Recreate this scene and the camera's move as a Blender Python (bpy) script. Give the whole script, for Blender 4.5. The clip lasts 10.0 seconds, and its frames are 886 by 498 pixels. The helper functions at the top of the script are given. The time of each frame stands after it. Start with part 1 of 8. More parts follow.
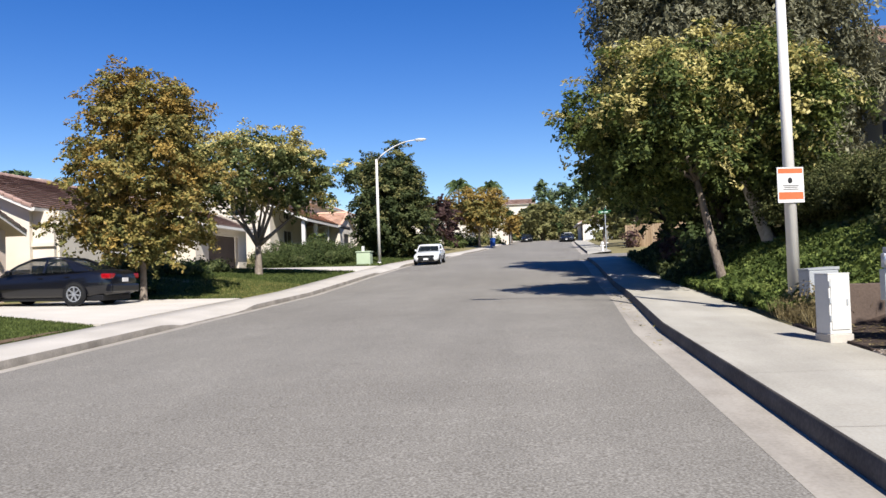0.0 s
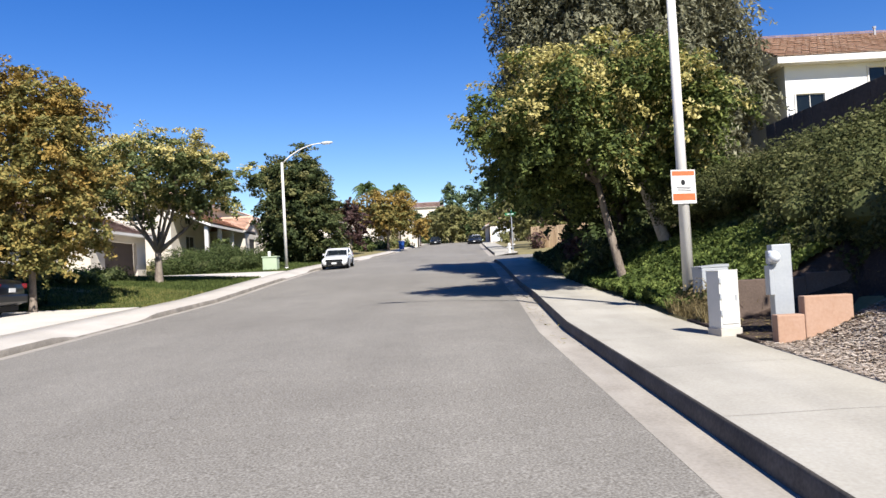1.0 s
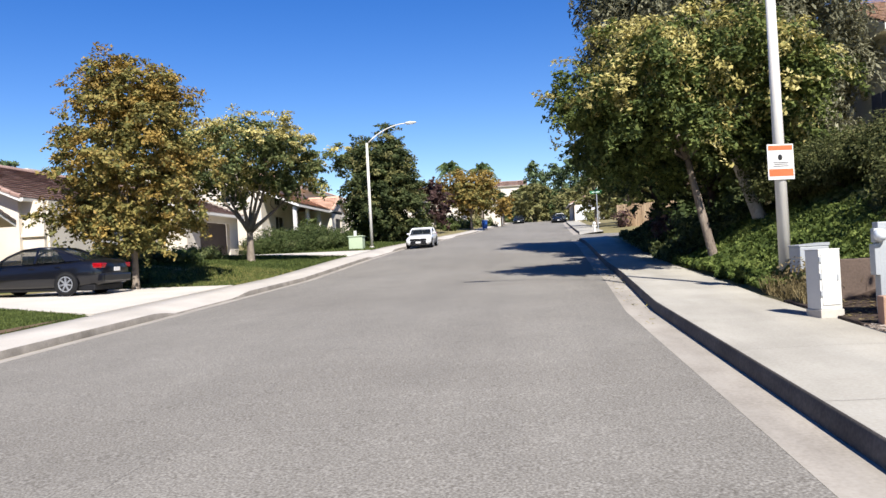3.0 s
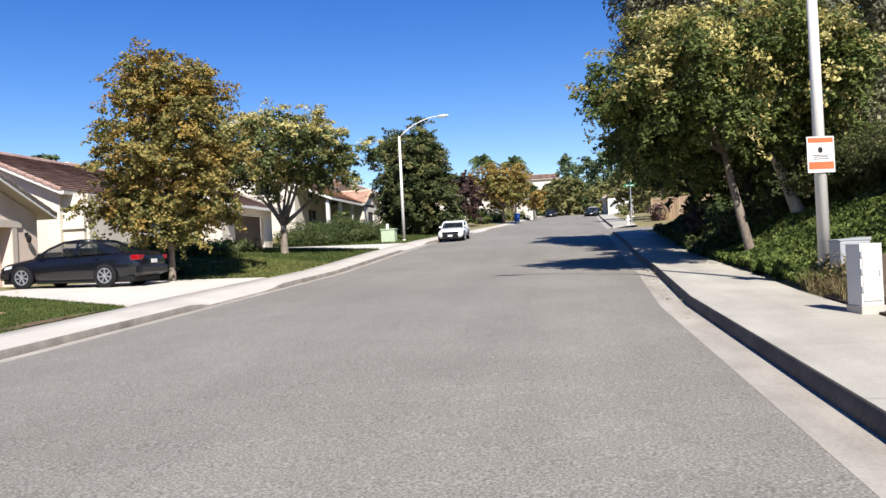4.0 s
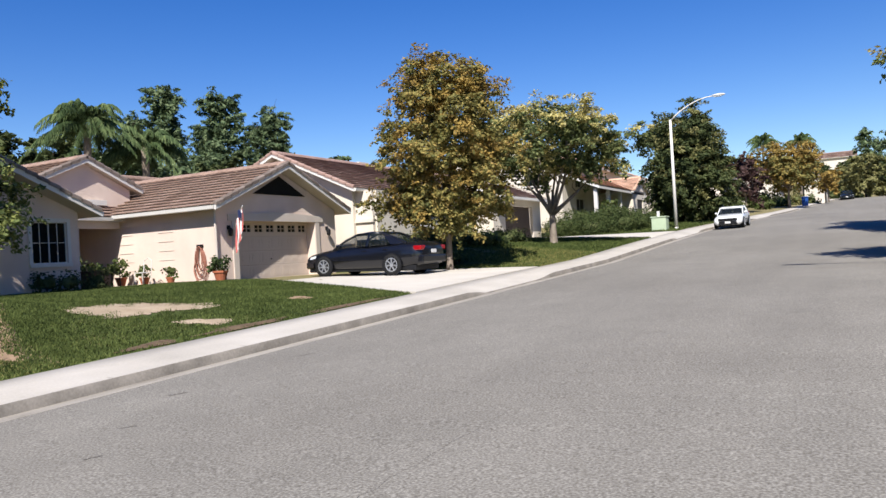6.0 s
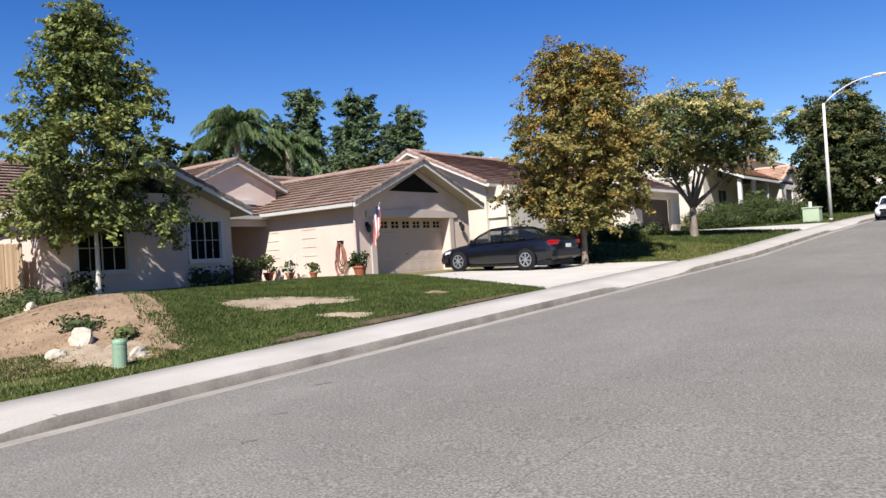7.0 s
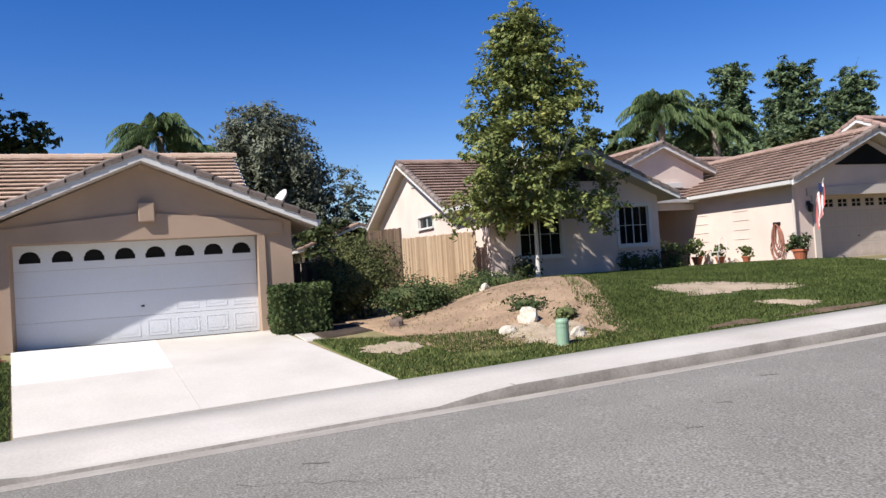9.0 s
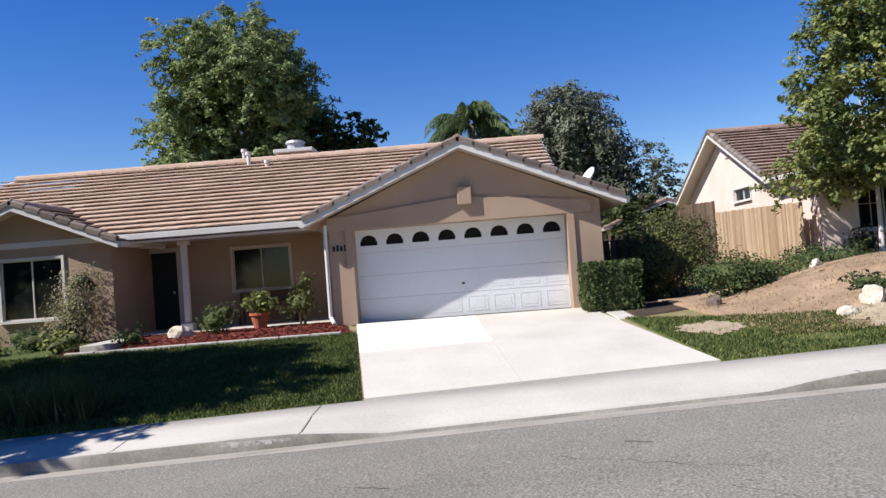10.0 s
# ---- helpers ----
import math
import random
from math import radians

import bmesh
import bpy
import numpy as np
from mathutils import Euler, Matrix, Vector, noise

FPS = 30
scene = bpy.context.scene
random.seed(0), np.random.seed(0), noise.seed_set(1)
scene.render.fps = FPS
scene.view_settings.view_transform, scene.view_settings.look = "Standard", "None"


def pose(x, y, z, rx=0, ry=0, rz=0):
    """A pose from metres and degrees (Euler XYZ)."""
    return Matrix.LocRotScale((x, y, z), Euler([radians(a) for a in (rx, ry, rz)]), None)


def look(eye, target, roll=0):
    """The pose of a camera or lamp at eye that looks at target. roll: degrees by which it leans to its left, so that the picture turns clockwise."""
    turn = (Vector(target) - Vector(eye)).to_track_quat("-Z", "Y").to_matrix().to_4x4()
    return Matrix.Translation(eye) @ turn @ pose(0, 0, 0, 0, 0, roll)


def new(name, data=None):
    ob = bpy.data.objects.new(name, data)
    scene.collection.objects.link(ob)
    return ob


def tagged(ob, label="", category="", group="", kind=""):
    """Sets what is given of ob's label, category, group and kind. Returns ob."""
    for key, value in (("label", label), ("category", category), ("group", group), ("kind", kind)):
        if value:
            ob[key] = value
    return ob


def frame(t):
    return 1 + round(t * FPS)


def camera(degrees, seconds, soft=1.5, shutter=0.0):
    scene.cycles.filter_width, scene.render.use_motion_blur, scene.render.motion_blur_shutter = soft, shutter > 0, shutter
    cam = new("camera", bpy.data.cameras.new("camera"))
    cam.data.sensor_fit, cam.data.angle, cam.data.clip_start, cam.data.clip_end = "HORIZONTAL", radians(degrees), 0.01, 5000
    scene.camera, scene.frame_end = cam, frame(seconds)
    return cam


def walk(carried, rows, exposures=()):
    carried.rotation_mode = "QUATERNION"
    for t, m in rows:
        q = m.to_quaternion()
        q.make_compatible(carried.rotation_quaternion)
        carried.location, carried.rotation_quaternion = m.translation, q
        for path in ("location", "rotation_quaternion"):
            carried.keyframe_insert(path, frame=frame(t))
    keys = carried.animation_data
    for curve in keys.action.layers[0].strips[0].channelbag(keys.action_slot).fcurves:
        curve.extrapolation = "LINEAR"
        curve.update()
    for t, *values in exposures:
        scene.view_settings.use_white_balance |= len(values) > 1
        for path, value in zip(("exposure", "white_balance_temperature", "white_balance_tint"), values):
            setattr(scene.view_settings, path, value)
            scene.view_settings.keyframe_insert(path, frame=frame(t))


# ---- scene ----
cam = camera(60.05, 10.0)
# t, x, y, z, yaw, pitch, roll: the phone is turned at arm's length round one standing point
ROWS = [
    (0.0, -0.035, 0.288, 1.65, 6.837, 1.862, 1.960),
    (0.2, -0.019, 0.299, 1.65, 3.788, 1.764, 1.994),
    (0.5, -0.005, 0.290, 1.65, 0.930, 1.755, 2.170),
    (1.0, -0.000, 0.290, 1.65, 0.085, 1.802, 3.026),
    (1.5, -0.001, 0.290, 1.65, 0.117, 1.411, 2.725),
    (2.0, -0.003, 0.290, 1.65, 0.656, 0.469, 2.741),
    (2.5, -0.016, 0.290, 1.65, 3.160, 0.177, 2.573),
    (3.0, -0.032, 0.288, 1.65, 6.292, 0.569, 3.028),
    (3.2, -0.038, 0.288, 1.65, 7.449, 0.607, 2.875),
    (4.3, -0.044, 0.287, 1.65, 8.699, 0.024, 2.825),
    (4.5, -0.045, 0.286, 1.65, 8.977, -0.036, 2.897),
    (5.0, -0.075, 0.280, 1.65, 14.976, 0.014, 3.195),
    (5.5, -0.111, 0.268, 1.65, 22.608, 0.256, 3.036),
    (5.7, -0.123, 0.263, 1.65, 25.116, 0.386, 3.163),
    (6.8, -0.172, 0.234, 1.65, 36.276, 0.442, 3.275),
    (7.0, -0.180, 0.228, 1.65, 38.320, 0.639, 3.480),
    (7.5, -0.201, 0.209, 1.65, 43.808, 0.929, 3.449),
    (8.0, -0.220, 0.189, 1.65, 49.392, 0.538, 3.524),
    (8.5, -0.242, 0.160, 1.65, 56.578, 0.751, 2.986),
    (8.8, -0.260, 0.128, 1.65, 63.707, 1.757, 4.245),
    (9.0, -0.271, 0.103, 1.65, 69.238, 1.464, 3.688),
    (9.5, -0.287, 0.041, 1.65, 81.864, 1.265, 3.958),
    (9.8, -0.290, 0.010, 1.65, 87.996, 1.527, 4.403),
    (10.0, -0.290, -0.009, 1.65, 91.764, 1.420, 4.371),
]
walk(cam, [(t, pose(x, y, z, 90 + pitch, roll, yaw)) for t, x, y, z, yaw, pitch, roll in ROWS], [(0.0, 0.76, 6500, 10), (0.6, 0.86, 6500, 10), (1.0, 0.92, 6500, 10), (3.0, 0.89, 6500, 10), (4.5, 0.85, 6500, 10), (5.5, 0.77, 6480, 10), (7.5, 0.72, 6400, 11), (10.0, 0.71, 6300, 12)])

# ---------------------------------------------------------------- light
SUN_AZ, SUN_EL = 158.0, 45.3     # clockwise from +y
world = bpy.data.worlds.new("sky")
scene.world = world
world.use_nodes = True
wn = world.node_tree.nodes
sky = wn.new("ShaderNodeTexSky")
sky.sky_type = "NISHITA"
sky.sun_disc = False
sky.sun_elevation, sky.sun_rotation = radians(SUN_EL), radians(SUN_AZ)
sky.altitude, sky.air_density, sky.dust_density, sky.ozone_density = 300, 1.0, 0.05, 2.0
wn["Background"].inputs["Strength"].default_value = 0.074
hsv = wn.new("ShaderNodeHueSaturation")
hsv.inputs["Hue"].default_value, hsv.inputs["Saturation"].default_value = 0.519, 1.43
hsv.inputs["Value"].default_value = 1.08
world.node_tree.links.new(sky.outputs["Color"], hsv.inputs["Color"])
world.node_tree.links.new(hsv.outputs["Color"], wn["Background"].inputs["Color"])
sun = new("sun", bpy.data.lights.new("sun", "SUN"))
sun.data.energy, sun.data.angle, sun.data.color = 5.0, radians(0.55), (1.0, 0.968, 0.92)
_sd = Vector((math.sin(radians(SUN_AZ)) * math.cos(radians(SUN_EL)), math.cos(radians(SUN_AZ)) * math.cos(radians(SUN_EL)), math.sin(radians(SUN_EL))))
sun.matrix_world = look(_sd * 60, (0, 0, 0))


# ---------------------------------------------------------------- materials
def srgb(h):
    c = [int(h[i:i + 2], 16) / 255 for i in (0, 2, 4)]
    return tuple(((v + 0.055) / 1.055) ** 2.4 if v > 0.04045 else v / 12.92 for v in c) + (1.0,)


def material(name, cols, rough=0.8, scale=4.0, fine=40.0, bump=0.15, dist=0.01, metal=0.0, island=0.0, objrand=0.0, spec=0.3, stretch=(1, 1, 1), contrast=1.0, translucent=0.0, coat=0.0, wfine=0.45):
    """Two-scale noise between base colours, fine relief, variation by piece."""
    m = bpy.data.materials.new(name)
    m.use_nodes = True
    nt = m.node_tree
    N, L = nt.nodes, nt.links
    b = N["Principled BSDF"]
    tc, mp = N.new("ShaderNodeTexCoord"), N.new("ShaderNodeMapping")
    geo = N.new("ShaderNodeNewGeometry")
    mp.inputs["Scale"].default_value = stretch
    L.new(geo.outputs["Position"], mp.inputs["Vector"])
    n1, n2 = N.new("ShaderNodeTexNoise"), N.new("ShaderNodeTexNoise")
    n1.inputs["Scale"].default_value, n1.inputs["Detail"].default_value = scale, 5
    n2.inputs["Scale"].default_value, n2.inputs["Detail"].default_value = fine, 3
    L.new(mp.outputs[0], n1.inputs["Vector"])
    L.new(mp.outputs[0], n2.inputs["Vector"])
    mix = N.new("ShaderNodeMath")
    mix.operation = "MULTIPLY_ADD"
    mix.inputs[1].default_value = wfine
    L.new(n2.outputs["Fac"], mix.inputs[0])
    m3 = N.new("ShaderNodeMath")
    m3.operation = "MULTIPLY"
    m3.inputs[1].default_value = 1 - wfine
    L.new(n1.outputs["Fac"], m3.inputs[0])
    L.new(m3.outputs[0], mix.inputs[2])
    fac = mix.outputs[0]
    for amount, socket in ((island, geo.outputs["Random Per Island"]), (objrand, None)):
        if amount:
            if socket is None:
                socket = N.new("ShaderNodeObjectInfo").outputs["Random"]
            a = N.new("ShaderNodeMath")
            a.operation = "MULTIPLY_ADD"
            a.inputs[1].default_value, a.inputs[2].default_value = amount, -amount / 2
            L.new(socket, a.inputs[0])
            s = N.new("ShaderNodeMath")
            L.new(fac, s.inputs[0])
            L.new(a.outputs[0], s.inputs[1])
            fac = s.outputs[0]
    ramp = N.new("ShaderNodeValToRGB")
    el = ramp.color_ramp.elements
    lo, hi = 0.5 - 0.22 / contrast, 0.5 + 0.22 / contrast
    cols = [srgb(c) if isinstance(c, str) else c for c in cols]
    el[0].position, el[0].color = lo, cols[0]
    el[1].position, el[1].color = hi, cols[-1]
    for i, c in enumerate(cols[1:-1]):
        e = el.new(lo + (hi - lo) * (i + 1) / (len(cols) - 1))
        e.color = c
    L.new(fac, ramp.inputs["Fac"])
    L.new(ramp.outputs["Color"], b.inputs["Base Color"])
    b.inputs["Roughness"].default_value, b.inputs["Metallic"].default_value = rough, metal
    b.inputs["Specular IOR Level"].default_value = spec
    b.inputs["Coat Weight"].default_value = coat
    if bump:
        bp = N.new("ShaderNodeBump")
        bp.inputs["Strength"].default_value, bp.inputs["Distance"].default_value = bump, dist
        L.new(n2.outputs["Fac"], bp.inputs["Height"])
        L.new(bp.outputs["Normal"], b.inputs["Normal"])
    if translucent:
        tr, ms = N.new("ShaderNodeBsdfTranslucent"), N.new("ShaderNodeMixShader")
        L.new(ramp.outputs["Color"], tr.inputs["Color"])
        ms.inputs[0].default_value = translucent
        L.new(b.outputs[0], ms.inputs[1])
        L.new(tr.outputs[0], ms.inputs[2])
        L.new(ms.outputs[0], N["Material Output"].inputs["Surface"])
    return m


ASPHALT = material("asphalt", ["544e46", "78736a", "99948a"], 0.92, 0.25, 50, 0.32, 0.01, contrast=1.05, wfine=0.84)
CONCRETE = material("concrete", ["a69f93", "b4aca0", "bdb6ab"], 0.85, 0.7, 30, 0.15, 0.005)
GUTTER = material("gutter_concrete", ["857d71", "9b9387", "a7a094"], 0.85, 1.5, 30, 0.2, 0.005)
KERB = material("kerb_concrete", ["696259", "7f786e", "91897f"], 0.88, 2.0, 30, 0.25, 0.006)
DRIVE = material("driveway_concrete", ["b1a99c", "bfb7aa", "c8c1b6"], 0.8, 0.5, 30, 0.1, 0.004)
DRIVE_NEW = material("clean_concrete", ["d2cec7", "dad6d0"], 0.75, 1.0, 30, 0.1, 0.004)
DIRT = material("bare_dirt", ["75604b", "8e765d", "a68d70"], 0.95, 1.6, 16, 0.8, 0.03)
GROUND = material("dry_ground", ["615d3d", "7b714c", "8b7d59"], 0.95, 0.5, 6, 0.6, 0.04)
LAWNSOIL = material("lawn_soil", ["344019", "434e20", "6d623b"], 0.95, 0.8, 9, 0.5, 0.03)
GRASS = material("grass_blades", ["333d1e", "4c572d", "67703d"], 0.7, 0.9, 6, 0, island=0.35, translucent=0.25, spec=0.1)
GRASS_DRY = material("dry_grass_blades", ["525e24", "787741", "938853"], 0.7, 0.8, 6, 0, island=0.35, translucent=0.2)
EDGE_SOIL = material("damp_edge_soil", ["4a3c2e", "5e4d3b", "76634d"], 0.95, 1.8, 18, 0.6, 0.02)
BARE = material("dry_bare_soil", ["87755f", "9f8d75", "b1a189"], 0.95, 1.8, 18, 0.6, 0.02)
MULCH_RED = material("red_bark_mulch", ["421911", "6e2f21", "854134"], 0.95, 6, 40, 0.8, 0.03, island=0.5)
CHIPS = material("wood_chips", ["938272", "a79888", "b9ad9f"], 0.95, 3, 20, 0.4, 0.015, island=0.45)
STUCCO_A = material("tan_stucco", ["937d69", "a08974", "a9937f"], 0.95, 0.8, 60, 0.5, 0.006)
STUCCO_B = material("beige_stucco", ["c6b1a2", "d3bfb0", "dfcdbe"], 0.95, 0.8, 60, 0.5, 0.006)
STUCCO_C = material("cream_stucco", ["c8bcaa", "cfc5b5", "d5cdc0"], 0.95, 0.8, 60, 0.4, 0.006)
STUCCO_W = material("white_stucco", ["d1cfcc", "dad8d5"], 0.95, 0.8, 60, 0.4, 0.006)
TRIM = material("white_trim_paint", ["c5c0b7", "d3cfc8"], 0.6, 1.5, 20, 0.05, 0.003)
TRIM_B = material("beige_trim_paint", ["b8ab9e", "c3b8ad"], 0.6, 1.5, 20, 0.05, 0.003)
DOOR_WHITE = material("white_door_paint", ["cbcccd", "d7d8d9"], 0.5, 0.7, 25, 0.04, 0.003, spec=0.4)
DOOR_BEIGE = material("beige_door_paint", ["baaa9d", "c4b5a9"], 0.55, 0.7, 25, 0.04, 0.003)
DOOR_BROWN = material("brown_door_paint", ["4c4038", "5a4d44"], 0.6, 1.0, 25, 0.04, 0.003)
GREEN_PALE = material("pale_yellow_green_enamel", ["9fae8f", "afbc9f"], 0.55, 2, 20, 0.05, 0.003)
DOOR_DARK = material("dark_door_paint", ["15171b", "22252b"], 0.5, 1.0, 25, 0.04, 0.003)
TILE_A = material("tan_roof_tile", ["a38b75", "b59b85", "c0aa96"], 0.9, 1.2, 12, 0.5, 0.012, island=0.2)
TILE_B = material("pink_brown_roof_tile", ["796255", "8f7769", "9f877a"], 0.9, 1.2, 12, 0.5, 0.012, island=0.25)
TILE_C = material("dark_brown_roof_tile", ["846a5f", "9b8074", "ae9489"], 0.9, 1.2, 12, 0.5, 0.012, island=0.3)
TILE_D = material("salmon_roof_tile", ["997a66", "a98a76", "b59a88"], 0.9, 1.2, 12, 0.5, 0.012, island=0.25)
TILE_SALMON = material("salmon_roof_tile", ["b59179", "c8a38c", "d6b6a1"], 0.9, 1.2, 12, 0.5, 0.012, island=0.25)
TILE_EDGE = material("grey_rake_tile", ["5f544c", "72655c", "84776e"], 0.9, 2, 14, 0.5, 0.012, objrand=0.4)
GLASS = material("window_glass", ["0c0f10", "161b1d"], 0.08, 1, 5, 0, spec=0.32)
CAR_GLASS = material("car_glass", ["1c2224", "262c2e"], 0.06, 1, 5, 0, spec=0.5)
CAR_GLASS.node_tree.nodes["Principled BSDF"].inputs["Alpha"].default_value = 0.5
DARK = material("dark_interior", ["0a0a0a", "141312"], 0.9, 1, 5, 0)
FENCE_WOOD = material("cedar_fence_wood", ["8d755a", "a2896c", "b39c7e"], 0.9, 1.5, 12, 0.4, 0.01, stretch=(4, 4, 0.4), objrand=0.4)
FENCE_DARK = material("weathered_fence_wood", ["443429", "594838", "6b5846"], 0.9, 1.5, 12, 0.4, 0.01, stretch=(4, 4, 0.4), objrand=0.4)
BARK = material("grey_bark", ["5b5047", "7a6e62", "958a7c"], 0.95, 5, 25, 0.9, 0.03, stretch=(1, 1, 0.4))
BARK_PALE = material("pale_bark", ["8d8377", "b0a698", "c4bcb0"], 0.95, 5, 25, 0.7, 0.02, stretch=(1, 1, 0.4))
BARK_WHITE = material("white_limed_bark", ["a8a298", "bdb7ac", "cdc8be"], 0.95, 5, 25, 0.4, 0.01, stretch=(1, 1, 0.4))
BARK_DARK = material("dark_bark", ["2f2722", "463a31", "5a4c40"], 0.95, 5, 25, 0.9, 0.03, stretch=(1, 1, 0.4))
METAL_POLE = material("pale_pole_concrete", ["cdc8be", "d6d1c9"], 0.7, 3, 40, 0.2, 0.004)
GALV = material("galvanised_steel", ["9ea1a3", "b0b2b3"], 0.5, 3, 30, 0.1, 0.003, metal=0.2)
BOX_WHITE = material("offwhite_enamel", ["c3c1b9", "cfccc5"], 0.5, 2, 20, 0.05, 0.003)
GREEN_ENAMEL = material("pale_green_enamel", ["7b9479", "8aa288"], 0.55, 2, 20, 0.05, 0.003)
BLOCK_TAN = material("tan_block", ["95765f", "a2826c", "ab8d79"], 0.95, 2, 30, 0.4, 0.006, objrand=0.12)
BLOCK_GREY = material("shaded_brown_block", ["574a41", "65564c", "726359"], 0.95, 2, 30, 0.4, 0.006, objrand=0.12)
ROCK = material("white_limestone", ["9c8f7a", "b8ae9c", "c4bdb1"], 0.9, 4, 20, 0.7, 0.02)
CAR_DARK = material("dark_grey_car_paint", ["101116", "15161c"], 0.28, 1, 5, 0, metal=0.2, spec=0.45, coat=0.5)
CAR_WHITE = material("white_car_paint", ["d5d5d3", "dededc"], 0.3, 1, 5, 0, spec=0.5, coat=0.6)
RUBBER = material("tyre_rubber", ["101010", "1c1c1c"], 0.85, 10, 40, 0.2, 0.004)
ALLOY = material("wheel_alloy", ["a2a4a8", "bcbec2"], 0.3, 5, 20, 0, metal=0.6)
BLACK_PLASTIC = material("black_plastic", ["0d0d0e", "17171a"], 0.6, 5, 20, 0)
RED_LENS = material("red_lamp_lens", ["7a0810", "a0101a"], 0.15, 5, 20, 0, spec=0.7)
CLEAR_LENS = material("clear_lamp_lens", ["b9bec2", "d5d9dc"], 0.1, 5, 20, 0, spec=0.8)
TERRACOTTA = material("terracotta", ["96553a", "b16a4b"], 0.85, 5, 20, 0.2, 0.004)
BLUE_PLASTIC = material("blue_bin_plastic", ["173a78", "22509a"], 0.5, 3, 20, 0.05, 0.003)
HOSE_RED = material("faded_red_hose", ["825444", "a4725f"], 0.6, 5, 20, 0.1, 0.003)
FLAG_RED = material("red_cloth", ["a8504c", "bf6a64"], 0.9, 5, 40, 0.1, 0.003)
FLAG_WHITE = material("white_cloth", ["cfc9c4", "dcd7d2"], 0.9, 5, 40, 0.1, 0.003)
FLAG_BLUE = material("navy_cloth", ["1a2340", "26315a"], 0.9, 5, 40, 0.1, 0.003)
SIGN_WHITE = material("white_sign_face", ["cdcbc7", "d6d4d0"], 0.5, 3, 20, 0.02, 0.002)
SIGN_ORANGE = material("orange_sign_ink", ["c4603c", "d37048"], 0.5, 3, 20, 0.02, 0.002)
SIGN_GREEN = material("green_sign_face", ["14603c", "1f7a4c"], 0.5, 3, 20, 0.02, 0.002)
INK = material("dark_ink", ["1a1a1c", "262628"], 0.7, 5, 20, 0)


def weather(mat, scale, stretch, low, high, detail=4):
    """Broad stains over a finished material: its base colour times a soft, stretched noise."""
    N, L = mat.node_tree.nodes, mat.node_tree.links
    b = N["Principled BSDF"]
    src = b.inputs["Base Color"].links[0].from_socket
    geo, mp, nz = N.new("ShaderNodeNewGeometry"), N.new("ShaderNodeMapping"), N.new("ShaderNodeTexNoise")
    mp.inputs["Scale"].default_value = stretch
    nz.inputs["Scale"].default_value, nz.inputs["Detail"].default_value = scale, detail
    L.new(geo.outputs["Position"], mp.inputs["Vector"])
    L.new(mp.outputs[0], nz.inputs["Vector"])
    rg = N.new("ShaderNodeMapRange")
    rg.inputs["From Min"].default_value, rg.inputs["From Max"].default_value = 0.32, 0.68
    rg.inputs["To Min"].default_value, rg.inputs["To Max"].default_value = low, high
    L.new(nz.outputs["Fac"], rg.inputs["Value"])
    mx = N.new("ShaderNodeVectorMath")
    mx.operation = "SCALE"
    L.new(src, mx.inputs[0])
    L.new(rg.outputs[0], mx.inputs["Scale"])
    L.new(mx.outputs[0], b.inputs["Base Color"])


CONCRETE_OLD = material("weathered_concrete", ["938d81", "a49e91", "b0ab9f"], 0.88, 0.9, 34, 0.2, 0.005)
# darker kerb copy for the east side; that face's shade is in the colour
KERB_SHADE_SIDE = material("shade_side_kerb", ["48423c", "5d564e", "756d63"], 0.9, 2.0, 30, 0.25, 0.006)
SCUFF = material("worn_kerb_paint", ["8a8278", "b4ada2", "c8c2b8"], 0.9, 9, 40, 0.1, 0.003, contrast=1.6)
FENCE_SOLID = material("dark_painted_fence", ["473e3b", "574c48", "645954"], 0.9, 1.0, 12, 0.3, 0.008, objrand=0.06)
weather(ASPHALT, 1.0, (0.9, 0.07, 1), 0.93, 1.06)
weather(ASPHALT, 1.3, (1, 1, 1), 0.95, 1.04)
weather(CONCRETE, 1.1, (1, 0.5, 1), 0.9, 1.05)
weather(CONCRETE_OLD, 0.9, (1.6, 0.35, 1), 0.86, 1.06)
weather(GUTTER, 1.6, (1.5, 0.25, 1), 0.84, 1.08)
weather(KERB, 2.2, (1, 1, 1), 0.78, 1.16)
weather(DRIVE, 0.7, (0.6, 1.4, 1), 0.92, 1.05)
for wall_paint in (STUCCO_A, STUCCO_B, STUCCO_C):
    weather(wall_paint, 0.9, (1, 1, 0.35), 0.94, 1.04)


def leaf_mat(name, cols, island=0.26, scale=0.9, tr=0.35, contrast=1.0):
    return material(name, cols, 0.7, scale, 3.0, 0, island=island, translucent=tr * 0.85, contrast=contrast, spec=0.12)


LEAF_AUTUMN = leaf_mat("autumn_leaves", ["494f2e", "6e6c3f", "93864d", "a88a51"])
LEAF_YELLOWGREEN = leaf_mat("green_leaves", ["363f29", "57613a", "8c8e5c"])
LEAF_RIGHT = leaf_mat("dark_green_leaves", ["354026", "576233", "858b4d"])
LEAF_FRESH = leaf_mat("fresh_green_leaves", ["424f2e", "616c40", "868b4f", "aba864"])
LEAF_COTTON = leaf_mat("cottonwood_leaves", ["596742", "7c8958", "a6ad7b"])
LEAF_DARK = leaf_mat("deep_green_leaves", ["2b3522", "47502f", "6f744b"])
LEAF_GREY = leaf_mat("grey_green_leaves", ["4f5142", "6d715e", "90927d"])
LEAF_PINE = leaf_mat("pine_needles", ["3a4734", "596948", "838e68"])
LEAF_PALM = leaf_mat("palm_fronds", ["35442a", "4f603b", "7b8758"])
LEAF_HEDGE = leaf_mat("hedge_leaves", ["2e3a23", "445130", "5e6a40"])
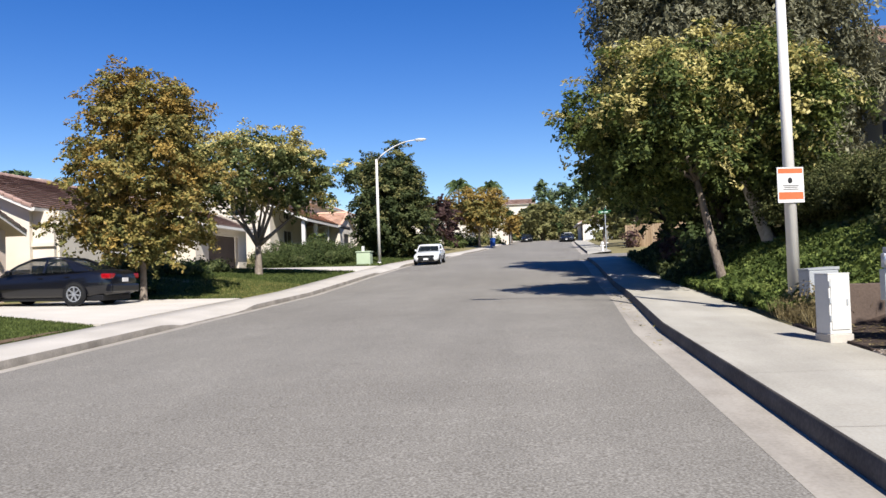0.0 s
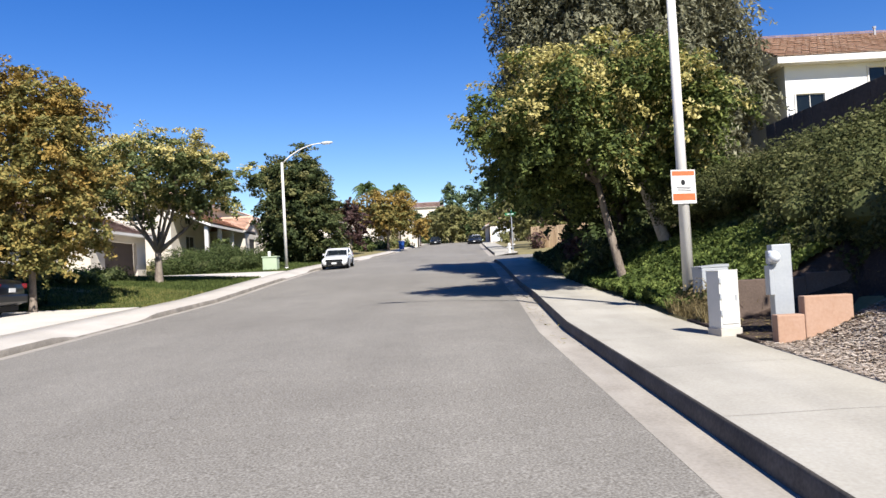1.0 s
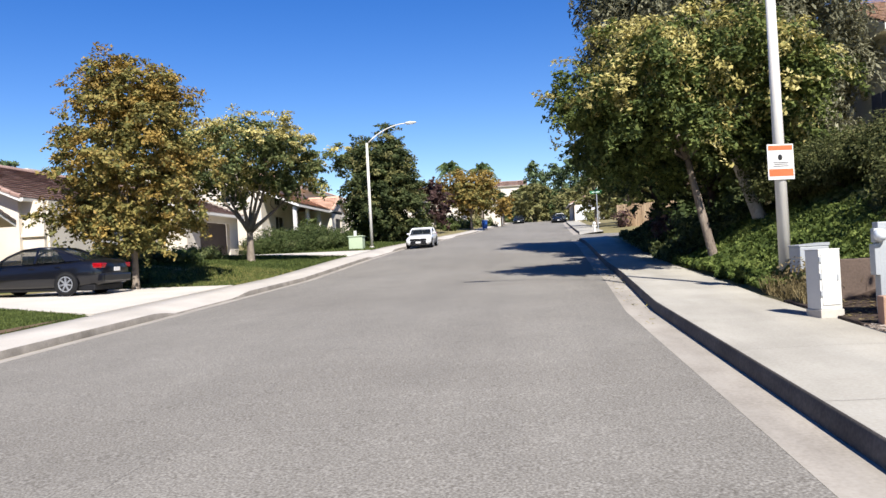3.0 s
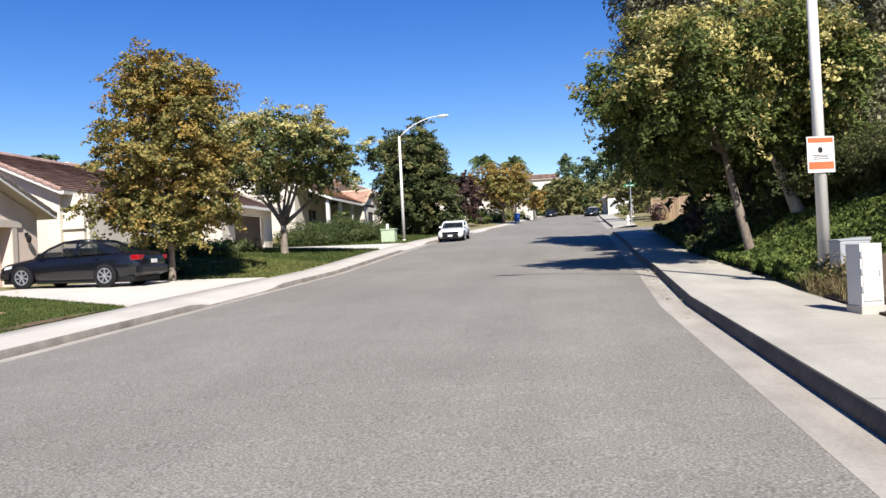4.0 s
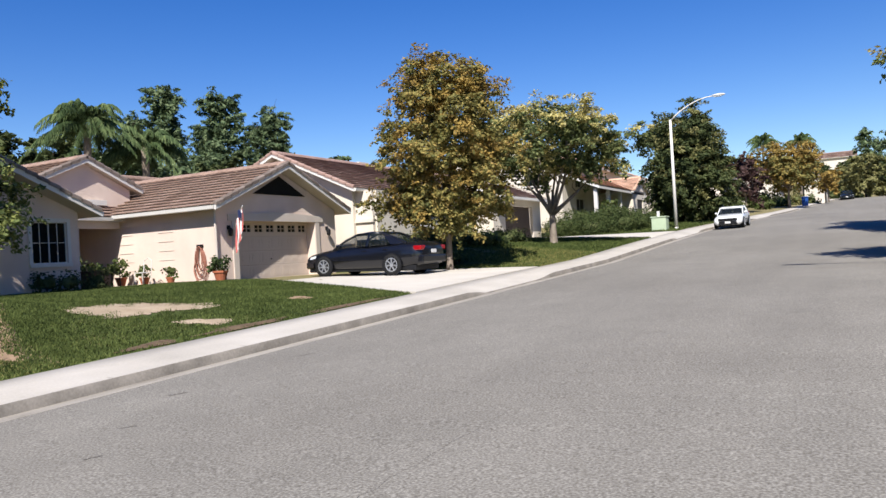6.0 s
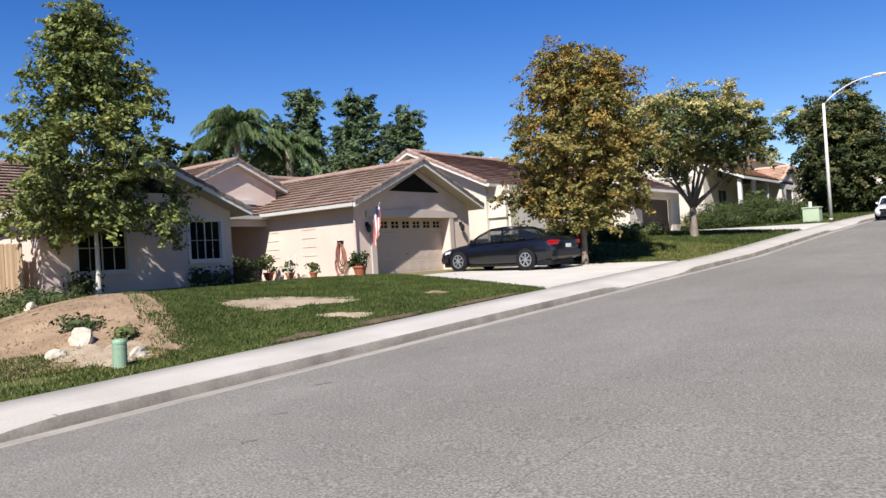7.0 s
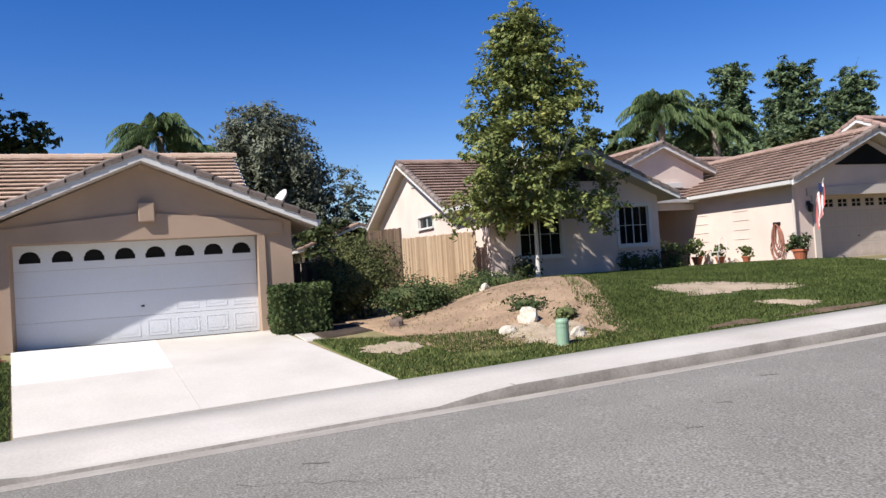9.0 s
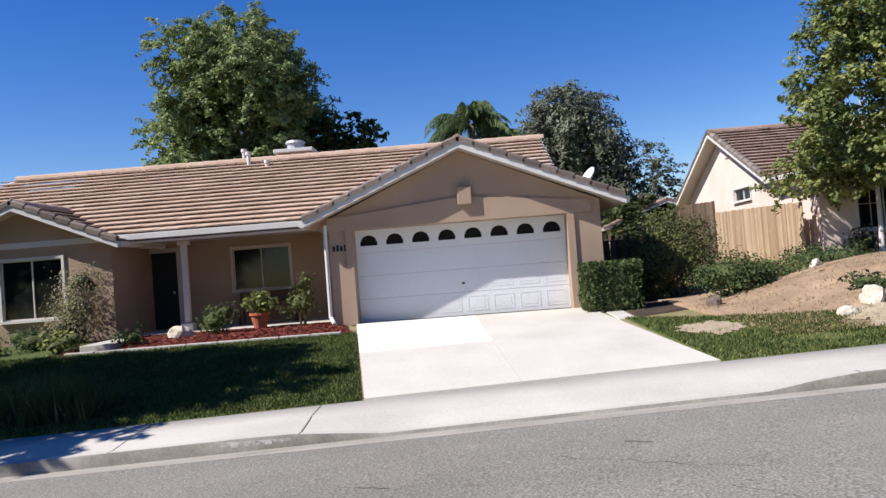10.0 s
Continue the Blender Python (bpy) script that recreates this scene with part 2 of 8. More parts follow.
LEAF_IVY = leaf_mat("ivy_leaves", ["313d1d", "505e2d", "818b4a"])
LEAF_BROWNHEDGE = leaf_mat("dusty_hedge_leaves", ["394024", "535733", "7c7a4f"])
LEAF_PURPLE = leaf_mat("purple_leaves", ["3a2a2c", "54403c", "6a5650"])
LEAF_GOLD = leaf_mat("golden_leaves", ["817a46", "b1a463", "ddd093"])
LEAF_RUST = leaf_mat("rust_leaves", ["725f36", "957c42", "b49955"])
LEAF_OLIVE = leaf_mat("olive_leaves", ["565a35", "777549", "968f60"])
DRY_STEM = leaf_mat("dry_weed_stems", ["5a5038", "7c6e4c", "9a8c68"])
LEAF_MOUND = leaf_mat("hedge_mound_leaves", ["2c361f", "424e2a", "5f663e"])
LEAF_EUC = leaf_mat("eucalyptus_leaves", ["4d4f41", "737159", "a19d82"])
LEAF_WISPY = leaf_mat("wispy_pale_leaves", ["6a6448", "8c8464", "aea488"])
LEAF_SHRUB = leaf_mat("shrub_leaves", ["344320", "525d31", "777c52"])


# ---------------------------------------------------------------- builders
def thing(name, loc=(0, 0, 0), rz=0.0, label="", category="", group="", kind=""):
    ob = new(name)
    ob.matrix_world = pose(*loc, 0, 0, rz)
    return tagged(ob, label, category, group, kind)


def root_of(ob):
    while ob.parent:
        ob = ob.parent
    return ob


def mesh_from(bm, name, mat, smooth=False):
    me = bpy.data.meshes.new(name)
    bm.to_mesh(me)
    bm.free()
    me.materials.append(mat)
    if smooth:
        me.polygons.foreach_set("use_smooth", [True] * len(me.polygons))
    return me


def part(name, bm, mat, parent=None, label="", world_coords=True, smooth=False):
    """One bmesh, in world coordinates unless said otherwise, as one mesh object under a thing or part."""
    if parent is not None and world_coords:
        bm.transform(root_of(parent).matrix_world.inverted())
    ob = new(name, mesh_from(bm, name, mat, smooth))
    ob.parent = parent
    return tagged(ob, label)


def raw(name, verts, faces, mat, parent=None, label="", category="", kind="", smooth=False):
    me = bpy.data.meshes.new(name)
    if parent is not None:
        inv = root_of(parent).matrix_world.inverted()
        va = np.asarray(verts, float)
        r = np.array(inv.to_3x3())
        verts = va @ r.T + np.array(inv.translation)
    va = np.asarray(verts, np.float32)
    fa = np.asarray(faces, np.int32)
    me.vertices.add(len(va))
    me.vertices.foreach_set("co", va.ravel())
    k = fa.shape[1]
    me.loops.add(fa.size)
    me.loops.foreach_set("vertex_index", fa.ravel())
    me.polygons.add(len(fa))
    me.polygons.foreach_set("loop_start", np.arange(0, fa.size, k, dtype=np.int32))
    me.update(calc_edges=True)
    me.materials.append(mat)
    if smooth:
        me.polygons.foreach_set("use_smooth", [True] * len(me.polygons))
    ob = new(name, me)
    ob.parent = parent
    return tagged(ob, label, category, "", kind)


def add_box(bm, x0, x1, y0, y1, z0, z1, m=None):
    x0, x1, y0, y1, z0, z1 = min(x0, x1), max(x0, x1), min(y0, y1), max(y0, y1), min(z0, z1), max(z0, z1)
    vs = [bm.verts.new(((m @ Vector((x, y, z))) if m else (x, y, z))) for x in (x0, x1) for y in (y0, y1) for z in (z0, z1)]
    for f in ((0, 1, 3, 2), (4, 6, 7, 5), (0, 4, 5, 1), (2, 3, 7, 6), (0, 2, 6, 4), (1, 5, 7, 3)):
        bm.faces.new([vs[i] for i in f])
    return bm


def box(*a, bevel=0.0, m=None):
    bm = add_box(bmesh.new(), *a, m=m)
    if bevel:
        bmesh.ops.bevel(bm, geom=bm.edges[:], offset=bevel, segments=2, affect="EDGES", profile=0.6)
    return bm


def prism(poly, vec):
    """Polygon (3D points) pushed along vec into a solid."""
    bm = bmesh.new()
    a = [bm.verts.new(p) for p in poly]
    b = [bm.verts.new(Vector(p) + Vector(vec)) for p in poly]
    bm.faces.new(a)
    bm.faces.new(list(reversed(b)))
    for i in range(len(a)):
        j = (i + 1) % len(a)
        bm.faces.new([a[j], a[i], b[i], b[j]])
    bmesh.ops.recalc_face_normals(bm, faces=bm.faces[:])
    return bm


def add_tube(bm, pts, rads, sides=8, caps=True):
    rings = []
    for i, p in enumerate(pts):
        p = Vector(p)
        d = (Vector(pts[min(i + 1, len(pts) - 1)]) - Vector(pts[max(i - 1, 0)])).normalized()
        u = d.orthogonal().normalized() if abs(d.z) < 0.9 else (d.cross(Vector((0, 1, 0)))).normalized()
        v = d.cross(u)
        rings.append([bm.verts.new(p + (u * math.cos(2 * math.pi * k / sides) + v * math.sin(2 * math.pi * k / sides)) * rads[i]) for k in range(sides)])
    for a, b in zip(rings, rings[1:]):
        for k in range(sides):
            bm.faces.new([a[k], a[(k + 1) % sides], b[(k + 1) % sides], b[k]])
    if caps:
        bm.faces.new(list(reversed(rings[0])))
        bm.faces.new(rings[-1])
    return bm


def tube(pts, rads, sides=8):
    if not hasattr(rads, "__len__"):
        rads = [rads] * len(pts)
    return add_tube(bmesh.new(), pts, rads, sides)


def lathe(prof, center=(0, 0, 0), sides=20, caps=True):
    """prof: (radius, z) from bottom to top."""
    bm = bmesh.new()
    rings = [[bm.verts.new((center[0] + r * math.cos(2 * math.pi * k / sides), center[1] + r * math.sin(2 * math.pi * k / sides), center[2] + z)) for k in range(sides)] for r, z in prof]
    for a, b in zip(rings, rings[1:]):
        for k in range(sides):
            bm.faces.new([a[k], a[(k + 1) % sides], b[(k + 1) % sides], b[k]])
    if caps:
        bm.faces.new(list(reversed(rings[0])))
        bm.faces.new(rings[-1])
    return bm


# ---------------------------------------------------------------- the lie of the land
def lerp(v, xs, ys):
    return float(np.interp(v, xs, ys))


def z_road(y):
    return np.interp(y, [-60, 0, 28, 38, 46, 80, 114, 135, 150, 180, 400], [-2.2, 0, 1.03, 1.63, 2.06, 3.85, 5.6, 6.8, 7.4, 7.8, 7.8])


def x_mid(y):
    return np.interp(y, [-60, 50, 65, 80, 114, 135, 180, 400], [-3.05, -3.05, -1.9, -0.5, 0.7, 2.4, 7.0, 40.0])


def flare(y):
    """The east kerb draws back towards the side street."""
    return np.interp(y, [14, 22, 44, 62, 80], [0, 0.4, 1.1, 1.1, 0])


E_ROAD, KERB_W = 4.68, 0.15
EDGE_SIDE = {-1: 4.9, 1: 4.68}
HALF_SIDE, WALK_SIDE = {-1: 5.25, 1: 5.16}, {-1: 1.15, 1: 1.69}
PADS = ([-60, -25, -12, 5.0, 8.8, 27, 28.5, 49, 52, 78, 82, 114, 150, 400], [-1.6, -0.3, 0.5, 0.5, 1.15, 1.15, 2.25, 2.35, 3.2, 3.8, 4.6, 6.4, 8.2, 8.6])


def smooth(v, a, b):
    t = np.clip((v - a) / (b - a), 0, 1)
    return t * t * (3 - 2 * t)


def z_ground(x, y):
    x, y = np.asarray(x, float), np.asarray(y, float)
    zr, xm = z_road(y), x_mid(y)
    left = xm - 6.55
    right = xm + 7.0 + flare(y)
    pad = np.interp(y, *PADS)
    u = np.clip((left - x) / 7.5, 0, 1)
    zl = (zr + 0.14) * (1 - u) + pad * u
    zl = zl + 0.42 * np.exp(-((x + 14.6) / 2.3) ** 2 - ((y - 7.6) / 2.2) ** 2)
    zl = zl + np.clip((-38 - x) / 60, 0, 1) * -1.0
    steep = 0.57 * (1 - smooth(y, 38, 48)) + 0.03
    steep = steep * (0.55 + 0.45 * smooth(y, 9, 14)) * (0.4 + 0.6 * smooth(y, 1, 9))
    d = np.clip(x - right - 0.1, 0, 7.3)
    zrt = zr + 0.14 + steep * np.maximum(d - 0.2, 0) * smooth(d, -0.5, 1.5)
    # level niche for the utility boxes
    nm = smooth(x, 4.1, 4.6) * (1 - smooth(x, 6.2, 6.6)) * smooth(y, 10.0, 10.4) * (1 - smooth(y, 12.0, 12.4))
    zrt = zrt * (1 - nm) + np.minimum(zrt, 0.66) * nm
    z = np.where(x < xm, zl, zrt)
    in_walk = (x > left + 0.03) & (x < right - 0.03)
    in_road = (x > left + 0.9) & (x < right - 0.9)
    z = np.where(in_walk, zr - 0.03, z)
    side_street = (y > 49.5) & (y < 59.5) & (x > xm)
    z = np.where(side_street, zr - 0.06, z)
    z = z + np.clip((y - 165) * 0.1, 0, 5) * smooth(np.abs(x - xm), 8, 25) + np.clip((y - 195) * 0.1, 0, 5)
    return np.where(in_road, zr - 0.35, z)


def strip(name, ys, offs, mat, label, category, kind="structure", zf=None, xf=x_mid):
    """A band along the road: offs gives (distance from the middle, height over the road) from edge to edge."""
    verts, faces = [], []
    n = len(offs)
    for y in ys:
        for j, (o, h) in enumerate(offs):
            hh = h(y) if callable(h) else h
            verts.append((xf(y) + o + (flare(y) * min(1.0, o / 4.0) if o > 0 else 0), y, z_road(y) + hh))
    for i in range(len(ys) - 1):
        for j in range(n - 1):
            a = i * n + j
            faces.append((a, a + 1, a + n + 1, a + n))
    return raw(name, verts, faces, mat, None, label, category, kind)


YS = list(np.r_[np.arange(-45, 62, 0.5), np.arange(62, 192, 2.0)])
DROPS_L = [(-1.15, 3.0), (17.5, 21.4), (40.8, 47.0), (66, 71), (90, 95)]
DROPS_R = [(49.5, 59.5)]


def kerb_height(y, drops, full=0.112):
    k = 1.0
    for a, b in drops:
        k = min(k, max(0.0, (a - y) / 0.95, (y - b) / 0.95))
    return 0.012 + (full - 0.012) * min(1.0, k) ** 0.7


strip("road", YS, [(-4.9, 0.0), (-E_ROAD * 0.5, 0.045), (0, 0.06), (E_ROAD * 0.5, 0.045), (E_ROAD, 0.0)], ASPHALT, "worn sun-bleached grey asphalt street climbing a hill", "road")
gx, gy = np.r_[np.arange(-400, -60, 20), np.arange(-60, -11, 0.75), np.arange(-11, -8, 0.2), np.arange(-8, 2.6, 0.75), np.arange(2.6, 5.4, 0.2), np.arange(5.4, 30, 0.75), np.arange(30, 60, 3), np.arange(60, 420, 20)], np.r_[np.arange(-45, 62, 0.75), np.arange(62, 180, 3), np.arange(180, 800, 20)]
GX, GY = np.meshgrid(gx, gy, indexing="ij")
GZ = z_ground(GX, GY)
idx = np.arange(GX.size).reshape(GX.shape)
gf = np.stack([idx[:-1, :-1], idx[1:, :-1], idx[1:, 1:], idx[:-1, 1:]], -1).reshape(-1, 4)
raw("ground", np.stack([GX, GY, GZ], -1).reshape(-1, 3), gf, GROUND, None, "dry sparse soil of the lots and far hillside", "ground", "structure", True)
for sgn, drops, side in ((-1, DROPS_L, "west"), (1, DROPS_R, "east")):
    HALF, WALK = HALF_SIDE[sgn], WALK_SIDE[sgn]
    ys = YS if sgn < 0 else [y for y in YS if y <= 49.5 or y >= 59.5]
    for seg in ([ys] if sgn < 0 else [[y for y in ys if y <= 49.5], [y for y in ys if y >= 59.5]]):
        strip("gutter", seg, [(sgn * EDGE_SIDE[sgn], 0.002), (sgn * HALF, -0.02)][::sgn], GUTTER, "pale concrete gutter pan along the kerb", "gutter")
        hk = lambda y: kerb_height(y, drops, 0.112 if sgn < 0 else 0.165)
        strip("kerb", seg, [(sgn * HALF, -0.02), (sgn * (HALF + 0.02), lambda y: hk(y) - 0.015), (sgn * (HALF + 0.035), hk)][::sgn], KERB if sgn < 0 else KERB_SHADE_SIDE, "weathered grey concrete kerb face, lowered at the driveways", "kerb")
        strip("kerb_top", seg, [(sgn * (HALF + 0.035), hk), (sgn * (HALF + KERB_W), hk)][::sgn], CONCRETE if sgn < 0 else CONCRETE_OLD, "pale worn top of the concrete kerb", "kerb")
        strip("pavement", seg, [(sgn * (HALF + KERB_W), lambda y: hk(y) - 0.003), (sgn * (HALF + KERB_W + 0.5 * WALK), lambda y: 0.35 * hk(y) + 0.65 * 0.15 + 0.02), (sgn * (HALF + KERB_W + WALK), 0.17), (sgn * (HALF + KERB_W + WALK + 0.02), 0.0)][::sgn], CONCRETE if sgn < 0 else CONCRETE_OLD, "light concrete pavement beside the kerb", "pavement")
strip("road", [49.5, 54.5, 59.5], [(E_ROAD, 0.003), (20, 0.0), (60, 0.0)], ASPHALT, "grey asphalt side street joining the road", "road")


def sheet(name, corners, mat, label, category, lift=0.05, n=14, kind="structure", thick=0.12):
    """A slab draped on the land between four plan corners (in order round)."""
    c = [np.array(p, float) for p in corners]
    verts, faces = [], []
    for i in range(n + 1):
        for j in range(n + 1):
            u, v = i / n, j / n
            p = (c[0] * (1 - u) + c[1] * u) * (1 - v) + (c[3] * (1 - u) + c[2] * u) * v
            verts.append((p[0], p[1], float(z_ground(p[0], p[1])) + lift))
    for i in range(n):
        for j in range(n):
            a = i * (n + 1) + j
            faces.append((a, a + 1, a + n + 2, a + n + 1))
    ring = [i * (n + 1) for i in range(n + 1)] + [n * (n + 1) + j for j in range(1, n + 1)] + [i * (n + 1) + n for i in range(n - 1, -1, -1)] + [j for j in range(n - 1, 0, -1)]
    base = len(verts)
    for k in ring:
        x, y, z = verts[k]
        verts.append((x, y, z - thick))
    m = len(ring)
    for k in range(m):
        faces.append((ring[k], ring[(k + 1) % m], base + (k + 1) % m, base + k))
    return raw(name, verts, faces, mat, None, label, category, kind)


# ---------------------------------------------------------------- houses
def wall_grid(bm, axis, pos, th, a0, a1, z0, z1, holes=()):
    """A wall across `axis` at pos, th thick, cut by holes (a0, a1, z0, z1); one connected solid."""
    As = sorted({a0, a1, *[h[0] for h in holes], *[h[1] for h in holes]})
    Zs = sorted({z0, z1, *[h[2] for h in holes], *[h[3] for h in holes]})
    solid = {}
    for i in range(len(As) - 1):
        for k in range(len(Zs) - 1):
            m, c = (As[i] + As[i + 1]) / 2, (Zs[k] + Zs[k + 1]) / 2
            solid[i, k] = not any(h[0] < m < h[1] and h[2] < c < h[3] for h in holes)
    made = {}

    def V(i, k, s):
        if (i, k, s) not in made:
            p = pos + th * s
            made[i, k, s] = bm.verts.new((p, As[i], Zs[k]) if axis == "x" else (As[i], p, Zs[k]))
        return made[i, k, s]
    new_faces = []
    for (i, k), on in solid.items():
        if not on:
            continue
        for s in (0, 1):
            q = [V(i, k, s), V(i + 1, k, s), V(i + 1, k + 1, s), V(i, k + 1, s)]
            new_faces.append(bm.faces.new(q))
        for di, dk, e in ((-1, 0, ((i, k), (i, k + 1))), (1, 0, ((i + 1, k), (i + 1, k + 1))), (0, -1, ((i, k), (i + 1, k))), (0, 1, ((i, k + 1), (i + 1, k + 1)))):
            if not solid.get((i + di, k + dk), False):
                (p0, p1), (q0, q1) = e
                new_faces.append(bm.faces.new([V(p0, p1, 0), V(q0, q1, 0), V(q0, q1, 1), V(p0, p1, 1)]))
    bmesh.ops.recalc_face_normals(bm, faces=new_faces)
    return bm


def slope_courses(house, p0, p1, up, mat, rise_steps, edge0=0.0, edge1=0.0, name="tile_course", piece=0.33):
    """Courses of flat tiles from the eave p0-p1 up the vector `up`; edge0/edge1 draw the ends in towards the ridge (hips)."""
    p0, p1, up = Vector(p0), Vector(p1), Vector(up)
    along = (p1 - p0).normalized()
    nrm = along.cross(up).normalized()
    if nrm.z < 0:
        nrm = -nrm
    for i in range(rise_steps):
        f0, f1 = i / rise_steps, min(1.0, (i + 1.12) / rise_steps)
        a0, a1 = p0 + up * f0 + along * edge0 * f0, p1 + up * f0 - along * edge1 * f0
        b0, b1 = p0 + up * f1 + along * edge0 * f1, p1 + up * f1 - along * edge1 * f1
        bm = bmesh.new()
        length = (a1 - a0).length
        n = max(1, int(length / piece))
        off = (i % 2) * 0.5 / n
        cuts = [0.0] + [c for c in [(k + off * n) / n for k in range(0 if off else 1, n)] if 0.001 < c < 0.999] + [1.0]
        for u, v in zip(cuts, cuts[1:]):
            g = 0.006 / max(length, 0.1)
            jig = random.uniform(-0.006, 0.006)
            lo0, lo1 = a0.lerp(a1, u + g), a0.lerp(a1, v - g)
            hi0, hi1 = b0.lerp(b1, u + g), b0.lerp(b1, v - g)
            t, tb = nrm * (0.098 + jig), nrm * (0.066 + jig)
            q = [lo0 + t, lo1 + t, hi1 + nrm * 0.02, hi0 + nrm * 0.02, lo0 + tb, lo1 + tb]
            vs = [bm.verts.new(x) for x in q]
            bm.faces.new(vs[:4])
            bm.faces.new([vs[4], vs[5], vs[1], vs[0]])
            bm.faces.new([vs[5], vs[4], vs[3], vs[2]])
        part(name, bm, mat, house)


def gable_roof(house, axis, ridge_at, ridge_z, half, eave_z, a0, a1, mat, fascia=TRIM, barge0=True, barge1=True, rake=None, soffit=TRIM_B, under=0.13):
    """A two-sided roof whose ridge runs along `axis` from a0 to a1."""
    def P(a, s, z):
        return Vector((a, ridge_at + s, z)) if axis == "x" else Vector((ridge_at + s, a, z))
    rise = ridge_z - eave_z
    sg = 1 if a1 > a0 else -1
    for s in (-1, 1):
        deck = prism([P(a0, 0, ridge_z - 0.02), P(a0, s * half, eave_z - 0.02), P(a0, s * half, eave_z - under), P(a0, 0, ridge_z - under - 0.03)], P(a1, 0, 0) - P(a0, 0, 0))
        part("roof_deck", deck, soffit, house)
        lo0, lo1 = P(a0, s * half, eave_z), P(a1, s * half, eave_z)
        n = max(4, round(math.hypot(half, rise) / 0.34))
        slope_courses(house, lo0, lo1, P(0, 0, ridge_z) - P(0, s * half, eave_z), mat, n)
        g = prism([P(a0, s * half, eave_z + 0.02), P(a0, s * (half + 0.11), eave_z + 0.01), P(a0, s * (half + 0.09), eave_z - 0.11), P(a0, s * half, eave_z - 0.13)], P(a1, 0, 0) - P(a0, 0, 0))
        part("gutter", g, fascia, house)
        for flag, a, d in ((barge0, a0, -sg), (barge1, a1, sg)):
            if not flag:
                continue
            w = P(d * 0.05, 0, 0) - P(0, 0, 0)
            poly = [P(a, 0, ridge_z + 0.01), P(a, s * (half + 0.02), eave_z + 0.005), P(a, s * (half + 0.02), eave_z - 0.145), P(a, 0, ridge_z - 0.16)]
            part("barge_board", prism(poly, w), fascia, house)
            m = max(4, round(math.hypot(half, rise) / 0.40))
            along = (P(a, 0, ridge_z) - P(a, s * half, eave_z))
            inward = P(-d * 1.0, 0, 0) - P(0, 0, 0)
            for k in range(m):
                c0 = P(a, s * half, eave_z) + along * (k / m)
                c1 = P(a, s * half, eave_z) + along * ((k + 1.1) / m)
                up = Vector((0, 0, 1))
                bm = bmesh.new()
                prof = [(-0.08, -0.03), (-0.08, 0.07), (-0.04, 0.115), (0.04, 0.125), (0.12, 0.09), (0.15, 0.03)]
                A = [bm.verts.new(c0 + inward * q[0] + up * (q[1] + 0.035)) for q in prof]
                B = [bm.verts.new(c1 + inward * q[0] + up * q[1]) for q in prof]
                for i in range(len(prof) - 1):
                    bm.faces.new([A[i], A[i + 1], B[i + 1], B[i]])
                bm.faces.new(list(reversed(A)))
                bm.faces.new(B)
                part("rake_tile", bm, rake or mat, house)
    n = max(3, int(abs(a1 - a0) / 0.42))
    for k in range(n):
        u0, u1 = a0 + (a1 - a0) * k / n, a0 + (a1 - a0) * (k + 1.06) / n
        bm = bmesh.new()
        pr = [(-0.13, 0.0), (-0.1, 0.09), (0, 0.14), (0.1, 0.09), (0.13, 0.0)]
        A = [bm.verts.new(P(u0, q[0], ridge_z + q[1] + 0.015)) for q in pr]
        B = [bm.verts.new(P(u1, q[0], ridge_z + q[1])) for q in pr]
        for i in range(4):
            bm.faces.new([A[i], A[i + 1], B[i + 1], B[i]])
        bm.faces.new(list(reversed(A)))
        bm.faces.new(B)
        part("ridge_tile", bm, mat, house)


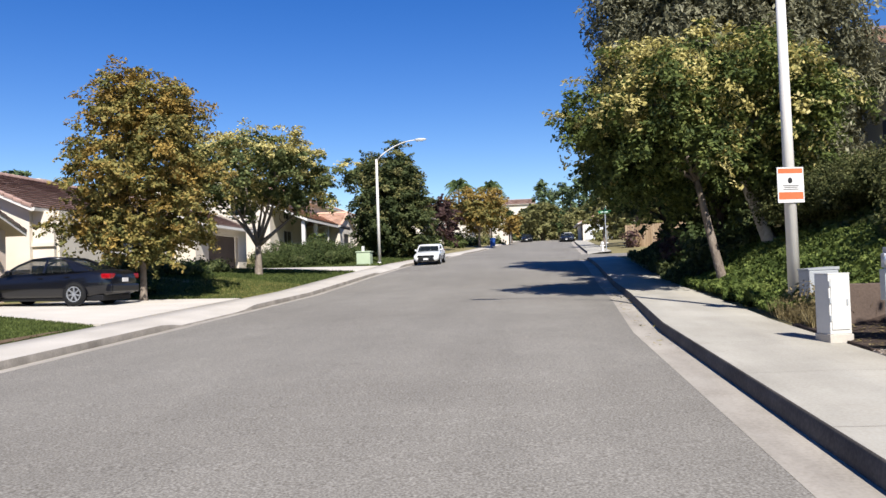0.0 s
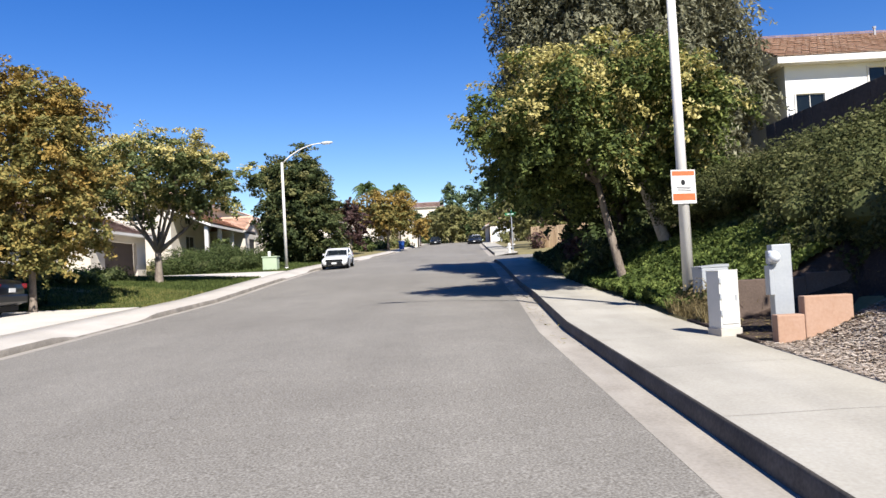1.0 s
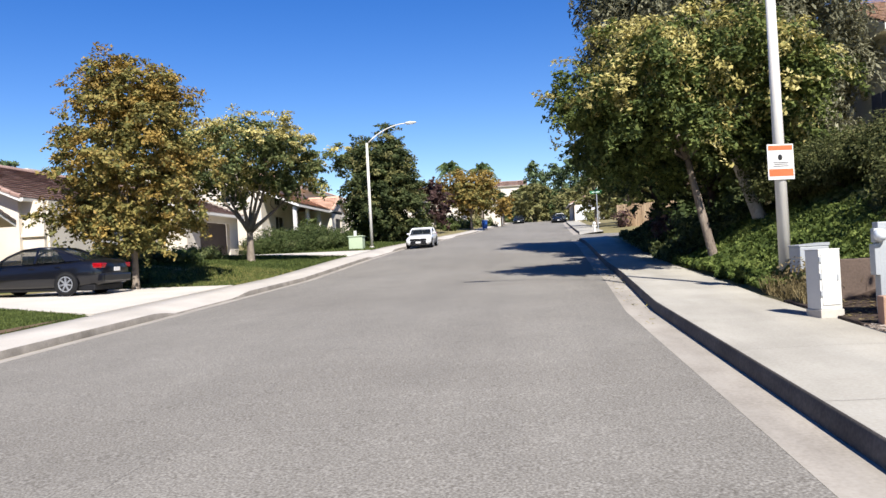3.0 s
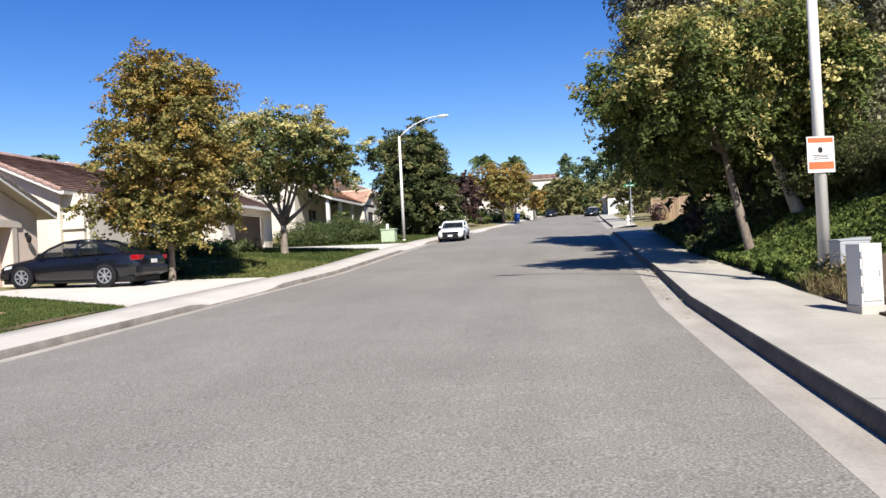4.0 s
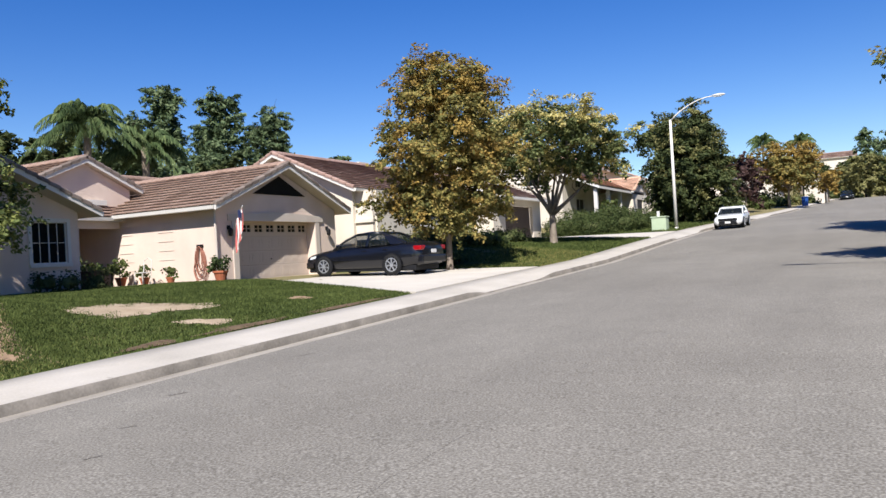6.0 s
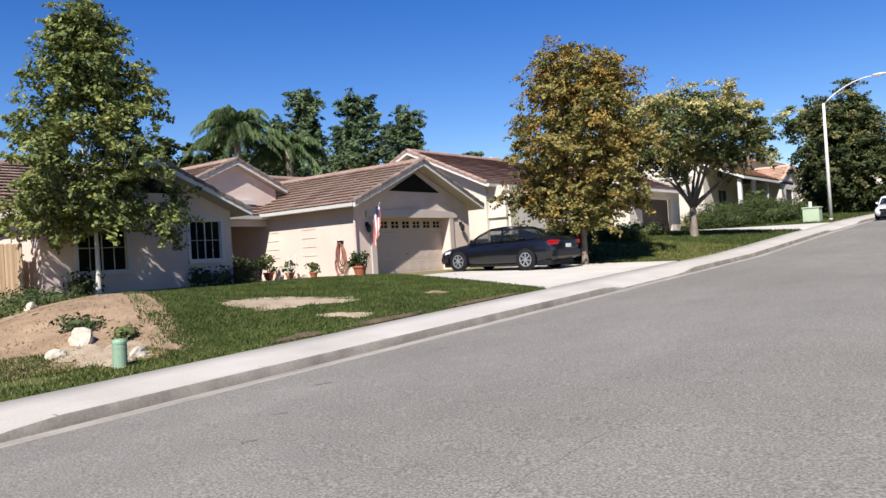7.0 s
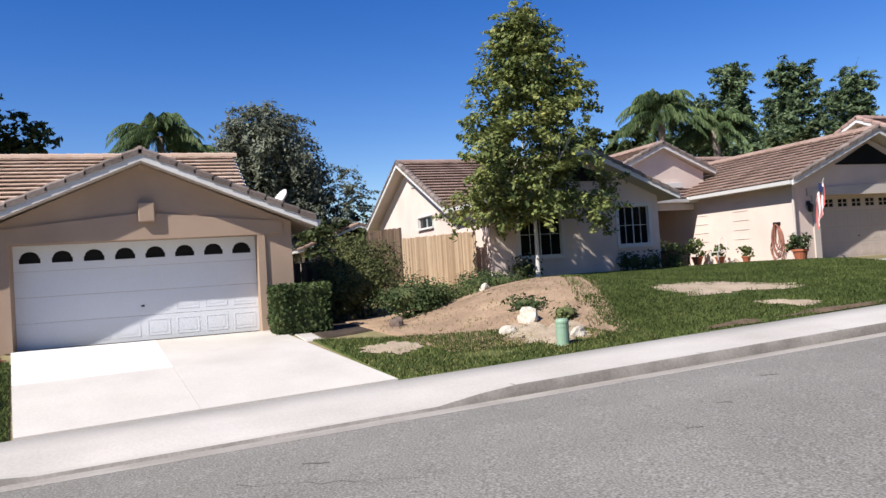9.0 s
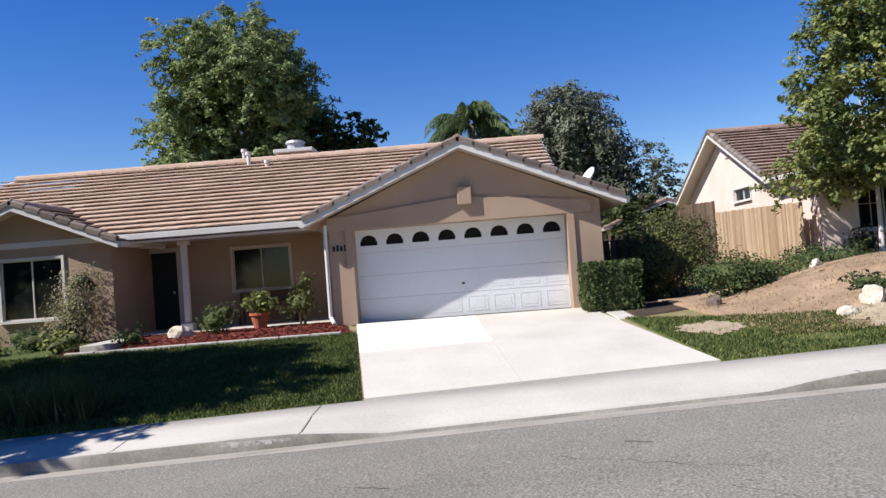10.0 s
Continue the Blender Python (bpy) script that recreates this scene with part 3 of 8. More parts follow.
def window(house, axis, pos, out, a0, a1, z0, z1, trim=TRIM, split=1, bars=0, proud=0.04, surround=0.065, sill=True):
    """Framed pane(s) in a hole of a wall; out is +1 or -1, the way that it faces."""
    def B(bm, p0, p1, a, b, c, d):
        return add_box(bm, p0, p1, a, b, c, d) if axis == "x" else add_box(bm, a, b, p0, p1, c, d)
    w = new("window")
    w.parent = house
    p = pos + out * proud
    if surround:
        bm = bmesh.new()
        s = surround
        B(bm, pos, p, a0 - s, a1 + s, z1, z1 + s)
        B(bm, pos, p + out * (0.05 if sill else 0), a0 - s, a1 + s, z0 - s, z0)
        B(bm, pos, p, a0 - s, a0, z0, z1)
        B(bm, pos, p, a1, a1 + s, z0, z1)
        part("window_surround", bm, trim, w)
    bm = bmesh.new()
    f = 0.028
    q0, q1 = pos - out * 0.09, pos - out * 0.03
    B(bm, q0, q1, a0, a1, z0, z0 + f)
    B(bm, q0, q1, a0, a1, z1 - f, z1)
    B(bm, q0, q1, a0, a0 + f, z0 + f, z1 - f)
    B(bm, q0, q1, a1 - f, a1, z0 + f, z1 - f)
    for k in range(1, split + 1 - 0 if split > 1 else 1):
        if k < split:
            m = a0 + (a1 - a0) * k / split
            B(bm, q0, q1, m - f / 2, m + f / 2, z0 + f, z1 - f)
    for k in range(1, bars):
        c = z0 + (z1 - z0) * k / bars
        B(bm, q0 + out * 0.01, q1 - out * 0.01, a0 + f, a1 - f, c - 0.008, c + 0.008)
        if split > 1:
            for j in range(split):
                m = a0 + (a1 - a0) * (j + 0.5) / split
                if k == 1:
                    B(bm, q0 + out * 0.012, q1 - out * 0.012, m - 0.008, m + 0.008, z0 + f, z1 - f)
    part("window_frame", bm, trim, w)
    for j in range(split):
        u0, u1 = a0 + (a1 - a0) * j / split, a0 + (a1 - a0) * (j + 1) / split
        bm = B(bmesh.new(), pos - out * 0.075, pos - out * 0.065, u0 + f / 2, u1 - f / 2, z0 + f / 2, z1 - f / 2)
        part("pane", bm, GLASS, w)
    return w


def garage_door(house, x, y0, y1, z0, z1, mat, lights, arched, rows=4, embossed=8, knob=True):
    """Sectional door facing +x, with a row of small lights in its top section."""
    d = new("garage_door")
    d.parent = house
    h = (z1 - z0) / rows
    n = lights
    pw = (y1 - y0) / max(n, 1)
    for r in range(rows):
        bm = bmesh.new()
        c0, c1 = z0 + r * h + 0.003, z0 + (r + 1) * h - 0.003
        if r == rows - 1 and n:
            holes = [(y0 + pw * (k + 0.5) - pw * 0.33, y0 + pw * (k + 0.5) + pw * 0.33, c0 + h * 0.30, c0 + h * 0.78) for k in range(n)]
            wall_grid(bm, "x", x - 0.05, 0.05, y0, y1, c0, c1, holes)
        else:
            add_box(bm, x - 0.05, x, y0, y1, c0, c1)
            for k in range(embossed):
                w = (y1 - y0) / embossed
                a, b = y0 + w * k + 0.07, y0 + w * (k + 1) - 0.07
                e, f = c0 + 0.09, c1 - 0.09
                for q in ((a, b, e, e + 0.02), (a, b, f - 0.02, f), (a, a + 0.02, e + 0.02, f - 0.02), (b - 0.02, b, e + 0.02, f - 0.02)):
                    add_box(bm, x, x + 0.005, *q)
                add_box(bm, x, x + 0.003, a + 0.06, b - 0.06, e + 0.06, f - 0.06)
        part("door_section", bm, mat, d)
    for k in range(n):
        m = y0 + pw * (k + 0.5)
        c0 = z0 + (rows - 1) * h + h * 0.30
        c1 = c0 + h * 0.48
        w = pw * 0.33
        part("pane", box(x - 0.04, x - 0.03, m - w, m + w, c0, c1), DARK, d)
        if arched:
            bm = bmesh.new()
            cz, N = c0 + (c1 - c0) * 0.42, 8
            rz = c1 - cz - 0.01
            arc = [(m + (w - 0.02) * math.cos(math.pi * i / N), cz + rz * math.sin(math.pi * i / N)) for i in range(N + 1)]
            for s in (0, 1):
                pts = arc[:N // 2 + 1] if s == 0 else arc[N // 2:]
                corner = (m + w + 0.005, c1 + 0.005) if s == 0 else (m - w - 0.005, c1 + 0.005)
                low = (m + w + 0.005, cz) if s == 0 else (m - w - 0.005, cz)
                mid = (m, c1 + 0.005)
                poly = [low] + pts + [mid, corner] if s == 0 else [mid] + pts + [low, corner]
                vs = [bm.verts.new((x + 0.004, *p)) for p in poly]
                vb = [bm.verts.new((x - 0.028, *p)) for p in poly]
                bm.faces.new(vs)
                for i in range(len(vs)):
                    j = (i + 1) % len(vs)
                    bm.faces.new([vs[i], vs[j], vb[j], vb[i]])
            part("arch_trim", bm, mat, d)
        else:
            bm = bmesh.new()
            add_box(bm, x - 0.045, x + 0.004, m - 0.015, m + 0.015, c0, c1)
            add_box(bm, x - 0.045, x + 0.004, m - w, m + w, (c0 + c1) / 2 - 0.012, (c0 + c1) / 2 + 0.012)
            part("glazing_bar", bm, mat, d)
    if knob:
        part("handle", lathe([(0.035, 0), (0.035, 0.02), (0.02, 0.04)], ((y0 + y1) / 2 * 0 + x, (y0 + y1) / 2, z0 + h * 1.35), 10), BLACK_PLASTIC, d)
    return d


def gable_wall(house, axis, pos, th, mid, half, z_low, z_eave, z_apex, mat, holes=(), name="wall"):
    """A rectangular wall with holes and a triangle over it."""
    bm = wall_grid(bmesh.new(), axis, pos, th, mid - half, mid + half, z_low, z_eave, holes)
    tri = [(pos, mid - half, z_eave), (pos, mid + half, z_eave), (pos, mid, z_apex)]
    if axis == "y":
        tri = [(b, a, c) for a, b, c in tri]
    vec = (th, 0, 0) if axis == "x" else (0, th, 0)
    t = prism(tri, vec)
    me = bpy.data.meshes.new("t")
    t.to_mesh(me)
    t.free()
    bm.from_mesh(me)
    bpy.data.meshes.remove(me)
    return part(name, bm, mat, house)


def simple_wall(house, axis, pos, th, a0, a1, z0, z1, mat, holes=()):
    return part("wall", wall_grid(bmesh.new(), axis, pos, th, a0, a1, z0, z1, holes), mat, house)


# house A: tan, with the white arched-light garage door
PA = 0.53
ha = thing("house", (-22, -4, PA), 0, "single-storey tan stucco house with tan tile roof", "house")
FX = -17.45
Q0, Q1 = -2.52, 2.30
gable_wall(ha, "x", FX - 0.2, 0.2, 0.0, 3.05, PA - 0.6, 2.93, 4.25, STUCCO_A, [(Q0, Q1, PA - 0.6, 2.66)])
simple_wall(ha, "y", 2.85, 0.2, -31, FX - 0.2, PA - 0.6, 2.95, STUCCO_A)
simple_wall(ha, "y", -3.05, 0.2, -21.4, FX - 0.2, PA - 0.6, 2.95, STUCCO_A)
simple_wall(ha, "x", -31, 0.2, -13, 2.85, PA - 0.6, 2.95, STUCCO_A)
gable_roof(ha, "x", 0.0, 4.42, 3.55, 2.9, FX + 0.36, -23.5, TILE_A, TRIM, True, False, TILE_EDGE)
garage_door(ha, FX - 0.46, Q0, Q1, PA, 2.66, DOOR_WHITE, 8, True)
part("door_trim", box(FX, FX + 0.045, Q0 - 0.16, Q0, PA, 2.66), STUCCO_A, ha)
part("door_trim", box(FX, FX + 0.045, Q1, Q1 + 0.16, PA, 2.66), STUCCO_A, ha)
for y0, y1 in ((Q0 - 0.2, Q0), (Q1, Q1 + 0.2)):
    part("jamb", box(FX - 0.7, FX - 0.2, y0, y1, PA - 0.3, 2.86), STUCCO_A, ha)
part("jamb", box(FX - 0.7, FX - 0.2, Q0, Q1, 2.66, 2.86), STUCCO_A, ha)
hd = [(FX, Q0 - 0.55, 2.66), (FX, Q1 + 0.55, 2.66), (FX, Q1 + 0.55, 2.95), (FX, Q1 + 0.1, 2.97), (FX, 0.0, 3.22), (FX, Q0 - 0.1, 2.97), (FX, Q0 - 0.55, 2.95)]
part("door_head", prism(hd, (0.05, 0, 0)), STUCCO_A, ha)
part("keystone", box(FX, FX + 0.16, -0.1, 0.22, 3.02, 3.42, bevel=0.02), STUCCO_A, ha)
# main body of house A: long front slope with a hip at its far end, a gable at the other
MR, MZ, ME, EZ = -24.6, 5.5, -19.0, 3.05
simple_wall(ha, "x", -21.4, 0.2, -9.3, -3.05, PA - 0.6, 3.4, STUCCO_A, [(-6.4, -4.83, 1.47, 2.6), (-9.0, -7.95, PA, 2.65)])
window(ha, "x", -21.2, 1, -6.4, -4.83, 1.47, 2.6, TRIM_B, 2)
fd = part("front_door", box(-21.34, -21.28, -9.0, -7.95, PA, 2.65, bevel=0.008), DOOR_DARK, ha)
bm = bmesh.new()
for q in ((-9.12, -9.0, PA, 2.77), (-7.95, -7.83, PA, 2.77), (-9.0, -7.95, 2.65, 2.77)):
    add_box(bm, -21.2, -21.14, *q)
part("door_trim", bm, TRIM_B, ha)
part("door_handle", lathe([(0.03, 0), (0.035, 0.05), (0.01, 0.08)], (-21.25, -8.1, 1.5), 8), GALV, fd)
slope_courses(ha, (ME, -19.9, EZ), (ME, 2.6, EZ), (MR - ME, 0, MZ - EZ), TILE_A, 17, 5.6, 0.0)
slope_courses(ha, (2 * MR - ME, -19.9, EZ), (2 * MR - ME, 2.6, EZ), (ME - MR, 0, MZ - EZ), TILE_A, 17, 5.6, 0.0)
part("roof_deck", prism([(ME, 2.55, EZ - 0.02), (MR, 2.55, MZ - 0.02), (2 * MR - ME, 2.55, EZ - 0.02), (2 * MR - ME, 2.55, EZ - 0.16), (ME, 2.55, EZ - 0.16)], (0, -14.4, 0)), TRIM_B, ha)
part("roof_deck", prism([(ME, -14.2, EZ - 0.02), (MR, -14.2, MZ - 0.02), (2 * MR - ME, -14.2, EZ - 0.02), (2 * MR - ME, -14.2, EZ - 0.12), (ME, -14.2, EZ - 0.12)], (0, -0.3, 0)), TRIM_B, ha)
part("gutter", box(ME, ME + 0.11, -19.9, -3.4, EZ - 0.13, EZ + 0.02, bevel=0.015), TRIM, ha)
part("fascia", box(ME - 0.06, ME, -19.9, -3.4, EZ - 0.22, EZ - 0.02), TRIM, ha)
part("barge_board", prism([(ME, 2.6, EZ), (MR, 2.6, MZ), (MR, 2.6, MZ - 0.22), (ME, 2.6, EZ - 0.2)], (0, 0.05, 0)), TRIM, ha)
for k in range(36):
    y = -14.3 + 17.0 * k / 36
    bm = bmesh.new()
    pr = [(-0.13, 0.0), (-0.1, 0.09), (0, 0.14), (0.1, 0.09), (0.13, 0.0)]
    A = [bm.verts.new((MR + q[0], y, MZ + q[1] + 0.015)) for q in pr]
    B = [bm.verts.new((MR + q[0], y + 0.5, MZ + q[1])) for q in pr]
    for i in range(4):
        bm.faces.new([A[i], A[i + 1], B[i + 1], B[i]])
    bm.faces.new(A)
    bm.faces.new(B)
    part("ridge_tile", bm, TILE_A, ha)
gable_wall(ha, "y", 2.2, 0.2, MR, 5.3, 2.9, 3.0, 5.3, STUCCO_A)
# wing with the front window
gable_wall(ha, "x", -19.1, 0.2, -10.9, 2.2, PA - 0.6, 2.9, 3.85, STUCCO_A, [(-11.5, -9.95, 1.15, 2.62)])
simple_wall(ha, "y", -8.9, 0.2, -21.4, -19.1, PA - 0.6, 3.0, STUCCO_A)
gable_roof(ha, "x", -10.9, 3.98, 2.55, 2.88, -18.5, -21.5, TILE_A, TRIM, True, False, TILE_EDGE)
window(ha, "x", -18.9, 1, -11.5, -9.95, 1.15, 2.62, TRIM, 2)
part("porch_post", box(-19.66, -19.52, -7.22, -7.08, PA, 2.95, bevel=0.01), TRIM, ha)
part("post_base", box(-19.74, -19.44, -7.3, -7.0, PA, PA + 0.22, bevel=0.02), TRIM, ha)
part("post_cap", box(-19.72, -19.46, -7.28, -7.02, 2.72, 2.84, bevel=0.02), TRIM, ha)
part("downpipe", tube([(FX + 0.06, -3.12, 2.8), (FX + 0.06, -3.12, 0.75), (FX + 0.35, -3.0, 0.6)], 0.045, 8), TRIM, ha)
ch = part("chimney", box(-26.1, -25.3, -5.9, -4.9, 4.9, 5.83), STUCCO_A, ha)
part("chimney_cap", box(-26.2, -25.2, -6.05, -4.75, 5.83, 5.95, bevel=0.02), TRIM, ch)
part("spark_arrester", lathe([(0.28, 0), (0.28, 0.2), (0.34, 0.22), (0.3, 0.3)], (-25.7, -5.4, 5.95), 14), GALV, ch)
for y, x, top in ((-6.9, -24.8, 5.95), (-6.6, -24.2, 5.75), (-5.95, -23.9, 5.4)):
    part("vent_pipe", lathe([(0.06, 0), (0.06, top - 5.0), (0.09, top - 4.98), (0.09, top - 4.88)], (x, y, 4.9), 10), TRIM, ha)
bm = bmesh.new()
for k, w in enumerate((0.09, 0.08, 0.1, 0.07, 0.09)):
    add_box(bm, FX, FX + 0.015, -2.98 + 0.085 * k, -2.98 + 0.085 * k + 0.055, 2.2, 2.2 + 0.12 + 0.02 * (k % 2))
part("house_number", bm, INK, ha, "small dark bars where the number stands")
dish = part("satellite_dish", lathe([(0.02, 0), (0.12, 0.02), (0.22, 0.07), (0.25, 0.11), (0.24, 0.115), (0.2, 0.08)], (0, 0, 0), 18), TRIM, ha, "small white dish on the roof edge", False)
dish.matrix_basis = pose(-18.9 + 22, 3.15 + 4, 3.55 - PA, 0, 55, -70)

# house B: beige, garage gable with hanging flag, front wing, cross gable
PB = 1.13
hb = thing("house", (-26, 18, PB), 0, "single-storey beige stucco house with pinkish brown tile roof", "house")
BX, BM = -19.5, 23.15
gable_wall(hb, "x", BX - 0.2, 0.2, BM, 3.45, PB - 0.6, 3.78, 5.2, STUCCO_B, [(20.75, 25.2, PB - 0.6, 3.27)])
simple_wall(hb, "y", BM - 3.45, 0.2, -26.8, BX - 0.2, PB - 0.6, 3.8, STUCCO_B)
simple_wall(hb, "y", BM + 3.25, 0.2, -33, BX - 0.2, PB - 0.6, 3.8, STUCCO_B)
gable_roof(hb, "x", BM, 5.42, 3.88, 3.74, BX + 0.48, -28.0, TILE_B, TRIM, True, False, TILE_EDGE)
garage_door(hb, BX - 0.42, 20.75, 25.2, PB, 3.27, DOOR_BEIGE, 7, False)
part("door_head", prism([(BX, 20.3, 3.27), (BX, 25.7, 3.27), (BX, 25.7, 3.5), (BX, 23.0, 3.62), (BX, 20.3, 3.5)], (0.06, 0, 0)), TRIM_B, hb)
part("door_trim", box(BX, BX + 0.05, 20.5, 20.75, PB, 3.27), TRIM_B, hb)
part("door_trim", box(BX, BX + 0.05, 25.2, 25.45, PB, 3.27), TRIM_B, hb)
for y0, y1 in ((20.55, 20.75), (25.2, 25.4)):
    part("jamb", box(BX - 0.65, BX - 0.2, y0, y1, PB - 0.3, 3.47), STUCCO_B, hb)
part("jamb", box(BX - 0.65, BX - 0.2, 20.75, 25.2, 3.27, 3.47), STUCCO_B, hb)
part("gable_vent", prism([(BX + 0.0, BM - 1.5, 4.28), (BX + 0.0, BM + 1.5, 4.28), (BX + 0.0, BM, 5.0)], (0.03, 0, 0)), DARK, hb, "dark triangular gable vent")
part("downpipe", tube([(BX + 0.07, BM - 3.5, 3.65), (BX + 0.07, BM - 3.5, PB + 0.1)], 0.045, 8), TRIM_B, hb)
# main body, ridge along y, lit south gable
gable_wall(hb, "y", 9.75, 0.2, -28.9, 4.4, PB - 0.9, 3.75, 5.7, STUCCO_B, [(-28.0, -26.4, 3.2, 3.62)])
window(hb, "y", 9.75, -1, -28.0, -26.4, 3.2, 3.62, TRIM, 2, surround=0.06)
gable_roof(hb, "y", -28.9, 5.88, 4.82, 3.68, 9.3, 28.3, TILE_B, TRIM, True, True, TILE_EDGE)
part("attic_vent", box(-28.6, -28.2, 9.71, 9.75, 4.85, 5.2), TRIM_B, hb)
simple_wall(hb, "x", -33.3, 0.2, 9.95, 26.2, PB - 0.6, 3.8, STUCCO_B)
simple_wall(hb, "x", -26.8, 0.2, 15.91, 19.7, PB - 0.6, 3.8, STUCCO_B, [(16.9, 18.3, PB, 3.2)])
part("porch_ceiling", box(-26.6, -24.5, 15.92, 19.69, 3.5, 3.6), TRIM_B, hb)
part("porch_beam", box(-24.5, -24.3, 15.92, 19.69, 3.3, 3.64, bevel=0.01), TRIM_B, hb)
part("front_door", box(-26.72, -26.66, 16.9, 18.3, PB, 3.2), DOOR_DARK, hb)
# front wing
gable_wall(hb, "x", -21.7, 0.2, 12.83, 3.08, PB - 0.6, 3.62, 4.95, STUCCO_B, [(14.35, 15.5, 2.05, 3.3), (10.75, 12.2, 1.85, 3.2)])
simple_wall(hb, "y", 9.75, 0.2, -24.495, -21.7, PB - 0.9, 3.62, STUCCO_B)
simple_wall(hb, "y", 15.71, 0.2, -26.8, -21.7, PB - 0.6, 3.62, STUCCO_B)
gable_roof(hb, "x", 12.83, 5.12, 3.48, 3.58, -20.9, -24.0, TILE_B, TRIM, True, False, TILE_EDGE)
for s in (-1, 1):
    part("valley_slope", prism([(-24.0, 12.83, 5.14), (-27.3, 12.83, 5.14), (-24.0, 12.83 + s * 3.46, 3.62)], (0, 0, -0.06)), TILE_B, hb)
window(hb, "x", -21.5, 1, 14.35, 15.5, 2.05, 3.3, TRIM, 2, 2, surround=0.11)
window(hb, "x", -21.5, 1, 10.75, 12.2, 1.85, 3.2, TRIM, 2, 2, surround=0.11)
part("gable_vent", prism([(-21.5, 12.83 - 1.3, 4.15), (-21.5, 12.83 + 1.3, 4.15), (-21.5, 12.83, 4.75)], (0.03, 0, 0)), DARK, hb, "dark triangular gable vent")
# entry cross gable
gable_wall(hb, "x", -25.2, 0.2, 18.8, 2.0, 3.7, 4.85, 5.75, STUCCO_B)
gable_roof(hb, "x", 18.8, 5.92, 2.4, 4.85, -24.8, -28.9, TILE_B, TRIM, True, False, TILE_EDGE)

# house C: cream, dark brown roof, seen behind the autumn tree
PC = 2.28
hc = thing("house", (-24, 38, PC), 0, "single-storey cream stucco house with dark brown tile roof", "house")
gable_wall(hc, "y", 28.4, 0.2, -23.9, 4.1, PC - 1.2, 4.8, 6.6, STUCCO_C)
gable_roof(hc, "y", -23.9, 6.8, 4.5, 4.78, 28.0, 48.6, TILE_C, TRIM, True, True, TILE_C)
simple_wall(hc, "x", -20.0, 0.2, 28.6, 40.5, PC - 0.8, 4.8, STUCCO_C, [(33.5, 35.3, 3.2, 4.4)])
window(hc, "x", -19.8, 1, 33.5, 35.3, 3.2, 4.4, TRIM, 2)
simple_wall(hc, "y", 28.6, 0.2, -19.8, -18.9, PC - 0.8, 4.7, STUCCO_C)
part("wall_band", box(-19.8, -18.85, 28.5, 28.62, PC + 1.0, PC + 1.15), STUCCO_C, hc)
simple_wall(hc, "x", -19.0, 0.2, 28.8, 31.0, PC - 0.8, 4.7, STUCCO_C)
simple_wall(hc, "x", -18.7, 0.2, 40.5, 48.0, PC - 0.8, 4.9, STUCCO_C, [(42.2, 46.6, PC - 0.8, 4.4)])
simple_wall(hc, "y", 40.5, 0.2, -20.0, -18.7, PC - 0.8, 4.9, STUCCO_C)
garage_door(hc, -18.72, 42.2, 46.6, PC, 4.4, DOOR_BROWN, 0, False, rows=1, embossed=0, knob=False)
slope_courses(hc, (-17.9, 40.2, 4.85), (-17.9, 48.4, 4.85), (-3.0, 0, 1.3), TILE_C, 9)
part("gutter", box(-17.9, -17.8, 40.2, 48.4, 4.72, 4.87), TRIM, hc)
part("roof_deck", prism([(-17.9, 40.2, 4.84), (-20.9, 40.2, 6.1), (-20.9, 40.2, 5.9), (-17.9, 40.2, 4.68)], (0, 8.2, 0)), TRIM, hc)
part("chimney", box(-26, -25.2, 37, 38, 6.2, 7.3), STUCCO_C, hc)

# house D: two storeys, pale stucco, salmon roof, porch
PD = 3.2
hd_ = thing("house", (-22, 64, PD), 0, "two-storey pale stucco house with salmon tile roof and porch", "house")
gable_wall(hd_, "y", 54.0, 0.2, -24.5, 5.5, PD - 1.5, 8.2, 10.2, STUCCO_C, [(-22, -20.6, 6.4, 7.6)])
window(hd_, "y", 54.0, -1, -22, -20.6, 6.4, 7.6, TRIM, 2)
gable_roof(hd_, "y", -24.5, 10.4, 5.9, 8.1, 53.6, 79.4, TILE_SALMON, TRIM, True, True, TILE_SALMON)
simple_wall(hd_, "x", -19.2, 0.2, 54.2, 79, PD - 1, 8.2, STUCCO_C, [(57, 58.4, 6.3, 7.6), (57, 59, 4.0, 5.4)])
window(hd_, "x", -19.0, 1, 57, 58.4, 6.3, 7.6, TRIM, 2)
window(hd_, "x", -19.0, 1, 57, 59, 4.0, 5.4, TRIM, 2)
slope_courses(hd_, (-16.2, 54.0, 6.0), (-16.2, 67.0, 6.0), (-3.0, 0, 1.3), TILE_SALMON, 9)
part("roof_deck", prism([(-16.2, 54.0, 5.98), (-19.2, 54.0, 7.28), (-19.2, 54.0, 7.1), (-16.2, 54.0, 5.8)], (0, 13, 0)), TRIM, hd_)
for y in (54.3, 57.5, 60.7):
    part("porch_post", box(-16.75, -16.5, y, y + 0.25, PD - 0.4, 5.85), TRIM, hd_)
gable_wall(hd_, "x", -16.4, 0.2, 65.6, 2.3, PD - 1, 6.0, 7.1, STUCCO_C, [(64.6, 66.6, PD - 1, 5.4)])
gable_roof(hd_, "x", 65.6, 7.25, 2.7, 6.0, -16.0, -19.2, TILE_SALMON, TRIM, True, False, TILE_SALMON)
part("garage_door", box(-16.35, -16.3, 64.6, 66.6, PD - 1, 5.4), DOOR_DARK, hd_)
simple_wall(hd_, "y", 63.3, 0.2, -19.0, -16.4, PD - 1, 6.0, STUCCO_C)

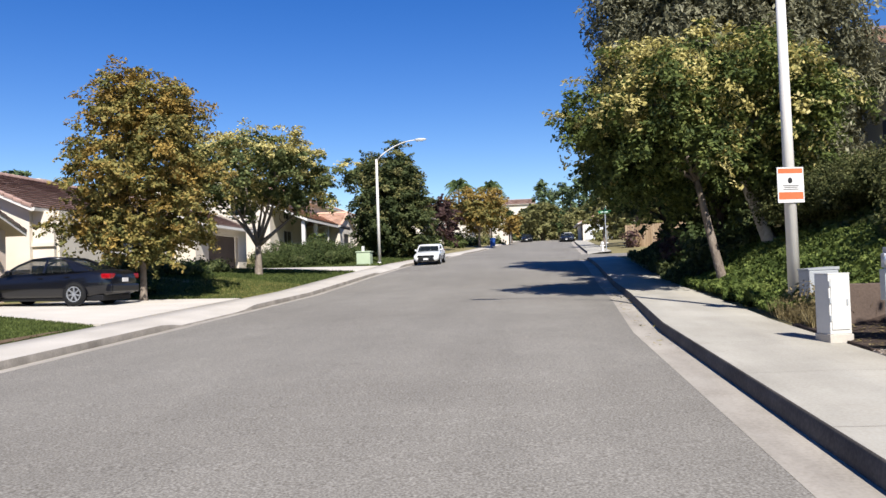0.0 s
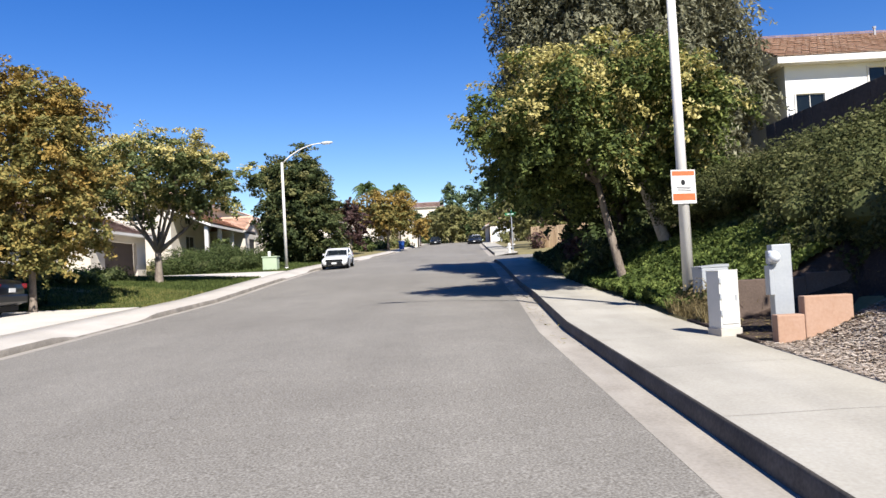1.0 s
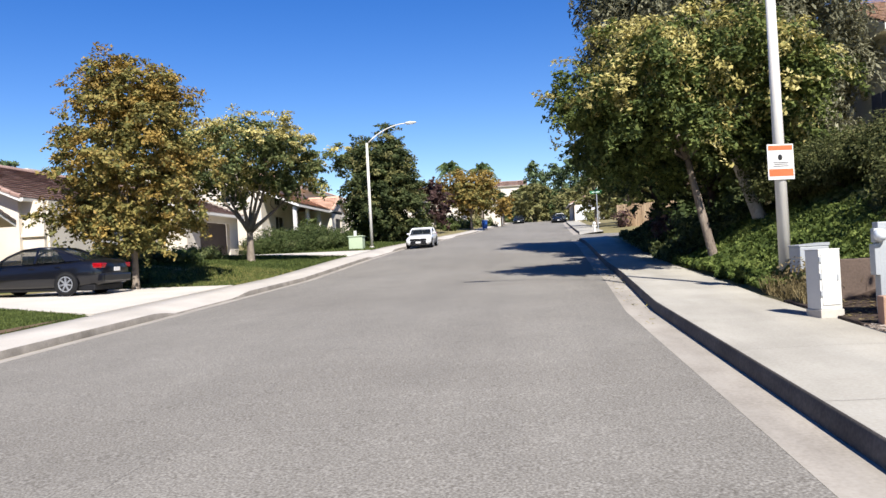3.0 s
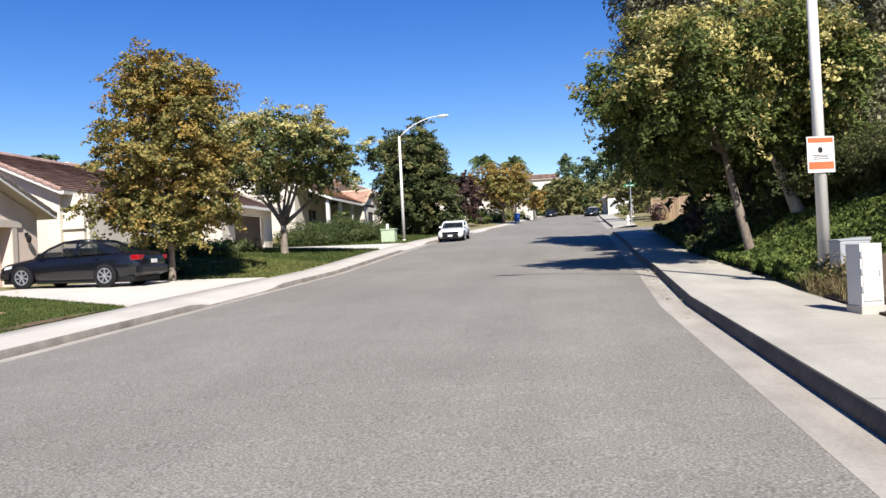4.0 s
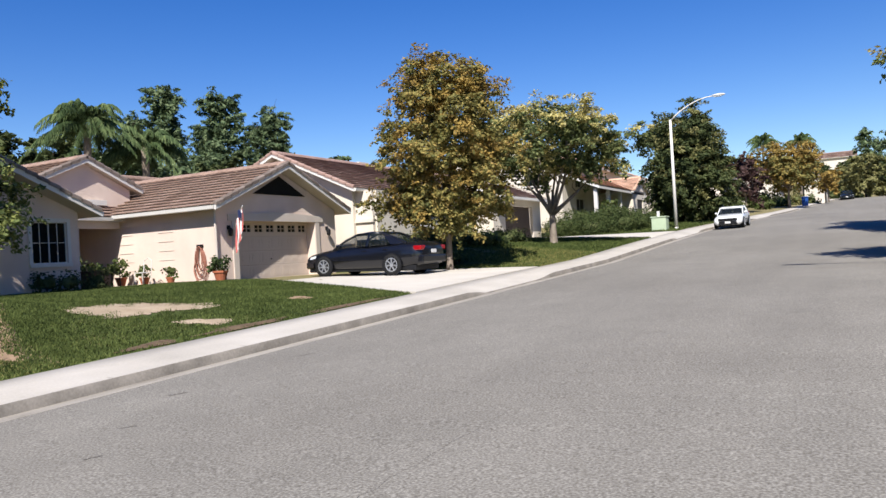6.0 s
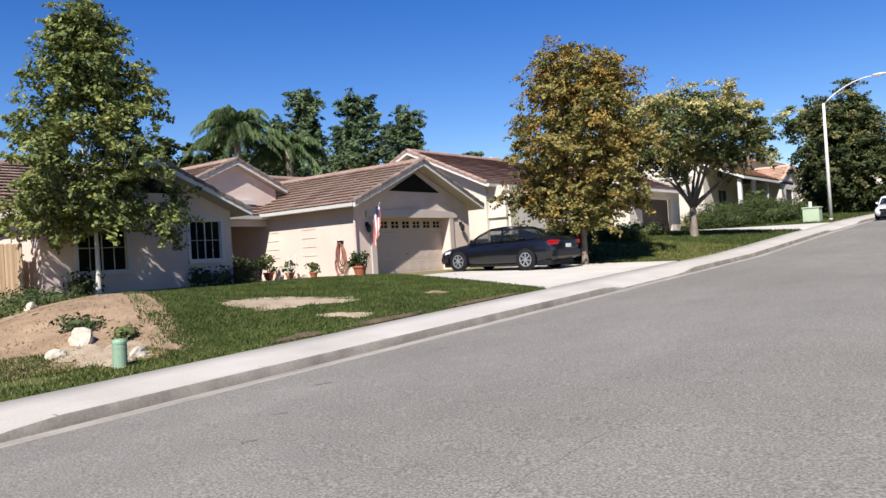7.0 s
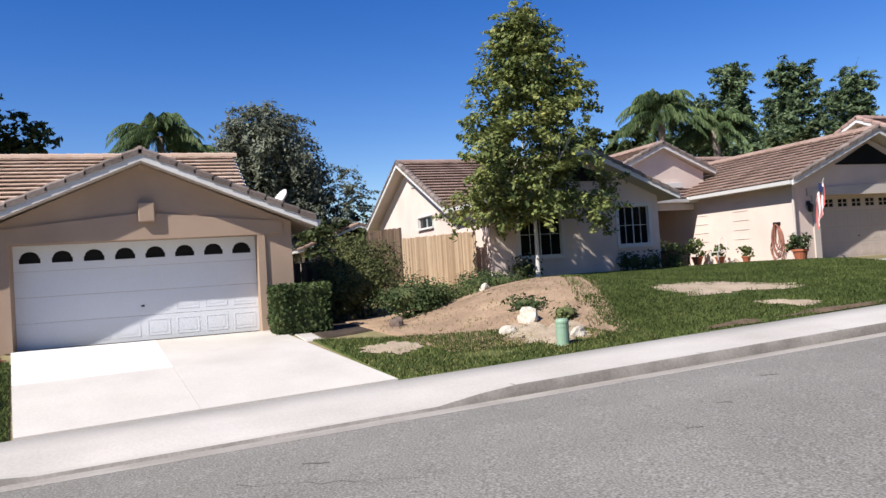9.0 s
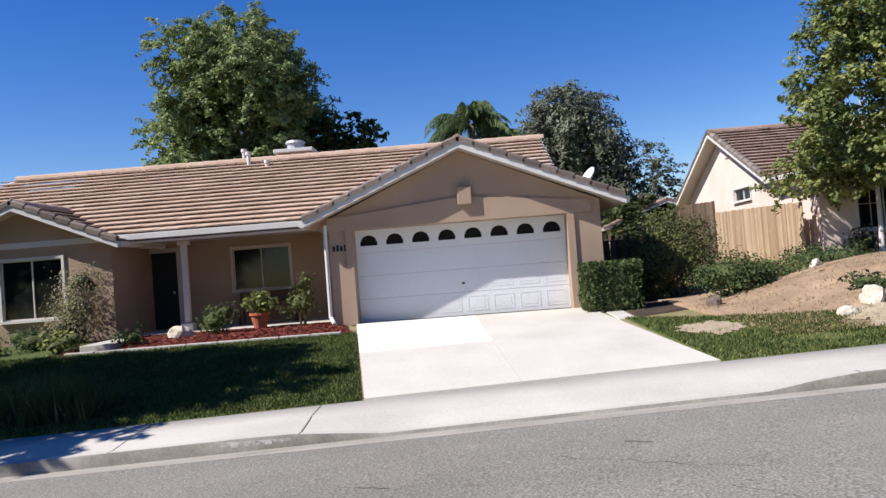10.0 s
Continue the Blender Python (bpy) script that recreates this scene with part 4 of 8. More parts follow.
# white two-storey house on top of the east bank
hh = thing("house", (20, 38, 6.4), 0, "white two-storey house with salmon shingle roof on the bank", "house")
HX, HY = 14.6, 32.0
simple_wall(hh, "y", HY, 0.2, HX, 30, 5.0, 9.75, STUCCO_W, [(18.1, 19.5, 8.35, 9.3), (15.0, 16.2, 7.0, 8.3)])
simple_wall(hh, "x", HX, 0.2, HY + 0.2, 46, 5.0, 9.75, STUCCO_W)
window(hh, "y", HY, -1, 18.1, 19.5, 8.35, 9.3, TRIM, 2)
window(hh, "y", HY, -1, 15.0, 16.2, 7.0, 8.3, TRIM, 2)
slope_courses(hh, (HX - 0.5, HY - 0.5, 9.75), (31, HY - 0.5, 9.75), (0, 5.5, 2.45), TILE_D, 17, 0.0, 0.0)
part("roof_deck", prism([(HX - 0.5, HY - 0.5, 9.73), (HX - 0.5, HY + 5, 12.15), (HX - 0.5, HY + 10.5, 9.73), (HX - 0.5, HY + 10.5, 9.5), (HX - 0.5, HY - 0.5, 9.5)], (16.5, 0, 0)), TRIM, hh)
part("fascia", box(HX - 0.5, 31, HY - 0.56, HY - 0.5, 9.5, 9.76), TRIM, hh)
part("vent_pipe", lathe([(0.05, 0), (0.05, 0.6), (0.08, 0.62), (0.08, 0.7)], (20.5, 35.5, 11.3), 8), GALV, hh)


# ---------------------------------------------------------------- plants
rng = np.random.default_rng(7)


def unit(a):
    return a / np.maximum(np.linalg.norm(a, axis=1), 1e-6)[:, None]


def leaf_quads(centers, size, squash=1.0, droop=0.0, aspect=1.7, facing=None):
    """Diamond leaves at the centres; with `facing`, their faces turn outwards and to the light, as on real twigs."""
    n = len(centers)
    if facing is None:
        facing = rng.normal(size=(n, 3))
        jit = 1.0
    else:
        facing = facing + np.array([0, 0, 0.45])
        jit = 0.6
    nrm = unit(facing + rng.normal(size=(n, 3)) * jit)
    d = rng.normal(size=(n, 3))
    d[:, 2] = d[:, 2] * squash - droop
    d = unit(d - (d * nrm).sum(1)[:, None] * nrm)
    u = np.cross(nrm, d)
    s = size * rng.uniform(0.6, 1.3, n)[:, None]
    v = np.stack([centers - d * s * aspect / 2, centers + u * s / 2, centers + d * s * aspect / 2, centers - u * s / 2], 1)
    return v.reshape(-1, 3), np.arange(n * 4).reshape(-1, 4)


def blob_points(blobs, per_area, shell=0.45, gap=0.35, clump=0.35, per_clump=26, facing=False):
    """Clumped leaf places in the outer shells of ellipsoids, with gaps."""
    out, face = [], []
    for cx, cy, cz, rx, ry, rz in blobs:
        area = 4 * math.pi * ((rx * ry) ** 1.6 / 3 + (rx * rz) ** 1.6 / 3 + (ry * rz) ** 1.6 / 3) ** (1 / 1.6)
        n = max(3, int(area * per_area / per_clump))
        d = unit(rng.normal(size=(n, 3)))
        keep = [q for q in d if noise.noise(Vector((q[0] * 2.1 + cx, q[1] * 2.1 + cy, q[2] * 2.1 + cz))) > -gap]
        d = np.array(keep) if keep else d
        r = 1 - shell * rng.random(len(d)) ** 1.4
        lump = np.array([1 + 0.3 * noise.noise(Vector((q[0] * 1.7 - cz, q[1] * 1.7 + cx, q[2] * 1.7))) for q in d])
        c = np.array([cx, cy, cz]) + d * (r * lump)[:, None] * np.array([rx, ry, rz])
        off = np.clip(rng.normal(size=(len(c) * per_clump, 3)), -1.45, 1.45) * clump * np.array([1, 1, 0.7])
        out.append(np.repeat(c, per_clump, 0) + off)
        face.append(unit(off) * 0.7 + np.repeat(d, per_clump, 0) * 0.8)
    p = np.concatenate(out)
    return (p, np.concatenate(face)) if facing else p


def spray_points(blobs, per_area, shell=0.5, gap=0.3, clump=0.3, per_clump=60, droop=0.0):
    """Leaf places on drooping twig sprays that leave the shells of ellipsoids outwards, layer over layer."""
    out, face = [], []
    for cx, cy, cz, rx, ry, rz in blobs:
        area = 4 * math.pi * ((rx * ry) ** 1.6 / 3 + (rx * rz) ** 1.6 / 3 + (ry * rz) ** 1.6 / 3) ** (1 / 1.6)
        n = max(3, int(area * per_area / per_clump))
        d = unit(rng.normal(size=(n, 3)))
        keep = [q for q in d if noise.noise(Vector((q[0] * 2.1 + cx, q[1] * 2.1 + cy, q[2] * 2.1 + cz))) > -gap]
        d = np.array(keep) if keep else d
        m = len(d)
        lump = np.array([1 + 0.28 * noise.noise(Vector((q[0] * 1.7 - cz, q[1] * 1.7 + cx, q[2] * 1.7))) for q in d])
        c = np.array([cx, cy, cz]) + d * ((1 - shell * rng.random(m) ** 1.4) * lump)[:, None] * np.array([rx, ry, rz])
        axis = unit(d * np.array([1, 1, 0.6]) + rng.normal(size=(m, 3)) * 0.45 + np.array([0, 0, -0.1 - 0.35 * droop]))
        length = clump * rng.uniform(1.5, 2.9, m)
        t = rng.random((m, per_clump))
        side = np.clip(rng.normal(size=(m, per_clump, 3)), -1.8, 1.8) * (clump * 0.46 * (1.1 - 0.65 * t))[..., None] * np.array([1, 1, 0.5])
        p = c[:, None] + axis[:, None] * ((t - 0.35) * length[:, None])[..., None] + side
        p[..., 2] -= (0.2 + 0.4 * droop) * length[:, None] * t ** 2
        out.append(p.reshape(-1, 3))
        face.append((d[:, None] * 0.5 + side * (0.5 / clump) + np.array([0, 0, 0.35])).reshape(-1, 3))
    return np.concatenate(out), np.concatenate(face)


def limb_tree(bm, base, top, r0, r1, bend=0.15, seg=7, sides=9):
    base, top = Vector(base), Vector(top)
    side = Vector((rng.normal(), rng.normal(), 0)) * bend
    pts = [base.lerp(top, k / seg) + side * math.sin(math.pi * k / seg) for k in range(seg + 1)]
    rads = [r0 + (r1 - r0) * (k / seg) ** 0.8 for k in range(seg + 1)]
    rads[0] *= 1.35
    add_tube(bm, pts, rads, sides)
    return pts


def tree(name, base, label, blobs, leaf, bark, trunk_top, r0=0.14, forks=(), size=0.13, per_area=70, clump=0.3, gap=0.3, droop=0.0, per_clump=26, category="tree", lean=(0, 0), shell=0.5, aspect=1.7, accent=None, share=0.4, accent_name="golden_leaves"):
    """blobs are relative to the base; forks are limb ends, relative to the base."""
    b = Vector(base)
    t = thing(name, base, 0, label, category)
    bm = bmesh.new()
    tt = b + Vector((lean[0], lean[1], trunk_top))
    limb_tree(bm, b - Vector((0, 0, 0.15)), tt, r0, r0 * 0.62, 0.06)
    ends = list(forks) or [(bl[0] * 0.8, bl[1] * 0.8, bl[2] * 0.95) for bl in blobs[::max(1, len(blobs) // 9)]]
    for e in ends:
        pts = limb_tree(bm, tt - Vector((0, 0, 0.1)), b + Vector(e), r0 * 0.5, r0 * 0.1, 0.25, 6, 6)
        for k in (2, 3, 4):
            q = pts[k] + Vector((min(0.5, max(-0.5, rng.normal() * 0.6)), min(0.5, max(-0.5, rng.normal() * 0.6)), 0.4 + abs(rng.normal()) * 0.5))
            limb_tree(bm, pts[k], q, r0 * 0.2, r0 * 0.05, 0.1, 4, 5)
    part("trunk", bm, bark, t, smooth=True)
    p, fc = spray_points([(b.x + q[0], b.y + q[1], b.z + q[2], *q[3:]) for q in blobs], per_area, shell, gap, clump, per_clump, droop)
    if accent is not None:
        # whole sprays of turned leaves, most of them on the outside
        c = p.reshape(-1, per_clump, 3)
        mid = c.mean(1)
        val = np.array([noise.noise(Vector(q) * 1.3) + 0.6 * noise.noise(Vector(q) * 3.1) for q in mid]) + rng.normal(size=len(mid)) * 0.12 + 0.14 * (mid[:, 2] - mid[:, 2].mean()) / max(0.5, mid[:, 2].std())
        pick = np.repeat(val > np.quantile(val, 1 - share), per_clump)
        out = p[pick] + fc[pick] * 0.08
        v, f = leaf_quads(out, size * 0.85, droop=droop + 0.5, aspect=aspect * 1.15, facing=fc[pick])
        raw(accent_name, v, f, accent, t, accent_name.replace("_", " ") + " on the outer twigs")
        p, fc = p[~pick], fc[~pick]
    v, f = leaf_quads(p, size, droop=droop, aspect=aspect, facing=fc)
    raw("crown", v, f, leaf, t)
    return t


def spread(n, rx, ry, z0, z1, r, flat=1.0, seed=0, taper=0.0):
    """Blobs that fill an upright crown of half-widths rx, ry between heights z0 and z1."""
    g = np.random.default_rng(seed)
    out = []
    for i in range(n):
        k = (i + 0.5) / n
        z = z0 + (z1 - z0) * k
        w = math.sqrt(max(0.05, 1 - (2 * k - 1) ** 2 * 0.75)) * (1 - taper * k)
        a = i * 2.4 + g.uniform(-0.4, 0.4)
        q = 0.2 + 0.78 * math.sqrt(g.random())
        out.append((math.cos(a) * rx * w * q, math.sin(a) * ry * w * q, z, r * g.uniform(0.8, 1.2), r * g.uniform(0.8, 1.2), r * flat * g.uniform(0.8, 1.15)))
    return out


def gz(x, y):
    return float(z_ground(x, y))


def bush(name, x, y, label, blobs, leaf, size=0.07, per_area=140, clump=0.12, category="bush", z=None, gap=0.6):
    zb = gz(x, y) if z is None else z
    t = thing(name, (x, y, zb), 0, label, category)
    bm = bmesh.new()
    for q in blobs[:4]:
        limb_tree(bm, (x + q[0] * 0.4, y + q[1] * 0.4, zb - 0.1), (x + q[0], y + q[1], zb + q[2]), 0.04, 0.015, 0.05, 4, 5)
    part("stems", bm, BARK_DARK, t)
    # dark cores within the leaf masses stand in for the shade inside
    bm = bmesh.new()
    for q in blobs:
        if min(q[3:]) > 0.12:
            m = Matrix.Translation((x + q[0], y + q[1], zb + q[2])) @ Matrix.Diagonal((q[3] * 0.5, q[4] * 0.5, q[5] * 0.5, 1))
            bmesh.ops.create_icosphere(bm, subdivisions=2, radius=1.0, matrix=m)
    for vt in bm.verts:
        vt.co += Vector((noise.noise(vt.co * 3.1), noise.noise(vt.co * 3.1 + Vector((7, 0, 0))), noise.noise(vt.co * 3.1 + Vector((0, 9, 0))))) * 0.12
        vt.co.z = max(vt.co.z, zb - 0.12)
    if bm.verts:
        part("inner_growth", bm, LEAF_DARK, t, "dark solid core for the shade inside the bush")
    p, fc = blob_points([(x + q[0], y + q[1], zb + q[2], *q[3:]) for q in blobs], per_area, 0.5, gap, clump, 18, True)
    up_ = p[:, 2] > zb - 0.05
    v, f = leaf_quads(p[up_], size, facing=fc[up_])
    raw("foliage", v, f, leaf, t)
    return t


# street trees
tree("street_tree", (-12.9, 24.3, gz(-12.9, 24.3)), "street tree turning yellow and rust beside the driveway", spread(52, 2.5, 2.5, 1.75, 7.1, 0.72, 1.0, 3, 0.25) + [(0.2, 0.3, 7.4, 0.5, 0.5, 0.6), (-0.9, 0.2, 7.2, 0.45, 0.45, 0.5), (1.2, 0.9, 6.7, 0.6, 0.6, 0.5), (2.1, 1.3, 4.2, 0.7, 0.7, 0.6), (1.2, 1.2, 2.2, 0.6, 0.6, 0.5), (-2.0, -1.0, 2.6, 0.8, 0.8, 0.7)], LEAF_AUTUMN, BARK, 2.2, 0.13, size=0.085, per_area=190, clump=0.3, gap=0.3, per_clump=56, accent=LEAF_RUST, share=0.24, accent_name="rust_leaves")
tree("street_tree", (-12.75, 34.6, gz(-12.75, 34.6)), "spreading street tree with green and yellow leaves", spread(36, 3.3, 3.3, 3.5, 6.3, 0.9, 0.85, 5) + [(-3.2, -1.2, 3.8, 0.7, 0.7, 0.5), (3.2, 0.8, 3.9, 0.8, 0.8, 0.6), (3.6, 1.2, 4.7, 0.8, 0.8, 0.7)], LEAF_YELLOWGREEN, BARK, 1.5, 0.21, [(-2.6, -0.9, 4.2), (-1.6, 0.9, 5.1), (-0.5, -0.9, 5.5), (0.6, 0.8, 5.5), (1.7, -0.6, 5.4), (2.7, 0.9, 4.3), (0.3, 1.6, 4.8)], size=0.1, per_area=135, clump=0.36, gap=0.3, per_clump=64, accent=LEAF_GOLD, share=0.36)
tree("street_tree", (-10.9, 59.0, gz(-10.9, 59.0)), "dense dark green street tree beside the lamp", spread(46, 3.1, 3.0, 0.9, 7.2, 1.1, 1.0, 9, 0.15) + [(0.4, 0, 8.0, 0.8, 0.8, 0.9), (0.5, 0, 8.9, 0.45, 0.45, 0.7), (-1.4, 0, 7.6, 0.8, 0.8, 0.7), (-2.2, 0, 7.0, 0.8, 0.8, 0.7)], LEAF_DARK, BARK_DARK, 1.5, 0.2, size=0.14, per_area=100, clump=0.45, gap=0.4, per_clump=60, accent=LEAF_OLIVE, share=0.22, accent_name="olive_leaves")
tree("young_tree", (-20.3, 10.66, gz(-20.3, 10.66)), "slim young tree with fresh green leaves before the house front", spread(50, 2.55, 2.55, 1.75, 7.6, 0.62, 1.0, 11, 0.66) + [(0.1, 0.1, 8.4, 0.3, 0.3, 0.5), (0.0, 0.1, 9.0, 0.18, 0.18, 0.4), (0.6, 1.6, 2.0, 0.7, 0.8, 0.5), (-0.4, -1.9, 2.2, 0.6, 0.7, 0.5), (0.4, 2.2, 2.6, 0.5, 0.5, 0.4)], LEAF_FRESH, BARK_WHITE, 2.3, 0.08, [(0.1, 0.1, 8.3), (0.9, 1.0, 4.4), (-0.8, -1.0, 4.2), (0.5, -1.4, 3.2), (-0.4, 1.5, 3.3), (0.3, 0.6, 6.2), (-0.3, -0.5, 6.0)], size=0.088, per_area=200, clump=0.32, gap=0.14, per_clump=56)
tree("street_tree", (5.1, 22.0, gz(5.1, 22.0)), "broad street tree with green and golden leaves over the pavement", [(q[0] - 0.5, *q[1:]) for q in spread(44, 3.1, 2.8, 3.3, 6.3, 0.82, 0.85, 13)] + [(-3.7, 0.4, 4.7, 0.8, 0.8, 0.5), (-3.1, -0.5, 4.1, 0.8, 0.9, 0.6), (-4.1, 0.2, 4.6, 0.5, 0.5, 0.35), (2.8, -0.3, 5.0, 0.9, 0.9, 0.7), (-2.2, 1.2, 3.3, 0.8, 0.8, 0.6), (-1.0, 1.9, 3.0, 0.9, 0.8, 0.6), (0.6, 2.0, 2.8, 0.9, 0.8, 0.7), (1.8, 1.4, 2.9, 0.9, 0.8, 0.7), (2.6, 0.6, 3.4, 0.8, 0.8, 0.7), (-3.0, 1.8, 3.6, 0.8, 0.8, 0.5), (-2.6, 0.2, 3.0, 0.7, 0.7, 0.5), (-1.4, 0.6, 2.6, 0.7, 0.7, 0.4)], LEAF_RIGHT, BARK, 3.0, 0.14, [(-3.4, 0.3, 4.5), (-2.6, -0.6, 5.6), (-1.6, 0.8, 6.3), (-0.6, -0.5, 6.2), (0.6, 0.9, 5.7), (1.5, -0.3, 5.0)], size=0.082, per_area=230, clump=0.33, gap=0.3, per_clump=64, droop=0.5, lean=(-0.62, 0.1), accent=LEAF_GOLD, share=0.26)
tree("eucalyptus", (7.0, 32.5, gz(7.0, 32.5)), "tall grey-green eucalyptus on the bank", spread(30, 3.7, 3.2, 3.6, 13.5, 1.7, 1.4, 17) + [(-2.9, 0, 9.5, 1.5, 1.5, 2.4), (-3.2, 0, 6.4, 1.4, 1.4, 1.9)], LEAF_EUC, BARK_PALE, 5.0, 0.3, size=0.09, per_area=150, droop=1.4, clump=0.5, aspect=3.2, gap=0.25, per_clump=60)


# ---------------------------------------------------------------- yards on the west side
def quad_points(corners, n, g):
    c = np.array(corners, float)
    u, v = g.random(n)[:, None], g.random(n)[:, None]
    return (c[0] * (1 - u) + c[1] * u) * (1 - v) + (c[3] * (1 - u) + c[2] * u) * v


def quad_area(c):
    return 0.5 * abs(sum(c[i][0] * c[(i + 1) % 4][1] - c[(i + 1) % 4][0] * c[i][1] for i in range(4)))


def blades(name, corners, dens, h, w, mat, label, bare=(), patch=0.0, seed=1, lift=0.04, category="grass"):
    """Grass over a plan quad, thin where `bare` ellipses (x, y, rx, ry) lie."""
    g = np.random.default_rng(seed)
    p = quad_points(corners, int(quad_area(corners) * dens), g)
    keep = np.ones(len(p), bool)
    for bx, by, rx, ry in bare:
        d = ((p[:, 0] - bx) / rx) ** 2 + ((p[:, 1] - by) / ry) ** 2
        wob = 0.35 * np.sin(p[:, 0] * 5.1 + by) * np.cos(p[:, 1] * 4.3 + bx) + 0.25 * np.sin(p[:, 0] * 11 + p[:, 1] * 9)
        keep &= (d + wob) > g.random(len(p)) * 0.9 + 0.25
    if patch:
        nz = np.array([noise.noise(Vector((q[0] * 1.1, q[1] * 1.1, seed))) for q in p])
        keep &= nz > patch - g.random(len(p)) * 0.5
    p = p[keep]
    n = len(p)
    z = z_ground(p[:, 0], p[:, 1]) + lift
    a = g.random(n) * 6.283
    hh = h * g.uniform(0.5, 1.25, n)
    ww = w * g.uniform(0.7, 1.3, n)
    lean = g.normal(size=(n, 2)) * hh[:, None] * 0.45
    b0 = np.stack([p[:, 0] - np.cos(a) * ww, p[:, 1] - np.sin(a) * ww, z - 0.01], 1)
    b1 = np.stack([p[:, 0] + np.cos(a) * ww, p[:, 1] + np.sin(a) * ww, z - 0.01], 1)
    t = np.stack([p[:, 0] + lean[:, 0], p[:, 1] + lean[:, 1], z + hh], 1)
    v = np.stack([b0, b1, t], 1).reshape(-1, 3)
    return raw(name, v, np.arange(len(v)).reshape(-1, 3), mat, None, label, category, "stuff")


def litter(name, corners, n, size, mat, label, seed=2, lift=0.035, category="mulch", zf=None):
    """Flat flakes lying about on a plan quad."""
    g = np.random.default_rng(seed)
    p = quad_points(corners, n, g)
    c = np.stack([p[:, 0], p[:, 1], z_ground(p[:, 0], p[:, 1]) + lift + g.random(n) * 0.02], 1)
    a = g.random(n) * 6.283
    l, w = size * g.uniform(0.5, 1.5, n), size * 0.4 * g.uniform(0.5, 1.4, n)
    u = np.stack([np.cos(a) * l, np.sin(a) * l, g.normal(size=n) * l * 0.14], 1)
    s = np.stack([-np.sin(a) * w, np.cos(a) * w, g.normal(size=n) * w * 0.2], 1)
    v = np.stack([c - u - s, c + u - s * 0.6, c + u * 0.9 + s, c - u * 0.8 + s * 0.8], 1).reshape(-1, 3)
    return raw(name, v, np.arange(len(v)).reshape(-1, 4), mat, None, label, category, "stuff")


def rock(x, y, s, mat, label, z=None, seed=0, flat=0.6, name="rock", category="rock"):
    g = np.random.default_rng(seed)
    bm = bmesh.new()
    bmesh.ops.create_icosphere(bm, subdivisions=3, radius=1.0)
    for v in bm.verts:
        k = 1 + 0.35 * noise.noise(v.co * 1.3 + Vector((seed * 3.1, 0, 0))) + 0.15 * noise.noise(v.co * 3.5)
        v.co = Vector((v.co.x * s * k, v.co.y * s * 0.75 * k, max(-0.3, v.co.z) * s * flat * k))
    zz = gz(x, y) if z is None else z
    ob = new(name, mesh_from(bm, name, mat))
    ob.matrix_world = pose(x, y, zz + 0.05, 0, 0, seed * 47)
    return tagged(ob, label, category)


L1 = -9.6
# driveway of house A, in slabs with open joints
def drive_slab(poly, mat, parent, zfun, name="slab"):
    bm = bmesh.new()
    top = [bm.verts.new((x, y, zfun(x, y))) for x, y in poly]
    bot = [bm.verts.new((x, y, zfun(x, y) - 0.1)) for x, y in poly]
    bm.faces.new(top)
    for i in range(len(top)):
        j = (i + 1) % len(top)
        bm.faces.new([top[j], top[i], bot[i], bot[j]])
    bmesh.ops.recalc_face_normals(bm, faces=bm.faces[:])
    return part(name, bm, mat, parent)


def za(x, y):
    k = (L1 - x) / (L1 - FX)
    return (float(z_road(y)) + 0.172) * (1 - k) + (PA - 0.005) * k + 0.02


dva = thing("driveway", (-13.5, 0, 0.35), 0, "broad light concrete driveway with a freshly cleaned patch", "driveway", kind="structure")
def edge_a(x, k):
    u = (x - FX) / (L1 - FX)
    return (Q0 - 0.05 + 1.2 * u, 0.1 + 0.45 * u, Q1 + 0.3 + 0.34 * u)[k]


xs_a = [L1 - 0.003, -13.3, FX]
for i in range(2):
    for j in range(2):
        c, d = xs_a[j] - 0.0015, xs_a[j + 1] + 0.0015
        drive_slab([(c, edge_a(c, i) + 0.0015), (c, edge_a(c, i + 1) - 0.0015), (d, edge_a(d, i + 1) - 0.0015), (d, edge_a(d, i) + 0.0015)], DRIVE_NEW if (j == 1 and i == 0) else DRIVE, dva, za)
part("threshold", box(FX - 0.2, FX, Q0, Q1, PA - 0.1, PA - 0.008), DRIVE, dva)

# lawn of house A and the planting in front of its porch
la = [(L1 - 0.02, -13.0), (L1 - 0.02, -1.42), (-15.9, -2.36), (-15.9, -13.0)]
sheet("lawn", la, LAWNSOIL, "soil under the shaded front lawn", "lawn", 0.03)
blades("grass", la, 1300, 0.045, 0.012, GRASS, "dense mown green lawn in the shade of a tree", seed=3)
bed = [(-15.9, -8.6), (-15.9, -2.45), (-19.0, -3.2), (-19.0, -8.6)]
sheet("planting_bed", bed, MULCH_RED, "bed of red bark mulch before the porch", "flower bed", 0.03)
litter("bark_mulch", bed, 9000, 0.045, MULCH_RED, "red bark chips", 5)
bed2 = [(-15.9, -14.0), (-15.9, -8.6), (-18.9, -8.6), (-18.9, -14.0)]
sheet("planting_bed", bed2, LAWNSOIL, "planted bed under the front window", "flower bed", 0.03)
edging = thing("bed_edging", (-15.85, -6, 0.45), 0, "low concrete edging strip between lawn and mulch", "edging", kind="structure")
for k in range(9):
    y0 = -8.4 + k * 0.64
    part("edging_block", box(-15.96, -15.84, y0, y0 + 0.62, gz(-15.9, y0) - 0.05, gz(-15.9, y0) + 0.09, bevel=0.015), CONCRETE, edging)
